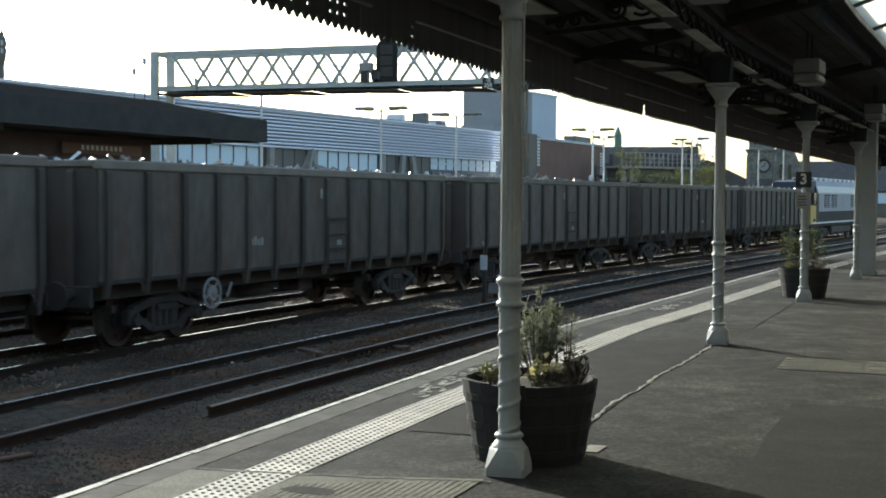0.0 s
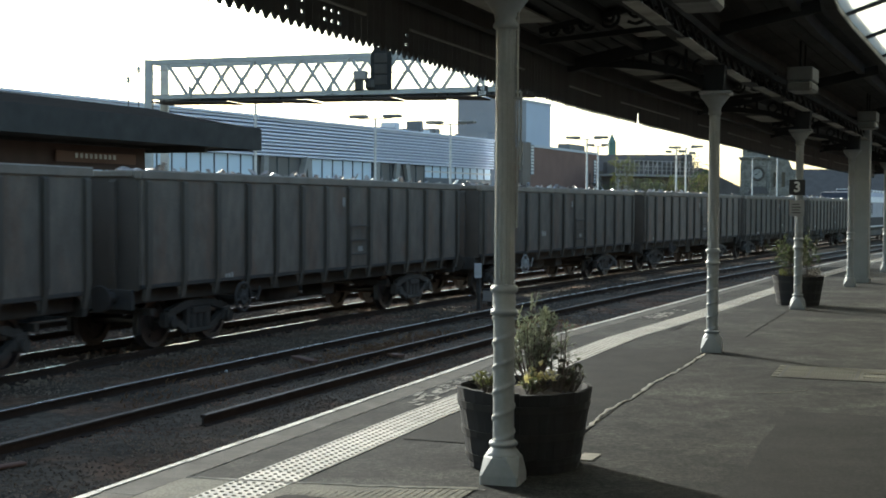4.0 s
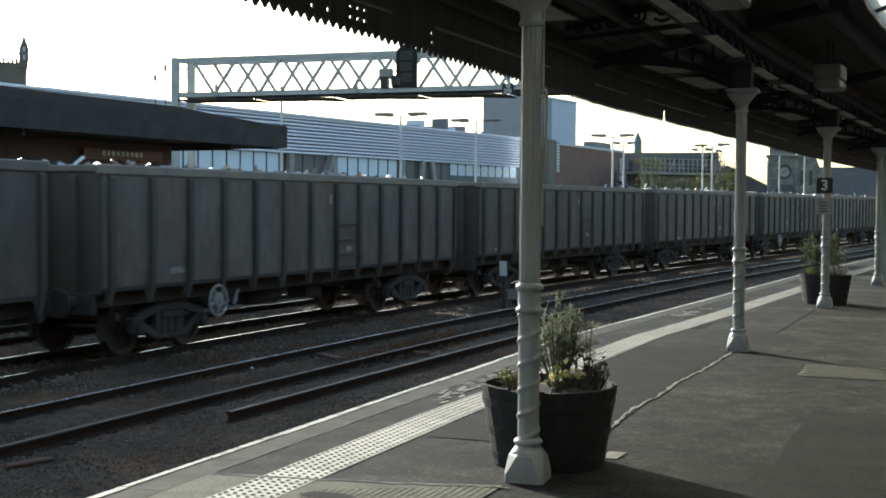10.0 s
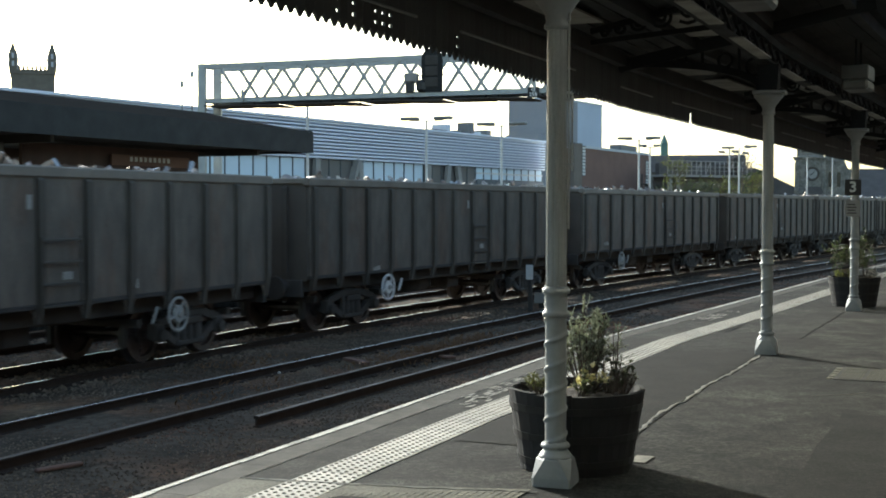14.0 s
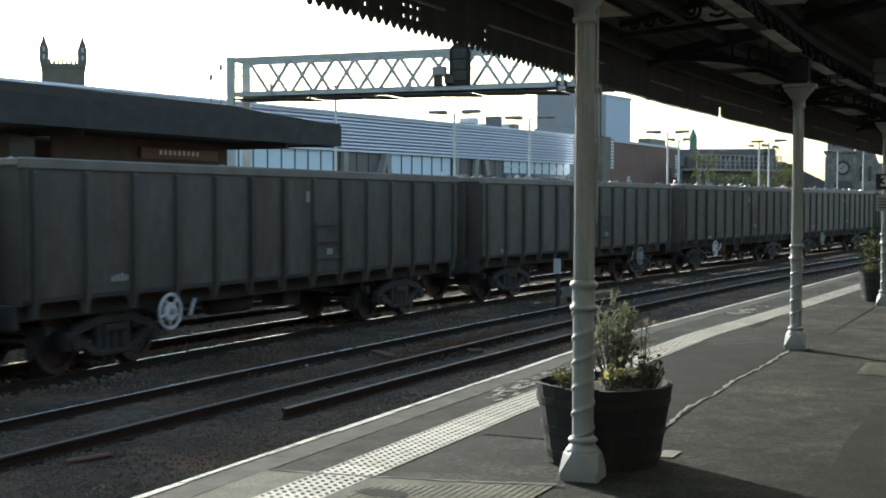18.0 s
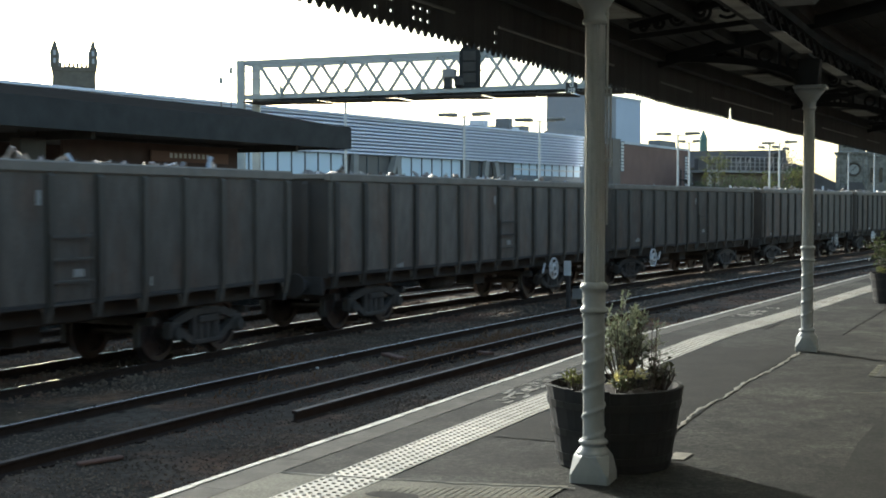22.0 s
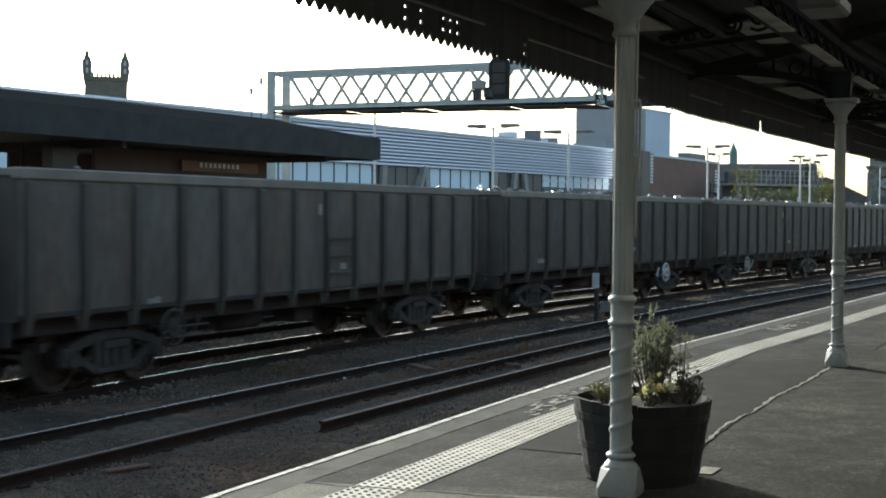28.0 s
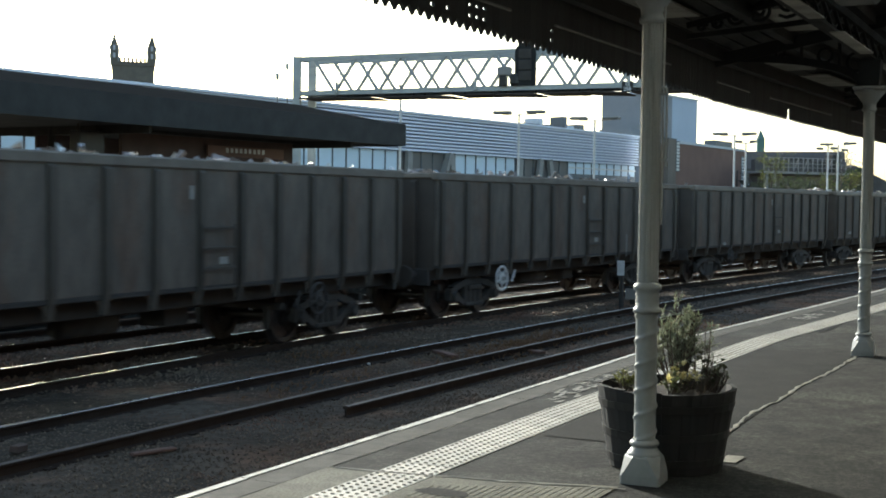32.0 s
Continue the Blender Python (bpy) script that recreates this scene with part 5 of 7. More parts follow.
def hand_brake(w, x, white):
    """A spoked hand brake wheel with its shaft and lever on the near side, towards one end."""
    paint = (M_UNDER, M_GREYPAINT, M_WHITE)[white]
    if white not in hand_brake.made:
        ring, spoke, hub, boss = bmesh.new(), bmesh.new(), bmesh.new(), bmesh.new()
        seg = 28
        rings = [[ring.verts.new(((0.265 + 0.027 * math.cos(b)) * math.cos(a), 0.022 * math.sin(b), (0.265 + 0.027 * math.cos(b)) * math.sin(a)))
                  for b in (2 * math.pi * j / 6 for j in range(6))] for a in (2 * math.pi * i / seg for i in range(seg))]
        for i in range(seg):
            for j in range(6):
                ring.faces.new((rings[i][j], rings[(i + 1) % seg][j], rings[(i + 1) % seg][(j + 1) % 6], rings[i][(j + 1) % 6]))
        tube(spoke, (0.12, 0, 0), (0.25, 0, 0), 0.024, 0.018, seg=6, caps=False)
        tube(hub, (0, -0.03, 0), (0, 0.02, 0), 0.135, 0.15, seg=20)
        tube(boss, (0, -0.06, 0), (0, -0.03, 0), 0.045, 0.06, seg=12)
        meshes = []
        for nm, bm in (("hand_brake_wheel", ring), ("spoke", spoke), ("hub", hub), ("boss", boss)):
            me = bpy.data.meshes.new(nm)
            bm.to_mesh(me)
            bm.free()
            me.materials.append(M_GREYPAINT if nm == "boss" and white else paint)
            meshes.append(me)
        bs, bl = bmesh.new(), bmesh.new()
        box(bs, -0.03, 0.03, -SIDE - 0.12, -0.95, -0.03, 0.03)
        beam(bl, (0.55, -SIDE - 0.10, -0.10), (0.66, -SIDE - 0.12, 0.16), 0.035)
        for nm, bm, stuff in (("brake_shaft", bs, M_UNDER), ("lever", bl, paint)):
            me = bpy.data.meshes.new(nm)
            bm.to_mesh(me)
            bm.free()
            me.materials.append(stuff)
            meshes.append(me)
        hand_brake.made[white] = meshes
    ring, spoke, hub, boss, shaft, lever = hand_brake.made[white]
    wheel = part("hand_brake_wheel", ring, None, w, ("grimy", "dull white", "white")[white] + " spoked hand brake wheel", m=pose(x, -SIDE - 0.14, 0.82))
    part("hub", hub, None, wheel)
    part("boss", boss, None, wheel)
    for k in range(5):
        part("spoke", spoke, None, wheel, m=pose(0, 0, 0, 0, 20 + 72 * k, 0))
    part("brake_shaft", shaft, None, w, m=pose(x, 0, 0.82))
    part("lever", lever, None, w, ("grimy", "dull white", "white")[white] + " lever", m=pose(x - (1.21 if x > 0 else 0.0), 0, 0.82))


hand_brake.made = {}


def wagon_marks(w, kind):
    """Chalk marks and plates that set single wagons apart: (x, z, width, height, count)."""
    rows = {0: ((-2.6, 1.62, 0.62, 0.17, 5),),
            1: ((3.15, 1.08, 0.05, 0.80, 1), (4.15, 1.05, 0.05, 1.0, 1), (5.3, 1.55, 0.05, 0.27, 1)),
            2: ((-5.2, 1.35, 0.4, 0.12, 4),),
            3: ((-4.4, 1.2, 0.3, 0.10, 3),),
            4: ((2.6, 1.3, 0.26, 0.16, 2), (-6.0, 1.25, 0.12, 0.14, 1))}[kind] + ((0.28, 2.52, 0.10, 0.27, 1), (1.02, 1.52, 0.22, 0.15, 1))
    for x, z, width, height, count in rows:
        for i in range(count):
            x0 = x + width * i / count
            part("chalk_mark", boxed(x0, x0 + width / count * (0.65 if count > 1 else 1.0), -SIDE - 0.039, -SIDE - 0.0345, z, z + height * (0.75 + 0.25 * ((i * 7) % 3) / 2)),
                 M_CHALK, w, "faded chalk mark")


def locomotive():
    w = thing("diesel_locomotive", Matrix(), "silver diesel locomotive with white roof and yellow end", "locomotive")
    L, Wd = 10.3, 1.32
    sec = [(-Wd, 1.15), (-Wd, 2.95), (-1.18, 3.35), (-0.72, 3.72), (0.72, 3.72), (1.18, 3.35), (Wd, 2.95), (Wd, 1.15)]
    bm = bmesh.new()
    xs = [-L + 2.3, L - 2.3]
    rings = [[bm.verts.new((x, y, z)) for y, z in sec] for x in xs]
    for i in range(len(sec)):
        j = (i + 1) % len(sec)
        bm.faces.new((rings[0][i], rings[0][j], rings[1][j], rings[1][i]))
    bm.faces.new(rings[0])
    bm.faces.new(rings[1][::-1])
    part("body", bm, M_LOCO, w, "silver body side")
    bm = bmesh.new()
    for x0, x1 in ((-6.5, -2.0), (-1.6, 2.4), (2.8, 6.8)):
        box(bm, x0, x1, -0.62, 0.62, 3.70, 3.86, 0.05)
    part("roof_housing", bm, M_LOCODARK, w, "dark roof housings")
    for k in range(9):
        part("roof_louvre", boxed(-6.3 + 1.55 * k, -5.35 + 1.55 * k, -0.66, 0.66, 3.72, 3.91, 0.02), M_WHITE, w, "white roof louvre")
    for side in (-1, 1):
        bm = bmesh.new()
        v = [bm.verts.new((x, side * y, z)) for x in (-L + 2.0, L - 2.0) for y, z in ((1.335, 2.93), (1.335, 3.0), (1.2, 3.37), (1.19, 3.34))]
        for q in ((0, 1, 5, 4), (1, 2, 6, 5), (2, 3, 7, 6), (3, 0, 4, 7), (3, 2, 1, 0), (4, 5, 6, 7)):
            bm.faces.new([v[i] for i in q])
        part("cantrail", bm, M_WHITE, w, "white cantrail band")
    for x in (-5.4, -4.2, 3.6, 5.0):
        bm = bmesh.new()
        tube(bm, (x, 0, 3.84), (x, 0, 3.92), 0.5, 0.45, seg=20)
        part("roof_fan", bm, M_UNDER, w, "dark roof fan")
    for end in (-1, 1):
        bm = bmesh.new()
        prof = [(0.0, 1.05), (2.3, 1.05), (2.3, 2.1), (2.05, 2.4), (1.75, 3.2), (1.4, 3.6), (0.0, 3.7)]
        rings = [[bm.verts.new((end * (L - 2.3 + x), y * (1.0 if z < 3 else 0.85), z)) for x, z in prof] for y in (-1.3, 1.3)]
        for i in range(len(prof)):
            j = (i + 1) % len(prof)
            bm.faces.new((rings[0][i], rings[0][j], rings[1][j], rings[1][i]))
        bm.faces.new(rings[0])
        bm.faces.new(rings[1][::-1])
        part("cab", bm, M_LOCODARK, w, "dark blue-black cab")
        part("warning_panel", boxed(end * (L + 0.005) - 0.02, end * (L + 0.005) + 0.02, -1.32, 1.32, 1.08, 2.15, 0.01), M_YELLOW, w, "yellow end panel")
        for side in (-1, 1):
            part("corner_panel", boxed(end * (L - 0.8) - 0.8, end * (L - 0.8) + 0.8, side * 1.312 - 0.01, side * 1.312 + 0.01, 1.1, 2.2, 0.004), M_YELLOW, w, "yellow cab corner")
        bm = bmesh.new()
        for y in (-0.98, 0.1):
            v = [bm.verts.new((end * (L - 2.3 + x), yy, z)) for x, z in ((2.06, 2.46), (1.80, 3.14)) for yy in (y, y + 0.88)]
            v2 = [bm.verts.new(q.co + Vector((end * 0.02, 0, 0.01))) for q in v]
            bm.faces.new((v2[0], v2[1], v2[3], v2[2]))
            for a, b in ((0, 1), (1, 3), (3, 2), (2, 0)):
                bm.faces.new((v[a], v[b], v2[b], v2[a]))
        part("windscreen", bm, M_DARKGLASS, w, "dark windscreen")
        for side in (-1, 1):
            part("cab_window", boxed(end * (L - 1.3) - 0.36, end * (L - 1.3) + 0.36, side * 1.3 - 0.012, side * 1.3 + 0.012, 2.25, 2.95, 0.01), M_DARKGLASS, w)
            part("cab_door", boxed(end * (L - 2.0) - 0.28, end * (L - 2.0) + 0.28, side * 1.325 - 0.012, side * 1.325 + 0.012, 1.3, 2.9, 0.01), M_LOCODARK, w, "dark cab door")
            bm = bmesh.new()
            tube(bm, (end * L, side * 0.87, 0.98), (end * (L + 0.35), side * 0.87, 0.98), 0.09, seg=12)
            tube(bm, (end * (L + 0.35), side * 0.87, 0.98), (end * (L + 0.40), side * 0.87, 0.98), 0.24, seg=16)
            part("buffer", bm, M_UNDER, w)
            bm = bmesh.new()
            tube(bm, (end * (L + 0.01), side * 0.85, 1.55), (end * (L + 0.04), side * 0.85, 1.55), 0.11, seg=14)
            part("headlight", bm, M_WHITE, w)
        bogie(w, end * 6.3, (-2.05, 0.0, 2.05), "loco_bogie")
    for side in (-1, 1):
        part("side_band", boxed(-L + 2.2, L - 2.2, side * Wd - 0.012, side * Wd + 0.014, 1.2, 1.82, 0.005), M_UNDER, w, "dark lower band")
        for x in (-5.6, -3.4, 3.0, 5.2):
            g = part("grille", boxed(x - 0.8, x + 0.8, side * Wd - 0.02, side * Wd + 0.02, 2.05, 2.85, 0.008), M_UNDER, w, "dark louvred grille")
            for k in range(6):
                part("slat", boxed(x - 0.76, x + 0.76, side * (Wd + 0.024) - 0.008, side * (Wd + 0.024) + 0.008, 2.1 + 0.12 * k, 2.15 + 0.12 * k), M_LOCO, g)
    part("underframe", boxed(-L, L, -1.25, 1.25, 0.92, 1.08, 0.02), M_UNDER, w)
    for side in (-1, 1):
        part("sill_strip", boxed(-L + 0.3, L - 0.3, side * 1.34 - 0.02, side * 1.34 + 0.02, 1.09, 1.19, 0.005), M_WHITE, w, "pale sill strip")
    part("fuel_tank", boxed(-3.2, 3.2, -1.15, 1.15, 0.38, 0.92, 0.08), M_LOCODARK, w, "dark fuel tank")
    return w


# the train's way along its track: speed grows from 3.9 to 6.5 m/s
def gone(t):
    """Metres gone: the speed rises in even stretches between these times."""
    knots, speeds = (0, 6, 13, 20, 32), (3.72, 4.62, 5.13, 5.63, 6.5)
    d = 0.0
    for a, b, va, vb in zip(knots, knots[1:], speeds, speeds[1:]):
        q = min(max(t - a, 0), b - a)
        d += va * q + (vb - va) / (b - a) * q * q / 2
    return d


PITCH, FIRST = 14.84, 15.6     # wagon spacing; a gap between two wagons at the start


def vehicle_pose(s, base):
    """A vehicle whose bogies stand base metres before and behind s."""
    a, b = on_track(s - base, train_n(s - base), RAIL), on_track(s + base, train_n(s + base), RAIL)
    d = b - a
    c = (a + b) / 2
    return pose(c.x, c.y, c.z, 0, 0, math.degrees(math.atan2(d.y, d.x)))


TRAIN = []


def goods_train():
    loads = [scrap_load(k) for k in range(3)]
    first = wagon_master(loads)
    for k in range(18):
        u = FIRST + PITCH * (4 - k) - PITCH / 2
        w = first if k == 0 else copy_thing(first, Matrix())
        for c in w.children:
            if c.name.startswith("load"):
                c.data = loads[k % 3]
                if k % 4 == 1:
                    c.matrix_basis = pose(0, 0, -0.12)
        TRAIN.append((w, u, 4.75))
    for k, (w, u, b) in enumerate(TRAIN):
        hand_brake(w, {5: 3.75, 8: 3.75, 10: 3.75, 12: 3.5, 14: -4.25, 15: 3.75}.get(k, -3.95), 2 if k in (7, 9, 10, 12, 14) else 1 if k in (3, 6, 8, 11) else 0)
        wagon_marks(w, {3: 0, 14: 1}.get(k, 2 + k % 3))
    TRAIN.append((locomotive(), FIRST + PITCH * 4 + 11.15, 6.3))


def motions():
    times = steps(0, 32, 0.5)
    for w, u, base in TRAIN:
        walk(w, [(t, vehicle_pose(u + gone(t), base)) for t in times])
    keyed = {}
    for w, u, base in TRAIN:
        for bg in w.children:
            if "bogie" not in bg.name:
                continue
            for ws in bg.children:
                x = round(ws.location.x, 2)
                if x not in keyed:
                    walk(ws, [(t, pose(x, 0, WHEEL_R, 0, math.degrees(gone(t) / WHEEL_R), 0)) for t in steps(0, 32, 0.1)])
                    keyed[x] = ws
                else:
                    ws.rotation_mode = "QUATERNION"
                    ws.animation_data_create()
                    ws.animation_data.action = keyed[x].animation_data.action
                    ws.animation_data.action_slot = keyed[x].animation_data.action_slot


# ---- island platform ----


def island():
    t = thing("island_platform", Matrix(), "far island platform with asphalt top beyond the train", "platform", kind="structure")
    bm = bmesh.new()
    sweep(bm, lambda s, a, u: on_track(s, a, u), steps(-40, 95, 3.0), [(19.3, -1.3), (19.3, 0.0), (28.5, 0.0), (28.5, -1.3)])
    part("surface", bm, M_ASPHALT, t)
    c = thing("island_canopy", Matrix(), "dark felted island platform canopy with deep fascia", "canopy", kind="structure")
    ss = steps(-30, 33.75, 4.0)
    bm = bmesh.new()
    sweep(bm, lambda s, a, u: on_track(s, a, u), ss, [(20.7, 3.95), (25.0, 4.78), (28.4, 3.95), (28.4, 3.85), (25.0, 4.66), (20.7, 3.85)])
    part("roof", bm, M_FELT, c, "dark felt roof")
    for n in (20.7, 28.4):
        bm = bmesh.new()
        sweep(bm, lambda s, a, u: on_track(s, a, u), ss, [(n - 0.06, 3.34), (n + 0.06, 3.34), (n + 0.06, 4.04), (n - 0.06, 4.04)])
        part("fascia", bm, M_ROOF, c, "dark fascia board")
    bm = bmesh.new()
    for s in (-30, 33.75):
        sweep(bm, lambda q, a, u: on_track(q, a, u), [s - 0.06, s + 0.06], [(20.64, 3.34), (28.46, 3.34), (28.46, 4.0), (25.0, 4.76), (20.64, 4.0)])
    part("end_fascia", bm, M_ROOF, c)
    bm = bmesh.new()
    sweep(bm, lambda s, a, u: on_track(s, a, u), ss, [(20.8, 3.40), (28.3, 3.40), (28.3, 3.46), (20.8, 3.46)])
    part("soffit", bm, M_ROOF, c)
    for s in (-24, -16, -8, 0, 8, 16, 23.4, 31.5):
        bm = bmesh.new()
        p = on_track(s, 24.4, 0)
        tube(bm, p, p + Vector((0, 0, 3.4)), 0.11, 0.10, seg=12)
        beam(bm, on_track(s, 21.0, 3.3), on_track(s, 28.2, 3.3), 0.12, 0.22)
        part("column", bm, M_UNDER, c)
    hd = thing("train_display", track_pose(22.9, 22.6, 2.62), "dark boxed train display hung under the island canopy", "sign")
    part("case", boxed(-0.42, 0.42, -0.18, 0.18, 0.0, 0.62, 0.02), M_BLACK, hd)
    for x in (-0.3, 0.3):
        part("hanger", boxed(x - 0.02, x + 0.02, -0.02, 0.02, 0.62, 0.80), M_UNDER, hd)
    # below the fascia all is unseen: posts and clear panes added so light reaches the rails
    b = thing("waiting_shelter", Matrix(), "waiting shelter with maroon fascia over added unseen glazing on the island platform", "shelter")
    for n0 in (23.0, 26.1):
        bm = bmesh.new()
        sweep(bm, lambda s, a, u: on_track(s, a, u), steps(24.4, 31.2, 3.0), [(n0, 2.62), (n0, 3.3), (n0 + 0.1, 3.3), (n0 + 0.1, 2.62)])
        part("fascia", bm, M_MAROON, b, "dark maroon fascia panel")
        for k in range(5):
            p = on_track(24.45 + 1.68 * k, n0 + 0.05)
            bm = bmesh.new()
            tube(bm, p, p + Vector((0, 0, 2.62)), 0.05, seg=8)
            part("post", bm, M_UNDER, b)
        for k in range(4):
            bm = bmesh.new()
            sweep(bm, lambda s, a, u: on_track(s, a, u), [24.52 + 1.68 * k, 26.06 + 1.68 * k], [(n0 + 0.04, 0.15), (n0 + 0.04, 2.6), (n0 + 0.05, 2.6), (n0 + 0.05, 0.15)])
            g = part("glass_pane", bm, M_CLEAR, b, "unseen clear pane, added to let light through")
            g.visible_shadow = False
    bm = bmesh.new()
    sweep(bm, lambda s, a, u: on_track(s, a, u), steps(24.2, 31.4, 3.0), [(22.9, 3.31), (22.9, 3.39), (26.3, 3.39), (26.3, 3.31)])
    part("roof", bm, M_ROOF, b, "flat dark shelter roof")
    sg = thing("fascia_sign", Matrix(), "white lettered red sign board over the waiting room", "sign")
    bm = bmesh.new()
    sweep(bm, lambda q, a, u: on_track(q, a, u), [27.4, 30.6], [(22.84, 2.8), (22.84, 3.10), (22.9, 3.10), (22.9, 2.8)])
    part("board", bm, M_BRICKFAR, sg)
    for k in range(9):
        bm = bmesh.new()
        sweep(bm, lambda q, a, u: on_track(q, a, u), [28.1 + 0.19 * k, 28.2 + 0.19 * k], [(22.82, 2.92), (22.82, 3.05), (22.845, 3.05), (22.845, 2.92)])
        part("letter_bar", bm, M_WHITE, sg)


# ---- signal gantry ----


def gantry():
    a, b = Vector((-11.9, 52.05, 0)), Vector((14.75, 43.4, 0))
    d = (b - a).normalized()
    r = Vector((d.y, -d.x, 0))          # towards the camera when negative
    if r.y > 0:
        r = -r
    wide, z0, z1 = 1.25, 5.98, 7.40
    L = (b - a).length
    g = thing("signal_gantry", Matrix(), "grey steel lattice signal gantry spanning the tracks", "gantry")
    for k, off in enumerate((0.0, -wide)):
        o = a + r * off
        for z, nm in ((z0, "bottom_chord"), (z1, "top_chord")):
            bm = bmesh.new()
            beam(bm, o + Vector((0, 0, z)), o + d * L + Vector((0, 0, z)), 0.15, 0.18)
            part(nm, bm, M_GANTRY, g)
        n = 26
        bay, first = 1.0, 0.92 + 0.25 * k
        for i in range(n):
            p0, p1 = o + d * (first + bay * i), o + d * (first + bay * (i + 1))
            u, v = (z0, z1) if i % 2 else (z1, z0)
            bm = bmesh.new()
            beam(bm, p0 + Vector((0, 0, u)), p1 + Vector((0, 0, v)), 0.105)
            part("diagonal", bm, M_GANTRY, g)
        for q in (0.12, L - 0.12):
            bm = bmesh.new()
            p = o + d * q
            beam(bm, p + Vector((0, 0, BED - 0.1 if q < 1 else 0.0)), p + Vector((0, 0, z1 + 0.1)), 0.30, 0.30)
            part("leg", bm, M_GANTRY, g, "broad steel leg")
    for i in range(14):
        for z in (z0, z1):
            bm = bmesh.new()
            p = a + d * (L / 13) * i
            beam(bm, p + Vector((0, 0, z)), p - r * wide + Vector((0, 0, z)), 0.07)
            part("cross_member", bm, M_GANTRY, g)
    bm = bmesh.new()
    q = [a - r * 0.1, a - r * (wide - 0.1)]
    for i in range(13):
        c0, c1 = d * (L / 13) * i, d * (L / 13) * (i + 1)
        v = [bm.verts.new(p + Vector((0, 0, z))) for z in (z0 + 0.09, z0 + 0.12) for p in (q[0] + c0, q[0] + c1, q[1] + c1, q[1] + c0)]
        bm.faces.new(v[3::-1])
        bm.faces.new(v[4:])
    part("walkway", bm, M_GANTRY, g, "grating walkway")
    for i in range(15):
        bm = bmesh.new()
        sag = (0.0, 0.05, 0.02, 0.07)[i % 4]
        p0, p1 = a + d * (1.75 * i + 0.3) - r * (wide / 2), a + d * (1.75 * i + 1.95) - r * (wide / 2)
        beam(bm, p0 + Vector((0, 0, z0 - 0.20)), p1 + Vector((0, 0, z0 - 0.20 - sag)), wide + 0.3, 0.05)
        for q in (0.15, 1.4):
            beam(bm, p0 + d * q + Vector((0, 0, z0 - 0.2)), p0 + d * q + Vector((0, 0, z0 - 0.05)), 0.05)
        part("grating_panel", bm, M_UNDER, g, "sagging grating panel")
    for i in range(1, 13):
        if i % 3 == 1:
            bm = bmesh.new()
            p = a + d * (2.05 * i) + r * 0.11
            box(bm, -0.05, 0.05, -0.05, 0.05, z0 - 0.05, z0 + 0.42, 0.01)
            bmesh.ops.translate(bm, verts=bm.verts, vec=p)
            part("rail_stanchion", bm, M_GANTRY, g)
    for z in (z0 + 0.75, z0 + 1.1):
        bm = bmesh.new()
        beam(bm, a - r * 0.16 + Vector((0, 0, z)), b - r * 0.16 + Vector((0, 0, z)), 0.03)
        part("handrail", bm, M_GANTRY, g)
    face = math.degrees(math.atan2(-r.x, r.y)) + 180
    # colour light signal with its dark backboard
    s = thing("colour_light_signal", pose(*(a + d * 10.25 + r * 0.12), 0, 0, face) @ pose(0, 0, 6.05), "black colour light signal head on the gantry", "signal")
    bm = bmesh.new()
    outline = [(-0.42, 0.0), (0.42, 0.0)] + [(0.42 * math.cos(q), 1.30 + 0.36 * math.sin(q)) for q in (math.pi * i / 10 for i in range(11))]
    near, far = ([bm.verts.new((x, y, z)) for x, z in outline] for y in (0.0, 0.10))
    bm.faces.new(near)
    bm.faces.new(far[::-1])
    for i in range(len(outline)):
        j = (i + 1) % len(outline)
        bm.faces.new((near[j], near[i], far[i], far[j]))
    part("backboard", bm, M_GIRDER, s, "black round-topped backboard")
    for z in (0.2, 0.62, 1.04):
        part("rear_door", boxed(-0.26, 0.26, -0.035, 0.002, z, z + 0.36, 0.01), M_UNDER, s, "dark rear door")
    for z in (0.35, 0.75, 1.15):
        bm = bmesh.new()
        tube(bm, (0, 0.10, z), (0, 0.38, z + 0.01), 0.13, 0.13, seg=14, caps=False)
        tube(bm, (0, 0.11, z), (0, 0.12, z), 0.12, seg=14)
        part("hood", bm, M_UNDER, s)
    part("bracket", boxed(-0.05, 0.05, 0.10, 0.2, 0.1, 1.4), M_GANTRY, s)
    s2 = thing("signal_cabinet", pose(*(a + d * 9.35 + r * 0.1), 0, 0, face) @ pose(0, 0, 6.05), "pale equipment boxes mounted on the gantry", "cabinet")
    part("lower_box", boxed(-0.15, 0.15, -0.1, 0.15, 0.0, 0.42, 0.02), M_BLACK, s2)
    part("hood_box", boxed(-0.2, 0.3, -0.12, 0.2, 0.42, 0.75, 0.03), M_CONCRETE, s2, "pale box")
    part("round_head", boxed(0.28, 0.66, -0.14, 0.1, 0.0, 0.48, 0.1), M_BLACK, s2)
    s3 = thing("gantry_number_plate", pose(*(a + d * 14.3 + r * 0.15), 0, 0, face) @ pose(0, 0, 5.72), "small black plate with pale figures on the gantry", "sign")
    part("plate", boxed(-0.22, 0.22, 0.0, 0.03, 0.0, 0.40, 0.01), M_BLACK, s3)
    for text, z in (("G", 0.29), ("258", 0.11)):
        cu = bpy.data.curves.new("number", "FONT")
        cu.body, cu.size, cu.align_x, cu.align_y, cu.extrude, cu.offset = text, 0.2, "CENTER", "CENTER", 0.002, 0.004
        tmp = new("number", cu)
        me = bpy.data.meshes.new_from_object(tmp.evaluated_get(bpy.context.evaluated_depsgraph_get()))
        bpy.data.objects.remove(tmp)
        me.materials.append(M_WHITE)
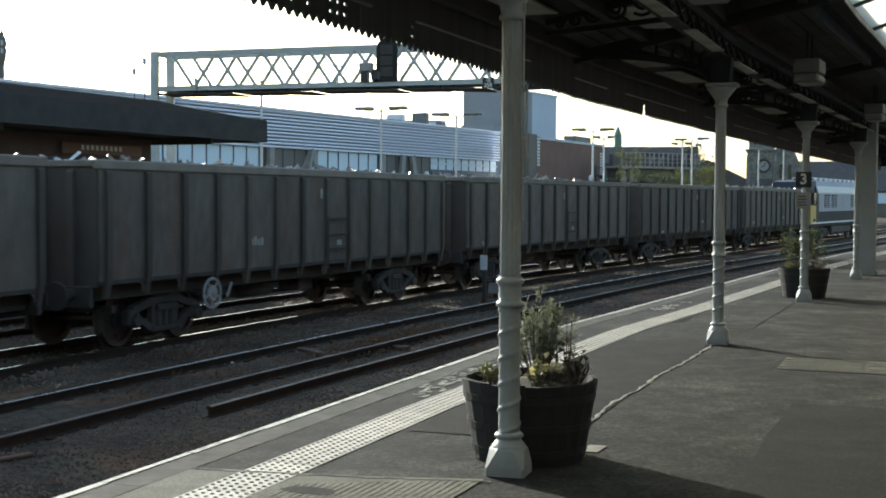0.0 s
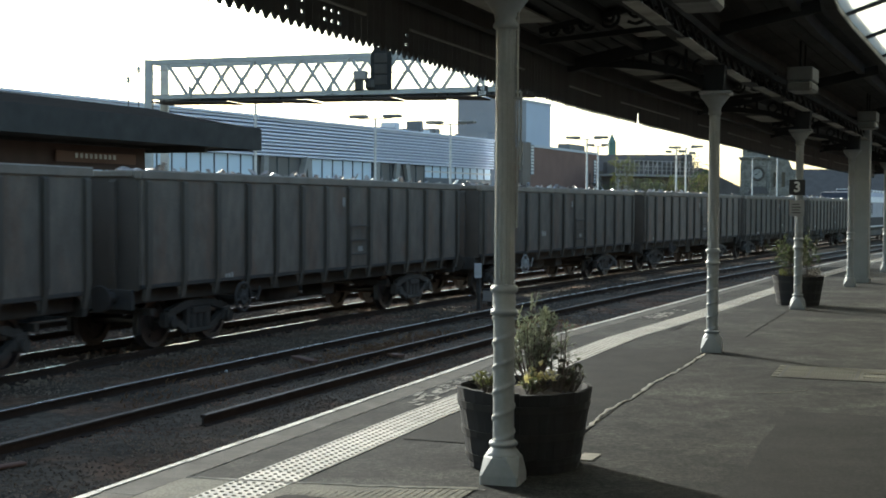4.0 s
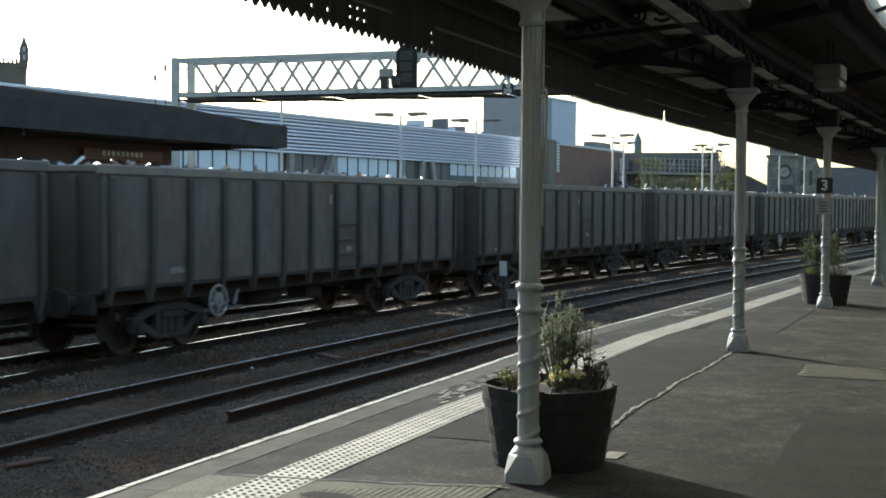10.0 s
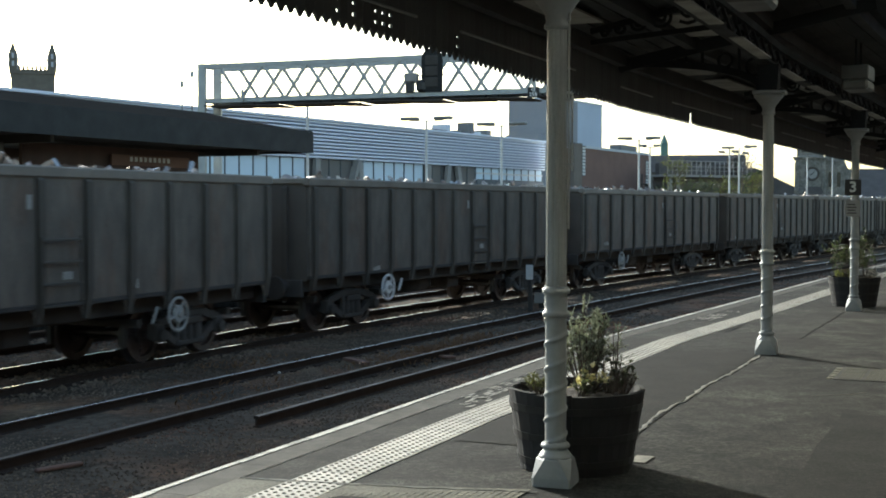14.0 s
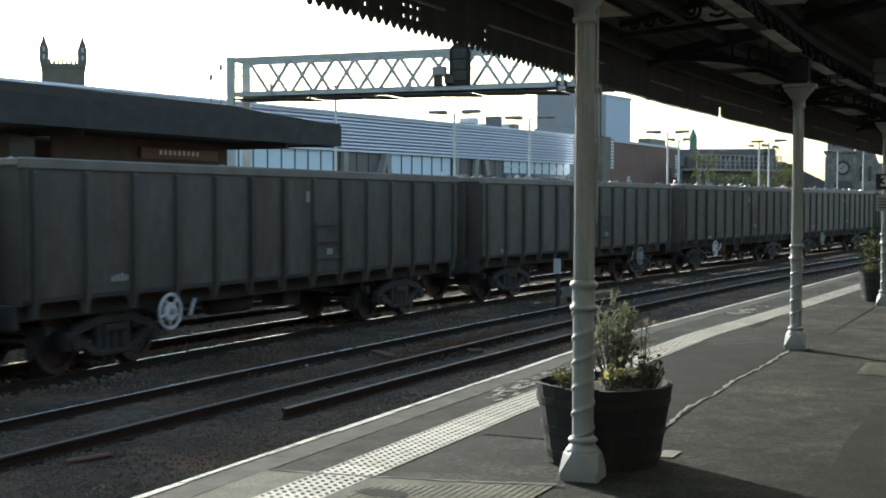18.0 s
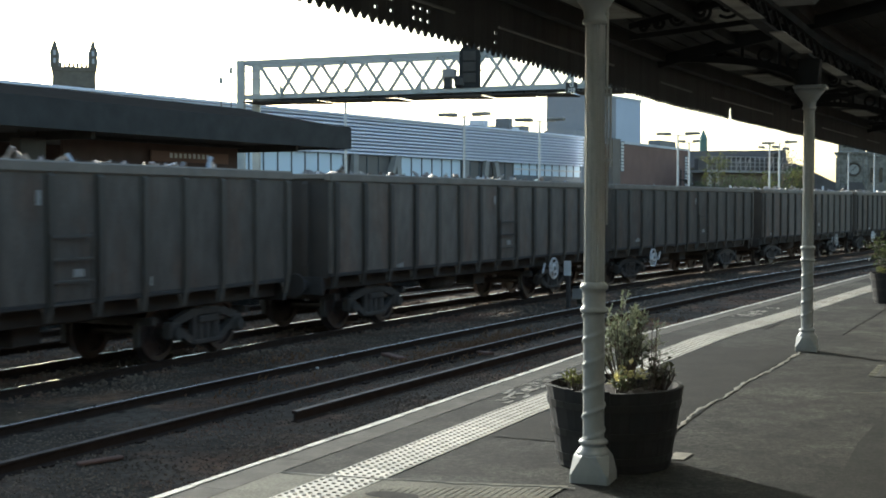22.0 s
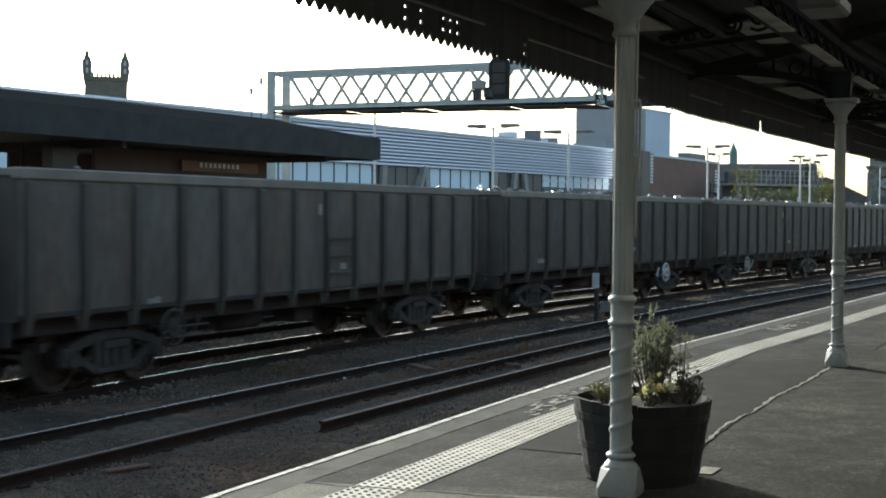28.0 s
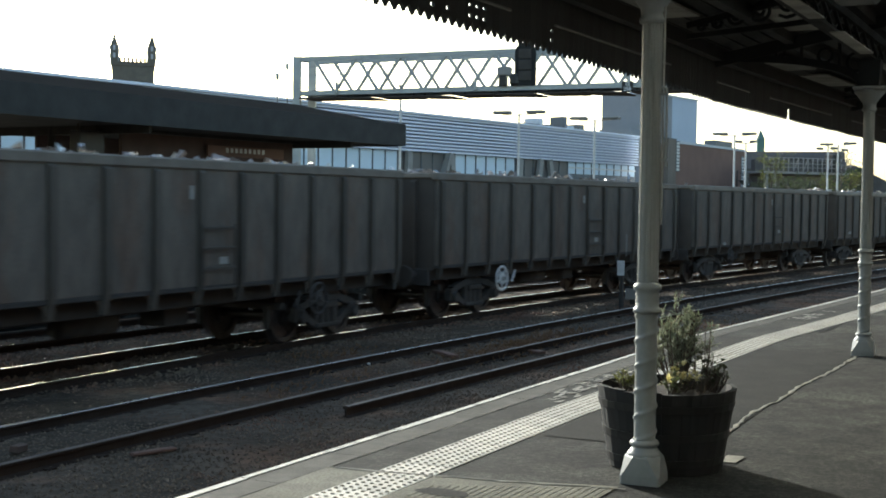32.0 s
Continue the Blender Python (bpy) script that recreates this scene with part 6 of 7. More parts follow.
        part("number", me, None, s3, "white figures", m=pose(0, -0.005, z, 90, 0, 0))


# ---- buildings beyond ----
HD = radians(29.3)
ALONG, BACK = Vector((math.sin(HD), math.cos(HD), 0)), Vector((-math.cos(HD), math.sin(HD), 0))


def clad_building():
    o = Vector((-21.7, 105, 0)) - ALONG * 40
    m = Matrix.Translation(o) @ Matrix.Rotation(math.pi / 2 - HD, 4, "Z")      # local x along, y back
    b = thing("clad_building", m, "long modern building with blue-grey horizontal metal cladding over glass", "building")
    L = 40 + 58.5
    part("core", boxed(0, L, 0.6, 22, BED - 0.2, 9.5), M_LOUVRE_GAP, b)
    part("roof", boxed(-0.2, L + 0.2, -0.2, 22, 9.5, 9.72, 0.03), M_LOUVRE, b)
    n = 11
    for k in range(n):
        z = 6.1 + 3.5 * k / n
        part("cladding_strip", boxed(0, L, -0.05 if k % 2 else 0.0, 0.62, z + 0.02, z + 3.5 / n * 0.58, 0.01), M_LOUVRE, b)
    part("plinth", boxed(0, L, 0.3, 0.6, BED - 0.2, 2.4), M_CONCRETE, b)
    me, dim = None, None
    for i in range(54):
        x = L * i / 54
        m2 = pose(x, 0.45, 2.4)
        if 51.5 < x + 0.9 < 60.5 or 71.0 < x + 0.9 < 81.5:
            if dim is None:
                dim = part("glass_pane", boxed(0.05, L / 54 - 0.05, 0, 0.04, 0, 3.65), M_DIMGLASS, b, "dim glass before a dark interior", m=m2).data
            else:
                part("glass_pane", dim, None, b, "dim glass before a dark interior", m=m2)
        elif me is None:
            me = part("glass_pane", boxed(0.05, L / 54 - 0.05, 0, 0.04, 0, 3.65), M_GLASS, b, m=m2).data
        else:
            part("glass_pane", me, None, b, m=m2)
    fr = None
    for i in range(55):
        m2 = pose(L * i / 54, 0.36, 2.4)
        if fr is None:
            fr = part("mullion", boxed(-0.05, 0.05, 0, 0.14, 0, 3.68), M_MULLION, b, m=m2).data
        else:
            part("mullion", fr, None, b, m=m2)
    part("transom", boxed(0, L, 0.38, 0.5, 4.0, 4.09), M_FRAME, b)
    part("transom", boxed(0, L, 0.38, 0.5, 2.36, 2.5), M_FRAME, b)
    # pale splayed supports before the dark bays
    for x0, rows in ((52.2, ((0, 0.2), (4.6, 6.6), (7.6, 6.9))), (71.4, ((0, 0.3), (3.4, 4.4), (7.6, 6.2)))):
        for xa, xb in rows:
            bm = bmesh.new()
            beam(bm, (x0 + xa, 0.1, 1.0), (x0 + xb, 0.1, 6.1), 0.7, 0.4)
            part("splayed_column", bm, M_CONCRETE, b)
    # far bays: two rows of lights with a dark floor band between
    part("floor_band", boxed(82.3, L, 0.30, 0.42, 4.05, 4.75), M_MULLION, b, "dark floor band")
    for z in (3.6, 5.35):
        part("light_band", boxed(82.3, L, 0.32, 0.43, z, z + 0.16), M_WHITE, b, "white transom")
    for x in (16, 38, 57.5, 66, 85):
        bm = bmesh.new()
        tube(bm, (x, 8, 9.7), (x, 8, 10.1), 0.6, seg=14)
        tube(bm, (x, 8, 10.1), (x, 8, 10.25), 0.8, 0.5, seg=14)
        part("roof_vent", bm, M_PILLAR, b)
    for x, y, w_, h_, m_ in ((80.5, 5, 3.2, 0.7, M_MULLION), (85.0, 6, 1.0, 1.5, M_FRAME), (87.0, 6, 1.4, 0.9, M_MULLION), (89.2, 5, 0.6, 1.9, M_MULLION), (91.0, 6, 2.2, 1.0, M_FRAME), (94.5, 6, 1.2, 1.3, M_MULLION)):
        part("roof_plant", boxed(x, x + w_, y, y + 2.0, 9.72, 9.72 + h_, 0.04), m_, b, "small boxy roof plant")


def tower_block():
    m = Matrix.Translation((10.1, 195, BED)) @ Matrix.Rotation(math.pi / 2 - HD, 4, "Z")
    b = thing("tower_block", m, "plain blue-grey panelled block rising behind the clad building", "building")
    part("wall", boxed(0, 8.0, -0.05, 8, 0, 19.2), M_GREYBLOCK, b, "dark grey panelled wall")
    part("wall", boxed(8.0, 17.5, 0, 8, 0, 19.2), M_BLOCK, b, "pale blue-grey panelled wall")
    part("parapet", boxed(-0.15, 17.65, -0.15, 8.15, 19.2, 19.5), M_FRAME, b)
    for k in range(1, 4):
        part("panel_joint", boxed(2.0 * k - 0.04, 2.0 * k + 0.04, -0.07, -0.045, 0, 19.1), M_GREYBLOCK, b)
    for k in range(1, 6):
        part("panel_band", boxed(0, 8.0, -0.065, -0.054, 3.2 * k - 0.04, 3.2 * k + 0.04), M_GREYBLOCK, b)
    part("plant_room", boxed(-4.5, -0.5, 0.5, 6, 0, 13.6), M_GREYBLOCK, b)


def brick_building():
    m = Matrix.Translation((9.0, 147, BED)) @ Matrix.Rotation(math.pi / 2 - radians(25), 4, "Z")
    b = thing("brick_building", m, "long red-brown brick building with pale glazed stair strips", "building")
    part("wall", boxed(5.0, 30.9, 0, 3.0, 0, 9.7), M_BRICKFAR, b)
    # added out of view: keeps sunlit brick from reddening the clad building
    part("rear_wall", boxed(5.0, 30.9, 3.004, 3.2, 0, 9.69), M_BLOCK, b, "unseen pale rear wall, added against red bounce light")
    part("parapet", boxed(6.0, 31.0, -0.12, 3.1, 9.7, 10.0), M_FRAME, b, "pale metal parapet")
    part("stair_tower", boxed(2.4, 4.95, -0.02, 0.5, 0, 10.1), M_STAIR, b, "darker brown stair block")
    part("stair_tower_roof", boxed(2.35, 5.0, -0.07, 0.55, 10.1, 10.22), M_MULLION, b)
    me = None
    for x, z0, d, n in ((4.98, 6.5, 0.385, 9), (29.2, 5.0, 0.40, 10)):
        strip = part("stair_window", boxed(x - 0.06, x + 0.96, -0.05, 0.02, z0 - 0.1, z0 + d * n + 0.02), M_MULLION, b, "narrow stair window strip")
        for k in range(n):
            if me is None:
                me = part("pane", boxed(0, 0.9, -0.10, -0.04, 0, 0.26), M_WHITE, strip, m=pose(x, 0, z0 + d * k)).data
            else:
                part("pane", me, None, strip, m=pose(x, 0, z0 + d * k))
    for k in range(4):
        part("window", boxed(9 + 5 * k, 11 + 5 * k, -0.03, 0.02, 2.0, 4.2), M_GLASS, b)
    part("plant_box", boxed(22.5, 29.0, 1.2, 2.8, 10.0, 10.9), M_MULLION, b, "dark roof plant box")


def deck_building():
    m = Matrix.Translation((22.25, 160, BED)) @ Matrix.Rotation(math.pi / 2 - radians(60), 4, "Z")
    b = thing("deck_building", m, "low grey building with pale railed access deck", "building")
    part("wall", boxed(0.3, 13.6, 0.8, 3.0, 0, 6.5), M_BROWNBLOCK, b)
    part("back_wall", boxed(1.2, 13.4, 3.0, 3.8, 0, 8.3), M_SLATE, b, "slate-grey upper storey")
    part("deck", boxed(-0.3, 13.9, -0.4, 3.0, 6.5, 6.78), M_CONCRETE, b, "pale deck edge")
    post = None
    for k in range(19):
        mm = pose(13.6 * k / 18, -0.3, 6.78)
        if post is None:
            post = part("rail_post", boxed(-0.045, 0.045, -0.045, 0.045, 0, 1.72), M_CONCRETE, b, m=mm).data
        else:
            part("rail_post", post, None, b, m=mm)
    for z in (7.25, 7.75, 8.45):
        part("rail", boxed(-0.1, 13.7, -0.34, -0.27, z, z + 0.08), M_CONCRETE, b)
    for k in (6, 8, 13, 15):
        bm = bmesh.new()
        beam(bm, (13.6 * k / 18, -0.3, 6.8), (13.6 * (k + 1) / 18, -0.3, 8.45), 0.07)
        part("brace", bm, M_CONCRETE, b)
    for x in (0.3, 1.5):
        part("pillar", boxed(x, x + 0.5, -0.2, 0.4, 0, 6.5), M_CONCRETE, b, "pale end pillar")
    part("tank", boxed(11.3, 12.5, 0.4, 2.0, 6.78, 9.1, 0.1), M_UNDER, b, "dark plant housing")
    part("roof_unit", boxed(6.5, 10.2, 3.1, 3.7, 8.3, 8.55), M_UNDER, b, "flat dark roof unit")


def fire_escape():
    t = thing("fire_escape", pose(19.6, 151, BED, 0, 0, -20), "dark steel zigzag stair against the low building", "stair")
    for k in range(3):
        z, a, b = 1.8 * k, (-1, 1)[k % 2] * -1.1, (-1, 1)[k % 2] * 1.1
        bm = bmesh.new()
        for y in (-0.45, 0.45):
            beam(bm, (a, y, z), (b, y, z + 1.8), 0.10, 0.24)
            beam(bm, (a, y, z + 1.0), (b, y, z + 2.8), 0.05)
        part("flight", bm, M_UNDER, t)
        part("landing", boxed(b - 0.5, b + 0.5, -0.6, 0.6, z + 1.74, z + 1.84), M_UNDER, t)
    for x in (-1.5, 1.5):
        part("post", boxed(x - 0.07, x + 0.07, -0.07, 0.07, 0, 6.6), M_UNDER, t)


def pitched_house(x, y, turn, length, width, eave, ridge, wall, name, label):
    b = thing(name, pose(x, y, BED, 0, 0, turn), label, "building")
    part("wall", boxed(-length / 2, length / 2, -width / 2, width / 2, 0, eave), wall, b)
    bm = bmesh.new()
    v = [bm.verts.new(p) for p in ((-length / 2 - 0.4, -width / 2 - 0.4, eave - 0.2), (length / 2 + 0.4, -width / 2 - 0.4, eave - 0.2), (length / 2 + 0.4, width / 2 + 0.4, eave - 0.2),
                                   (-length / 2 - 0.4, width / 2 + 0.4, eave - 0.2), (-length / 2 - 0.4, 0, ridge), (length / 2 + 0.4, 0, ridge))]
    for q in ((0, 1, 5, 4), (2, 3, 4, 5), (3, 0, 4), (1, 2, 5), (0, 3, 2, 1)):
        bm.faces.new([v[i] for i in q])
    part("roof", bm, M_SLATE, b, "slate roof")
    n = int(length / 4)
    for k in range(n):
        xx = -length / 2 + 2 + (length - 4) * k / max(1, n - 1)
        part("window", boxed(xx - 0.6, xx + 0.6, -width / 2 - 0.04, -width / 2 + 0.02, eave * 0.5, eave * 0.5 + 1.6), M_GLASS, b)
    return b


def clock_tower():
    t = thing("clock_tower", pose(40.1, 160, BED, 0, 0, -14), "weathered sandstone clock tower with a round dial and a lower wing", "tower")
    part("shaft", boxed(-1.75, 1.75, -1.75, 1.75, 0, 8.55, 0.05), M_TOWER, t)
    for x in (-1.85, 1.35):
        part("corner_buttress", boxed(x, x + 0.5, -1.92, -1.5, 0, 8.2, 0.06), M_TOWER, t)
    for z, h, w, m in ((8.55, 0.22, 1.92, M_TOWER), (8.77, 0.14, 2.06, M_CONCRETE), (4.0, 0.18, 1.86, M_TOWER)):
        part("string_course", boxed(-w, w, -w, w, z, z + h, 0.03), m, t)
    part("upper_stage", boxed(-1.6, 1.6, -1.6, 1.6, 8.91, 13.0, 0.05), M_TOWER, t)
    for x in (-0.75, 0.75):
        part("belfry_opening", boxed(x - 0.32, x + 0.32, -1.66, -1.55, 9.5, 12.2), M_DARKGLASS, t)
    bm = bmesh.new()
    v = [bm.verts.new(p) for p in ((-1.9, -1.9, 13), (1.9, -1.9, 13), (1.9, 1.9, 13), (-1.9, 1.9, 13), (0, 0, 17))]
    for q in ((0, 1, 4), (1, 2, 4), (2, 3, 4), (3, 0, 4), (3, 2, 1, 0)):
        bm.faces.new([v[i] for i in q])
    part("roof", bm, M_SLATE, t)
    # moulded ring round the dial
    bm = bmesh.new()
    ring = []
    for k in range(32):
        a = 2 * math.pi * k / 32
        ring.append([bm.verts.new((0.25 + r * math.cos(a), y, 6.8 + r * math.sin(a))) for r, y in ((0.58, -1.74), (0.62, -1.86), (0.80, -1.94), (0.86, -1.86), (0.86, -1.74))])
    for a, b in zip(ring, ring[1:] + ring[:1]):
        for i in range(4):
            bm.faces.new((a[i], b[i], b[i + 1], a[i + 1]))
    d = part("dial_surround", bm, M_END, t, "dark moulded dial surround")
    bm = bmesh.new()
    tube(bm, (0.25, -1.74, 6.8), (0.25, -1.80, 6.8), 0.6, seg=28)
    part("dial", bm, M_GREYPAINT, d, "pale clock dial")
    bm = bmesh.new()
    beam(bm, (0.25, -1.83, 6.8), (0.52, -1.83, 7.2), 0.07)
    beam(bm, (0.25, -1.83, 6.8), (-0.05, -1.83, 6.65), 0.09)
    part("pointers", bm, M_BLACK, d)
    part("hood_mould", boxed(-0.75, 1.25, -1.9, -1.74, 7.72, 7.86, 0.03), M_TOWER, t)
    # lower wing with its gable slope, and a small porch roof
    bm = bmesh.new()
    front, back = ([bm.verts.new((x, y, z)) for x, z in ((1.78, 0), (5.2, 0), (5.2, 6.9), (4.4, 7.5), (3.6, 9.6), (1.78, 9.6))] for y in (-1.0, 5.0))
    bm.faces.new(front)
    bm.faces.new(back[::-1])
    for i in range(6):
        bm.faces.new((front[i], back[i], back[(i + 1) % 6], front[(i + 1) % 6]))
    part("wing", bm, M_TOWER, t, "lower stone wing")
    part("wing_coping", boxed(1.8, 3.7, -1.12, -0.9, 8.3, 8.5, 0.03), M_TOWER, t)
    for x in (2.2, 3.2):
        part("window", boxed(x, x + 0.4, -1.04, -0.98, 5.2, 7.0), M_DARKGLASS, t)
    bm = bmesh.new()
    pts = [bm.verts.new((x, y, z)) for y in (-3.6, -1.9) for x, z in ((-0.9, 4.3), (1.7, 4.3), (1.2, 5.2), (-0.4, 5.2))]
    bm.faces.new(pts[3::-1])
    bm.faces.new(pts[4:])
    for i in range(4):
        j = (i + 1) % 4
        bm.faces.new((pts[i], pts[j], pts[4 + j], pts[4 + i]))
    part("porch_roof", bm, M_SLATE, t, "slate porch roof")
    part("porch", boxed(-0.7, 1.5, -3.4, -1.9, 0, 4.3), M_TOWER, t)


def church_tower():
    t = thing("church_tower", pose(-163.7, 452, BED, 0, 0, 20), "distant stone church tower with corner pinnacles", "tower")
    part("shaft", boxed(-7.4, 7.4, -7.4, 7.4, 0, 49.5), M_SANDSTONE, t)
    part("parapet", boxed(-7.7, 7.7, -7.7, 7.7, 49.5, 51.0, 0.05), M_SANDSTONE, t)
    for i in range(9):
        part("merlon", boxed(-6 + 1.45 * i - 0.4, -6 + 1.45 * i + 0.4, -7.7, -7.3, 51.0, 52.4), M_SANDSTONE, t)
    for sx in (-1, 1):
        for sy in (-1, 1):
            p = part("pinnacle", boxed(sx * 6.6 - 1.25, sx * 6.6 + 1.25, sy * 6.6 - 1.25, sy * 6.6 + 1.25, 49.6, 57.6), M_SANDSTONE, t)
            for z in (52.2, 55.0):
                for dx, dy in ((0, -1.27), (0, 1.27), (-1.27, 0), (1.27, 0)):
                    part("opening", boxed(sx * 6.6 + dx - 0.4, sx * 6.6 + dx + 0.4, sy * 6.6 + dy - 0.4, sy * 6.6 + dy + 0.4, z, z + 1.7), M_FRAME, p)
            bm = bmesh.new()
            tube(bm, (sx * 6.6, sy * 6.6, 57.6), (sx * 6.6, sy * 6.6, 61.0), 1.1, 0.08, seg=8)
            part("spirelet", bm, M_SANDSTONE, p)
    for x in (-2.6, 2.6):
        part("belfry_window", boxed(x - 1.1, x + 1.1, -7.5, -7.38, 34, 44), M_DARKGLASS, t)


def cupola():
    t = thing("copper_cupola", pose(54.9, 400, BED), "small green copper cupola over distant roofs", "tower")
    part("drum", boxed(-1.1, 1.1, -1.1, 1.1, 0, 22.5), M_COPPER, t)
    bm = bmesh.new()
    tube(bm, (0, 0, 22.5), (0, 0, 25.4), 1.35, 0.1, seg=10)
    part("cap", bm, M_COPPER, t)


def yard_lamp(x, y, top, turn, heads=((-0.95, 0.0), (0.95, 0.0))):
    """A pale post; heads gives how far each flat lamp stands out along the arm, and how far below the top."""
    t = thing("yard_lamp", pose(x, y, BED, 0, 0, turn), "tall pale lamp post with %s" % ("flat lamp heads" if heads else "a small cap"), "lamp", "yard lamps")
    h = top - BED
    bm = bmesh.new()
    tube(bm, (0, 0, 0), (0, 0, h), 0.085, 0.06, seg=8)
    part("post", bm, M_WHITE, t)
    if not heads:
        part("cap", boxed(-0.09, 0.09, -0.09, 0.09, h, h + 0.1, 0.02), M_CONCRETE, t)
    for x_, d in heads:
        bm = bmesh.new()
        beam(bm, (0, 0, h - d - 0.05), (x_, 0, h - d - 0.02), 0.05)
        part("arm", bm, M_WHITE, t)
        half = 0.5 if d == 0 else 0.26
        bm = bmesh.new()
        box(bm, x_ - half, x_ + half, -0.24, 0.24, h - d, h - d + 0.17, 0.06)
        part("lamp_head", bm, M_PILLAR, t, "flat lamp head")


def tree(name, x, y, height, crown_r, leaves, size, material, label, girth=0.022, base=BED, seed=1):
    rng = random.Random(seed)
    t = thing(name, pose(x, y, base), label, "tree")
    bt, bl = bmesh.new(), bmesh.new()
    tube(bt, (0, 0, -0.1), (0.1, 0, height * 0.45), girth * height, girth * height * 0.6, 8, False)
    tips = []
    for i in range(22):
        z0 = height * rng.uniform(0.25, 0.6)
        a, e = rng.uniform(0, 6.28), rng.uniform(0.35, 1.15)
        ln = crown_r * rng.uniform(0.6, 1.15)
        p0 = Vector((0.05, 0, z0))
        p1 = p0 + Vector((math.cos(a) * math.cos(e), math.sin(a) * math.cos(e), math.sin(e))) * ln
        tube(bt, p0, p1, height * girth * 0.32, height * girth * 0.14, 5, False)
        for k in range(4):
            b, f = rng.uniform(0, 6.28), rng.uniform(0.1, 1.0)
            q = p0.lerp(p1, rng.uniform(0.5, 1))
            p2 = q + Vector((math.cos(b) * math.cos(f), math.sin(b) * math.cos(f), math.sin(f))) * ln * 0.45
            tube(bt, q, p2, height * girth * 0.14, height * girth * 0.05, 4, False)
            tips.append((q, p2))
    for i in range(leaves):
        q, p2 = rng.choice(tips)
        p = q.lerp(p2, rng.uniform(0, 1.2)) + Vector((rng.gauss(0, 1), rng.gauss(0, 1), rng.gauss(0, 1))) * crown_r * 0.09
        d = (rng.gauss(0, 1), rng.gauss(0, 1), rng.gauss(0.2, 0.7))
        leaf(bl, p, d, size * rng.uniform(0.6, 1.3), size * 0.6)
    part("trunk", bt, M_BARK, t)
    if leaves:
        part("crown", bl, material, t)
    return t


# ---- build ----
ground()
platform()
canopy()
station_wall()
for s_ in COLUMNS:
    iron_column(s_)
square_pillar()
conduit_pipe()
for k_, s_ in enumerate((-6.6, 1.0, 11.2, 18.9, 26.6, 34.3, 42.0)):
    canopy_lamp(s_, 2.75, 3.22)
number_sign()
planter(8.78, 2.08, 1.0, 0.6, "half-barrel oak planter with shrubs and heather beside a column")
planter(23.35, 2.02, 0.98, 1.2, "half-barrel oak planter with a tall loose evergreen")
drain_cover(14.15, 3.95, 1.62, 0.98)
strip_on("asphalt_crack", [(9.3, 2.2), (10.43, 2.12), (11.1, 2.08), (11.83, 2.13), (12.8, 2.11), (13.9, 2.17), (15.45, 2.18)], 0.046, M_MORTAR, "pale mortar-filled crack in the asphalt", "crack", 0.0058, 0.02)
strip_on("asphalt_joint", [(7.62, 0.33), (7.67, 0.62), (7.75, 1.11), (7.86, 1.65), (7.97, 2.1)], 0.042, M_MORTAR, "dusty joint across the platform", "joint", 0.0085, 0.02)
patch_on("asphalt_patch", -6, 11.6, 3.42, 8.8, M_PATCH, "darker relaid asphalt on the platform")
patch_on("asphalt_patch", 9.3, 15.55, 1.03, 2.12, M_PATCH, "darker relaid asphalt between the tactile paving and a crack", 0.0022)
patch_on("concrete_patch", 3.0, 7.72, 1.0, 2.05, M_SLABS, "pale worn concrete patch in the platform", 0.003, 0.3)
patch_on("concrete_patch", 3.0, 7.60, 0.305, 0.615, M_SLABS, "pale worn concrete patch beside the platform edge", 0.003, 0.3)
ribbed = thing("ribbed_slab", Matrix(), "ribbed pale concrete slab set in the platform", "paving", kind="structure")
for k_ in range(21):
    bm_ = bmesh.new()
    o_ = 1.09 + 0.045 * k_
    sweep(bm_, lambda q, a, u: on_plat(q, o_ + a, u), steps(4.6, 7.5 + 0.12 * k_ / 5, 1.0), [(-0.015, 0.0), (0.015, 0.0), (0.011, 0.0052), (-0.011, 0.0052)])
    part("rib", bm_, M_SLABS, ribbed)
strip_on("coping_joint", [(7.4, 0.31), (9.5, 0.315), (13.0, 0.31), (19.0, 0.31)], 0.014, M_MORTAR, "pale dusty joint behind the coping", "joint", 0.002, 0.01)
strip_on("dark_crack", [(17.6, 2.3), (19.0, 2.22), (20.5, 2.16), (22.6, 2.05)], 0.03, M_PATCH, "dark tarred crack in the asphalt", "crack", jitter=0.04)
for p0_, p1_ in (((12.5, 3.1), (12.9, 3.5)),):
    strip_on("hairline_crack", [p0_, ((p0_[0] + p1_[0]) / 2, (p0_[1] + p1_[1]) / 2 + 0.05), p1_], 0.012, M_MORTAR, "fine pale hairline crack in the asphalt", "crack", 0.002, 0.05)
patch_on("mortar_patch", 9.05, 9.28, 2.35, 2.46, M_MORTAR, "small pale mortar patch beside the planter", 0.004)
stain(7.37, 1.23, 0.09, 0.16, "dark oily stain on the pale concrete")
stain(18.45, 1.21, 0.55, 0.045, "dark tar seam beside the tactile paving")
stain(15.0, 1.14, 0.42, 0.04, "dark tar seam beside the tactile paving")
worn_lettering(10.7, 12.95, 0.34, 0.60, 120)
worn_lettering(19.5, 21.3, 0.36, 0.64, 110)
railway_track(NEAR_TRACK, -60, 150, M_DULLHEAD, (2, 74), "near running line with dull rails on timber sleepers")
railway_track(train_n, -215, 300, M_RAILHEAD, (6, 78), "running line with bright rails under the goods train")
railway_track(THIRD_TRACK, -60, 150, M_RAILHEAD, (14, 74), "running line beyond the goods train")
spare_rail()
baulk(10.3, 8.75, 0.55, -14, 0.09, 0.04)
baulk(20.5, 9.35, 1.0, 70, 0.16, 0.05)
baulk(19.2, 10.2, 0.9, 50, 0.16, 0.06)
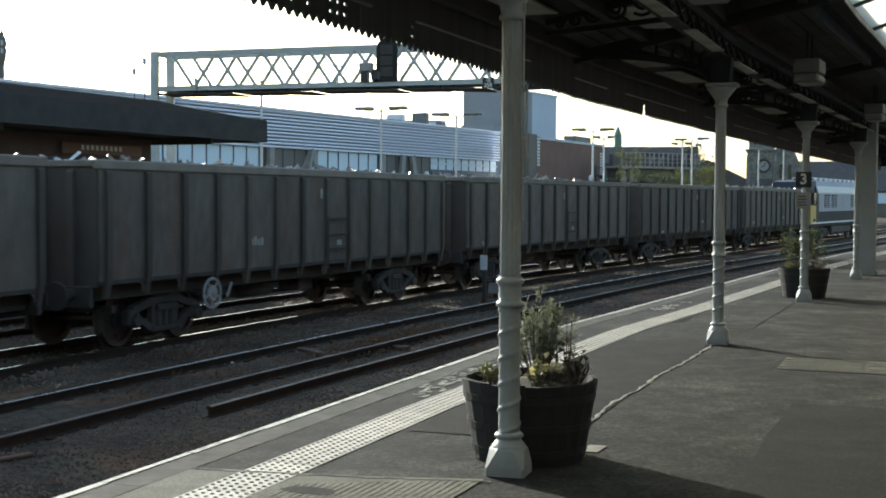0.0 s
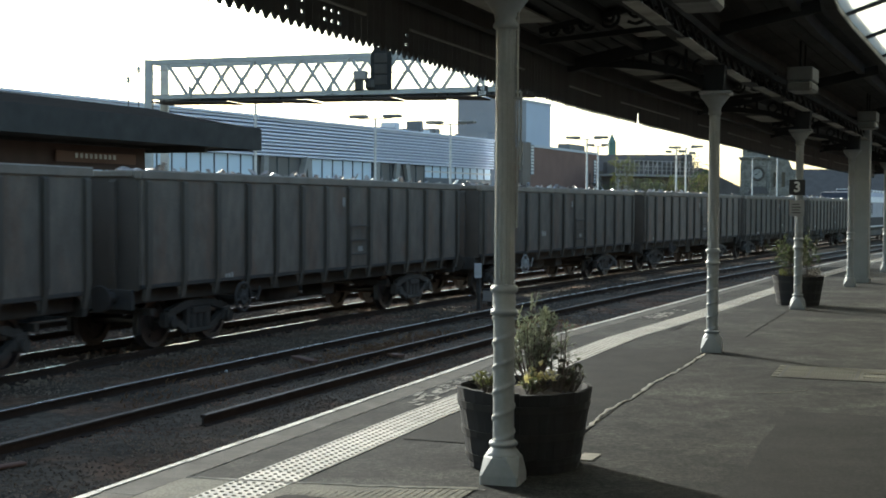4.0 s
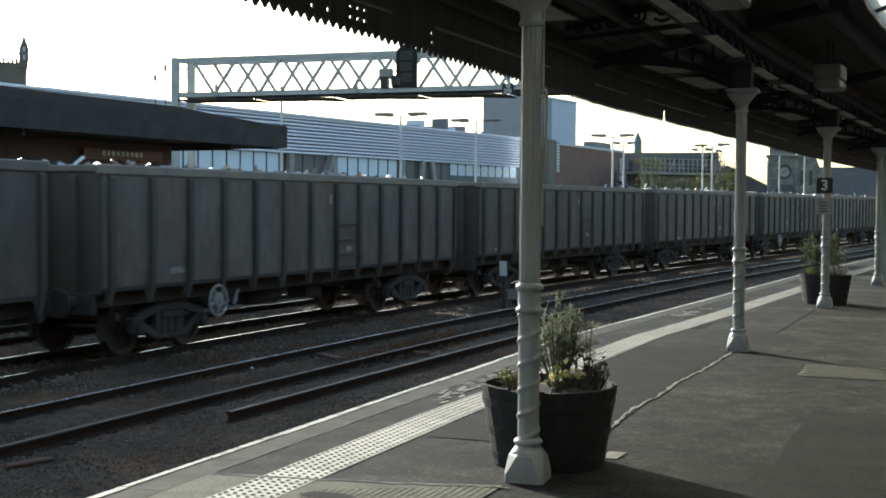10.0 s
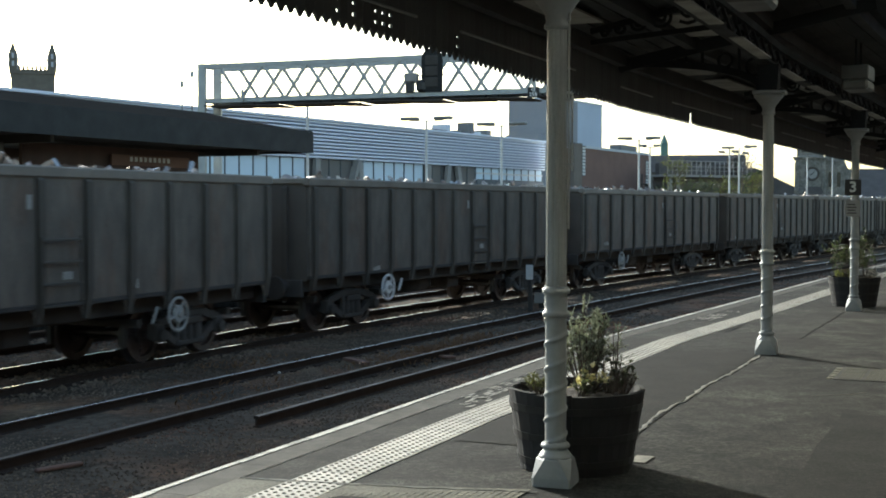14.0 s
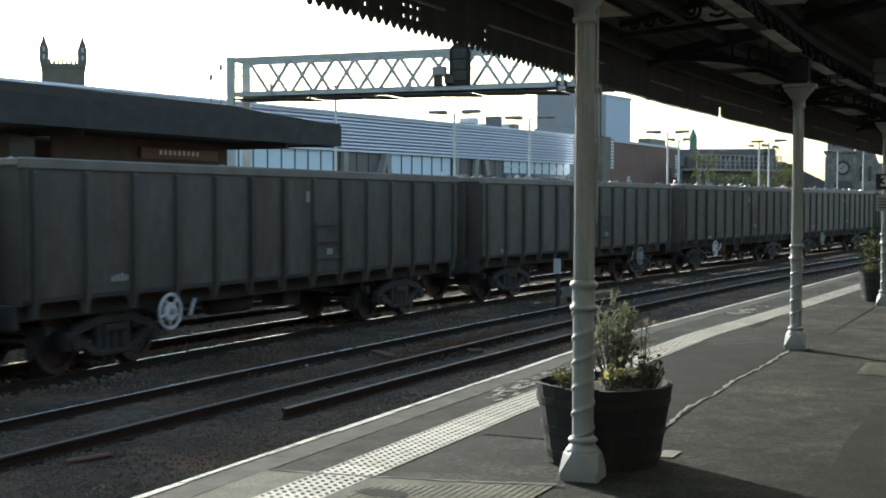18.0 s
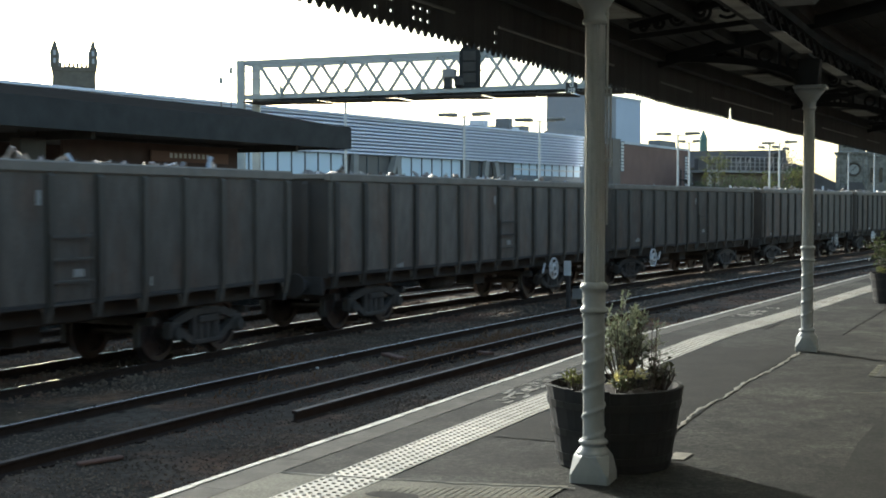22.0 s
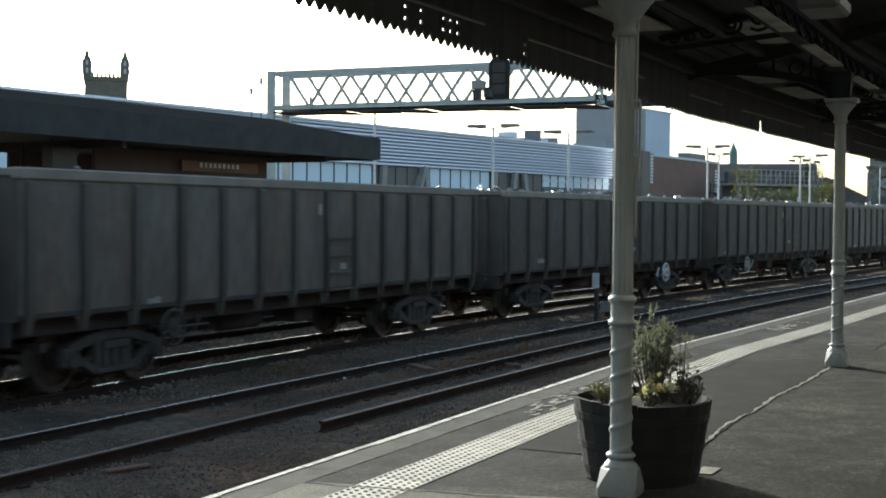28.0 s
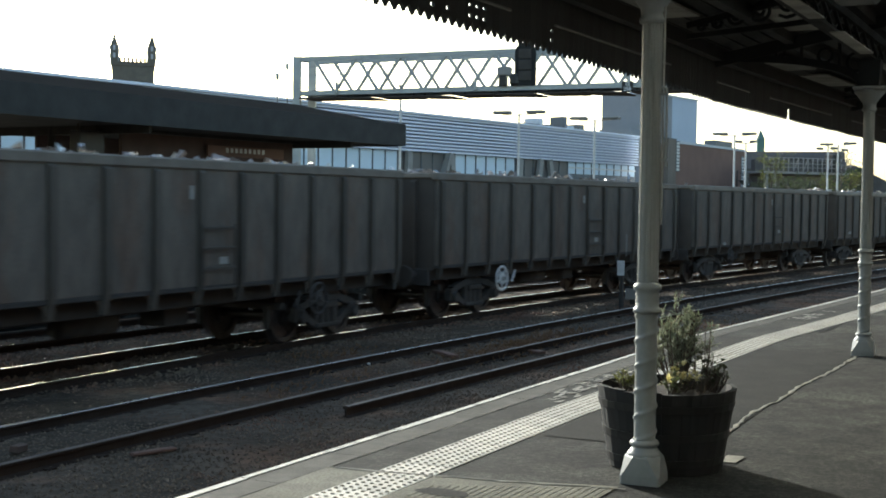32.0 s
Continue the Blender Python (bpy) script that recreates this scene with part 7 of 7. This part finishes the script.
loose_stone(17.38, 10.58)
loose_brick(9.6, 9.95, 20)
marker_post()
for s_, n_, c_ in ((19.6, 9.55, 150), (21.2, 9.75, 260), (22.4, 9.6, 160), (23.5, 9.9, 120), (15.2, 10.1, 50), (27.0, 8.6, 80), (18.0, 11.8, 60)):
    dry_weeds(s_, n_, c_, 0.8, 0.13)
relay_box(31.5, 11.75)
ballast_stones()
island()
gantry()
clad_building()
tower_block()
brick_building()
deck_building()
fire_escape()
pitched_house(35.6, 183, 100, 12, 17, 4.3, 8.1, M_BROWNBLOCK, "gabled_hall", "slate-roofed stone hall beyond the yard")
pitched_house(71.5, 205, -8, 34, 16, 4.2, 8.85, M_SANDSTONE, "long_hall", "long slate-roofed station building")
pitched_house(32.5, 215, -9, 20, 12, 8.6, 11.4, M_SANDSTONE, "far_terrace", "distant grey slate roofs")
clock_tower()
church_tower()
cupola()
TWIN = ((-0.95, 0.0), (0.95, 0.0))
for x_, y_, tp_, tn_, heads_ in ((-8.76, 61.3, 7.1, -20, ()), (-3.26, 66.7, 6.2, -20, TWIN), (0.73, 71, 6.2, -20, TWIN), (10.12, 86, 6.2, -15, TWIN), (11.62, 92, 6.0, -15, ((-0.5, 0.02), (0.5, 0.02))),
                                 (19.0, 101, 6.25, -15, ((-0.12, 0.0), (-0.62, 0.32), (0.45, 0.3))), (19.85, 101.5, 6.35, -15, ((0.88, 0.0), (0.5, 0.5))),
                                 (34.25, 138, 7.0, -20, ((-0.55, 0.0), (0.55, 0.0))), (36.95, 138, 7.0, -20, ())):
    yard_lamp(x_, y_, tp_, tn_, heads_)
for x_, y_, top_ in ((-17.6, 75, 9.4), (-18.2, 75, 8.8)):
    mast_ = thing("slim_mast", pose(x_, y_, BED), "slim grey mast with a small head", "mast", "slim masts")
    bm_ = bmesh.new()
    tube(bm_, (0, 0, 0), (0, 0, top_ - BED), 0.05, 0.03, seg=6)
    part("pole", bm_, M_MULLION, mast_)
    part("head", boxed(-0.09, 0.09, -0.09, 0.09, top_ - BED - 0.05, top_ - BED + 0.3, 0.02), M_GANTRY, mast_)
tree("birch_tree", 17.75, 122, 11.2, 1.5, 900, 0.17, M_TREE1, "thin young birch in yellow-green spring leaf", 0.007, seed=3)
tree("maple_tree", 21.45, 118, 6.9, 1.3, 620, 0.20, M_TREE1, "young tree in yellow-green leaf behind the yard", seed=5)
tree("maple_tree", 26.1, 128, 8.2, 1.9, 800, 0.22, M_TREE1, "young tree in dull green leaf beside lamp posts", 0.012, seed=9)
tree("sapling_tree", 24.9, 126, 12.6, 1.8, 210, 0.24, M_TREE2, "sparse twiggy tree with few dark leaves", 0.007, seed=6)
tree("conifer_tree", 28.1, 135, 7.7, 2.1, 1500, 0.32, M_TREE2, "dark evergreen tree behind the yard", seed=8)
for x_, y_, h_, sd_ in ((20.4, 140, 6.0, 21), (22.9, 141, 6.4, 22), (25.4, 140, 6.1, 23), (28.0, 141, 6.0, 24)):
    tree("shrub_thicket", x_, y_, h_, 2.2, 1100, 0.30, M_GLOSSY, "dull green shrub thicket before the low building", seed=sd_)
tree("bare_tree", -44.9, 150, 14.6, 4.7, 0, 0.3, M_TREE2, "bare winter tree beyond the island canopy", seed=11)
goods_train()
motions()
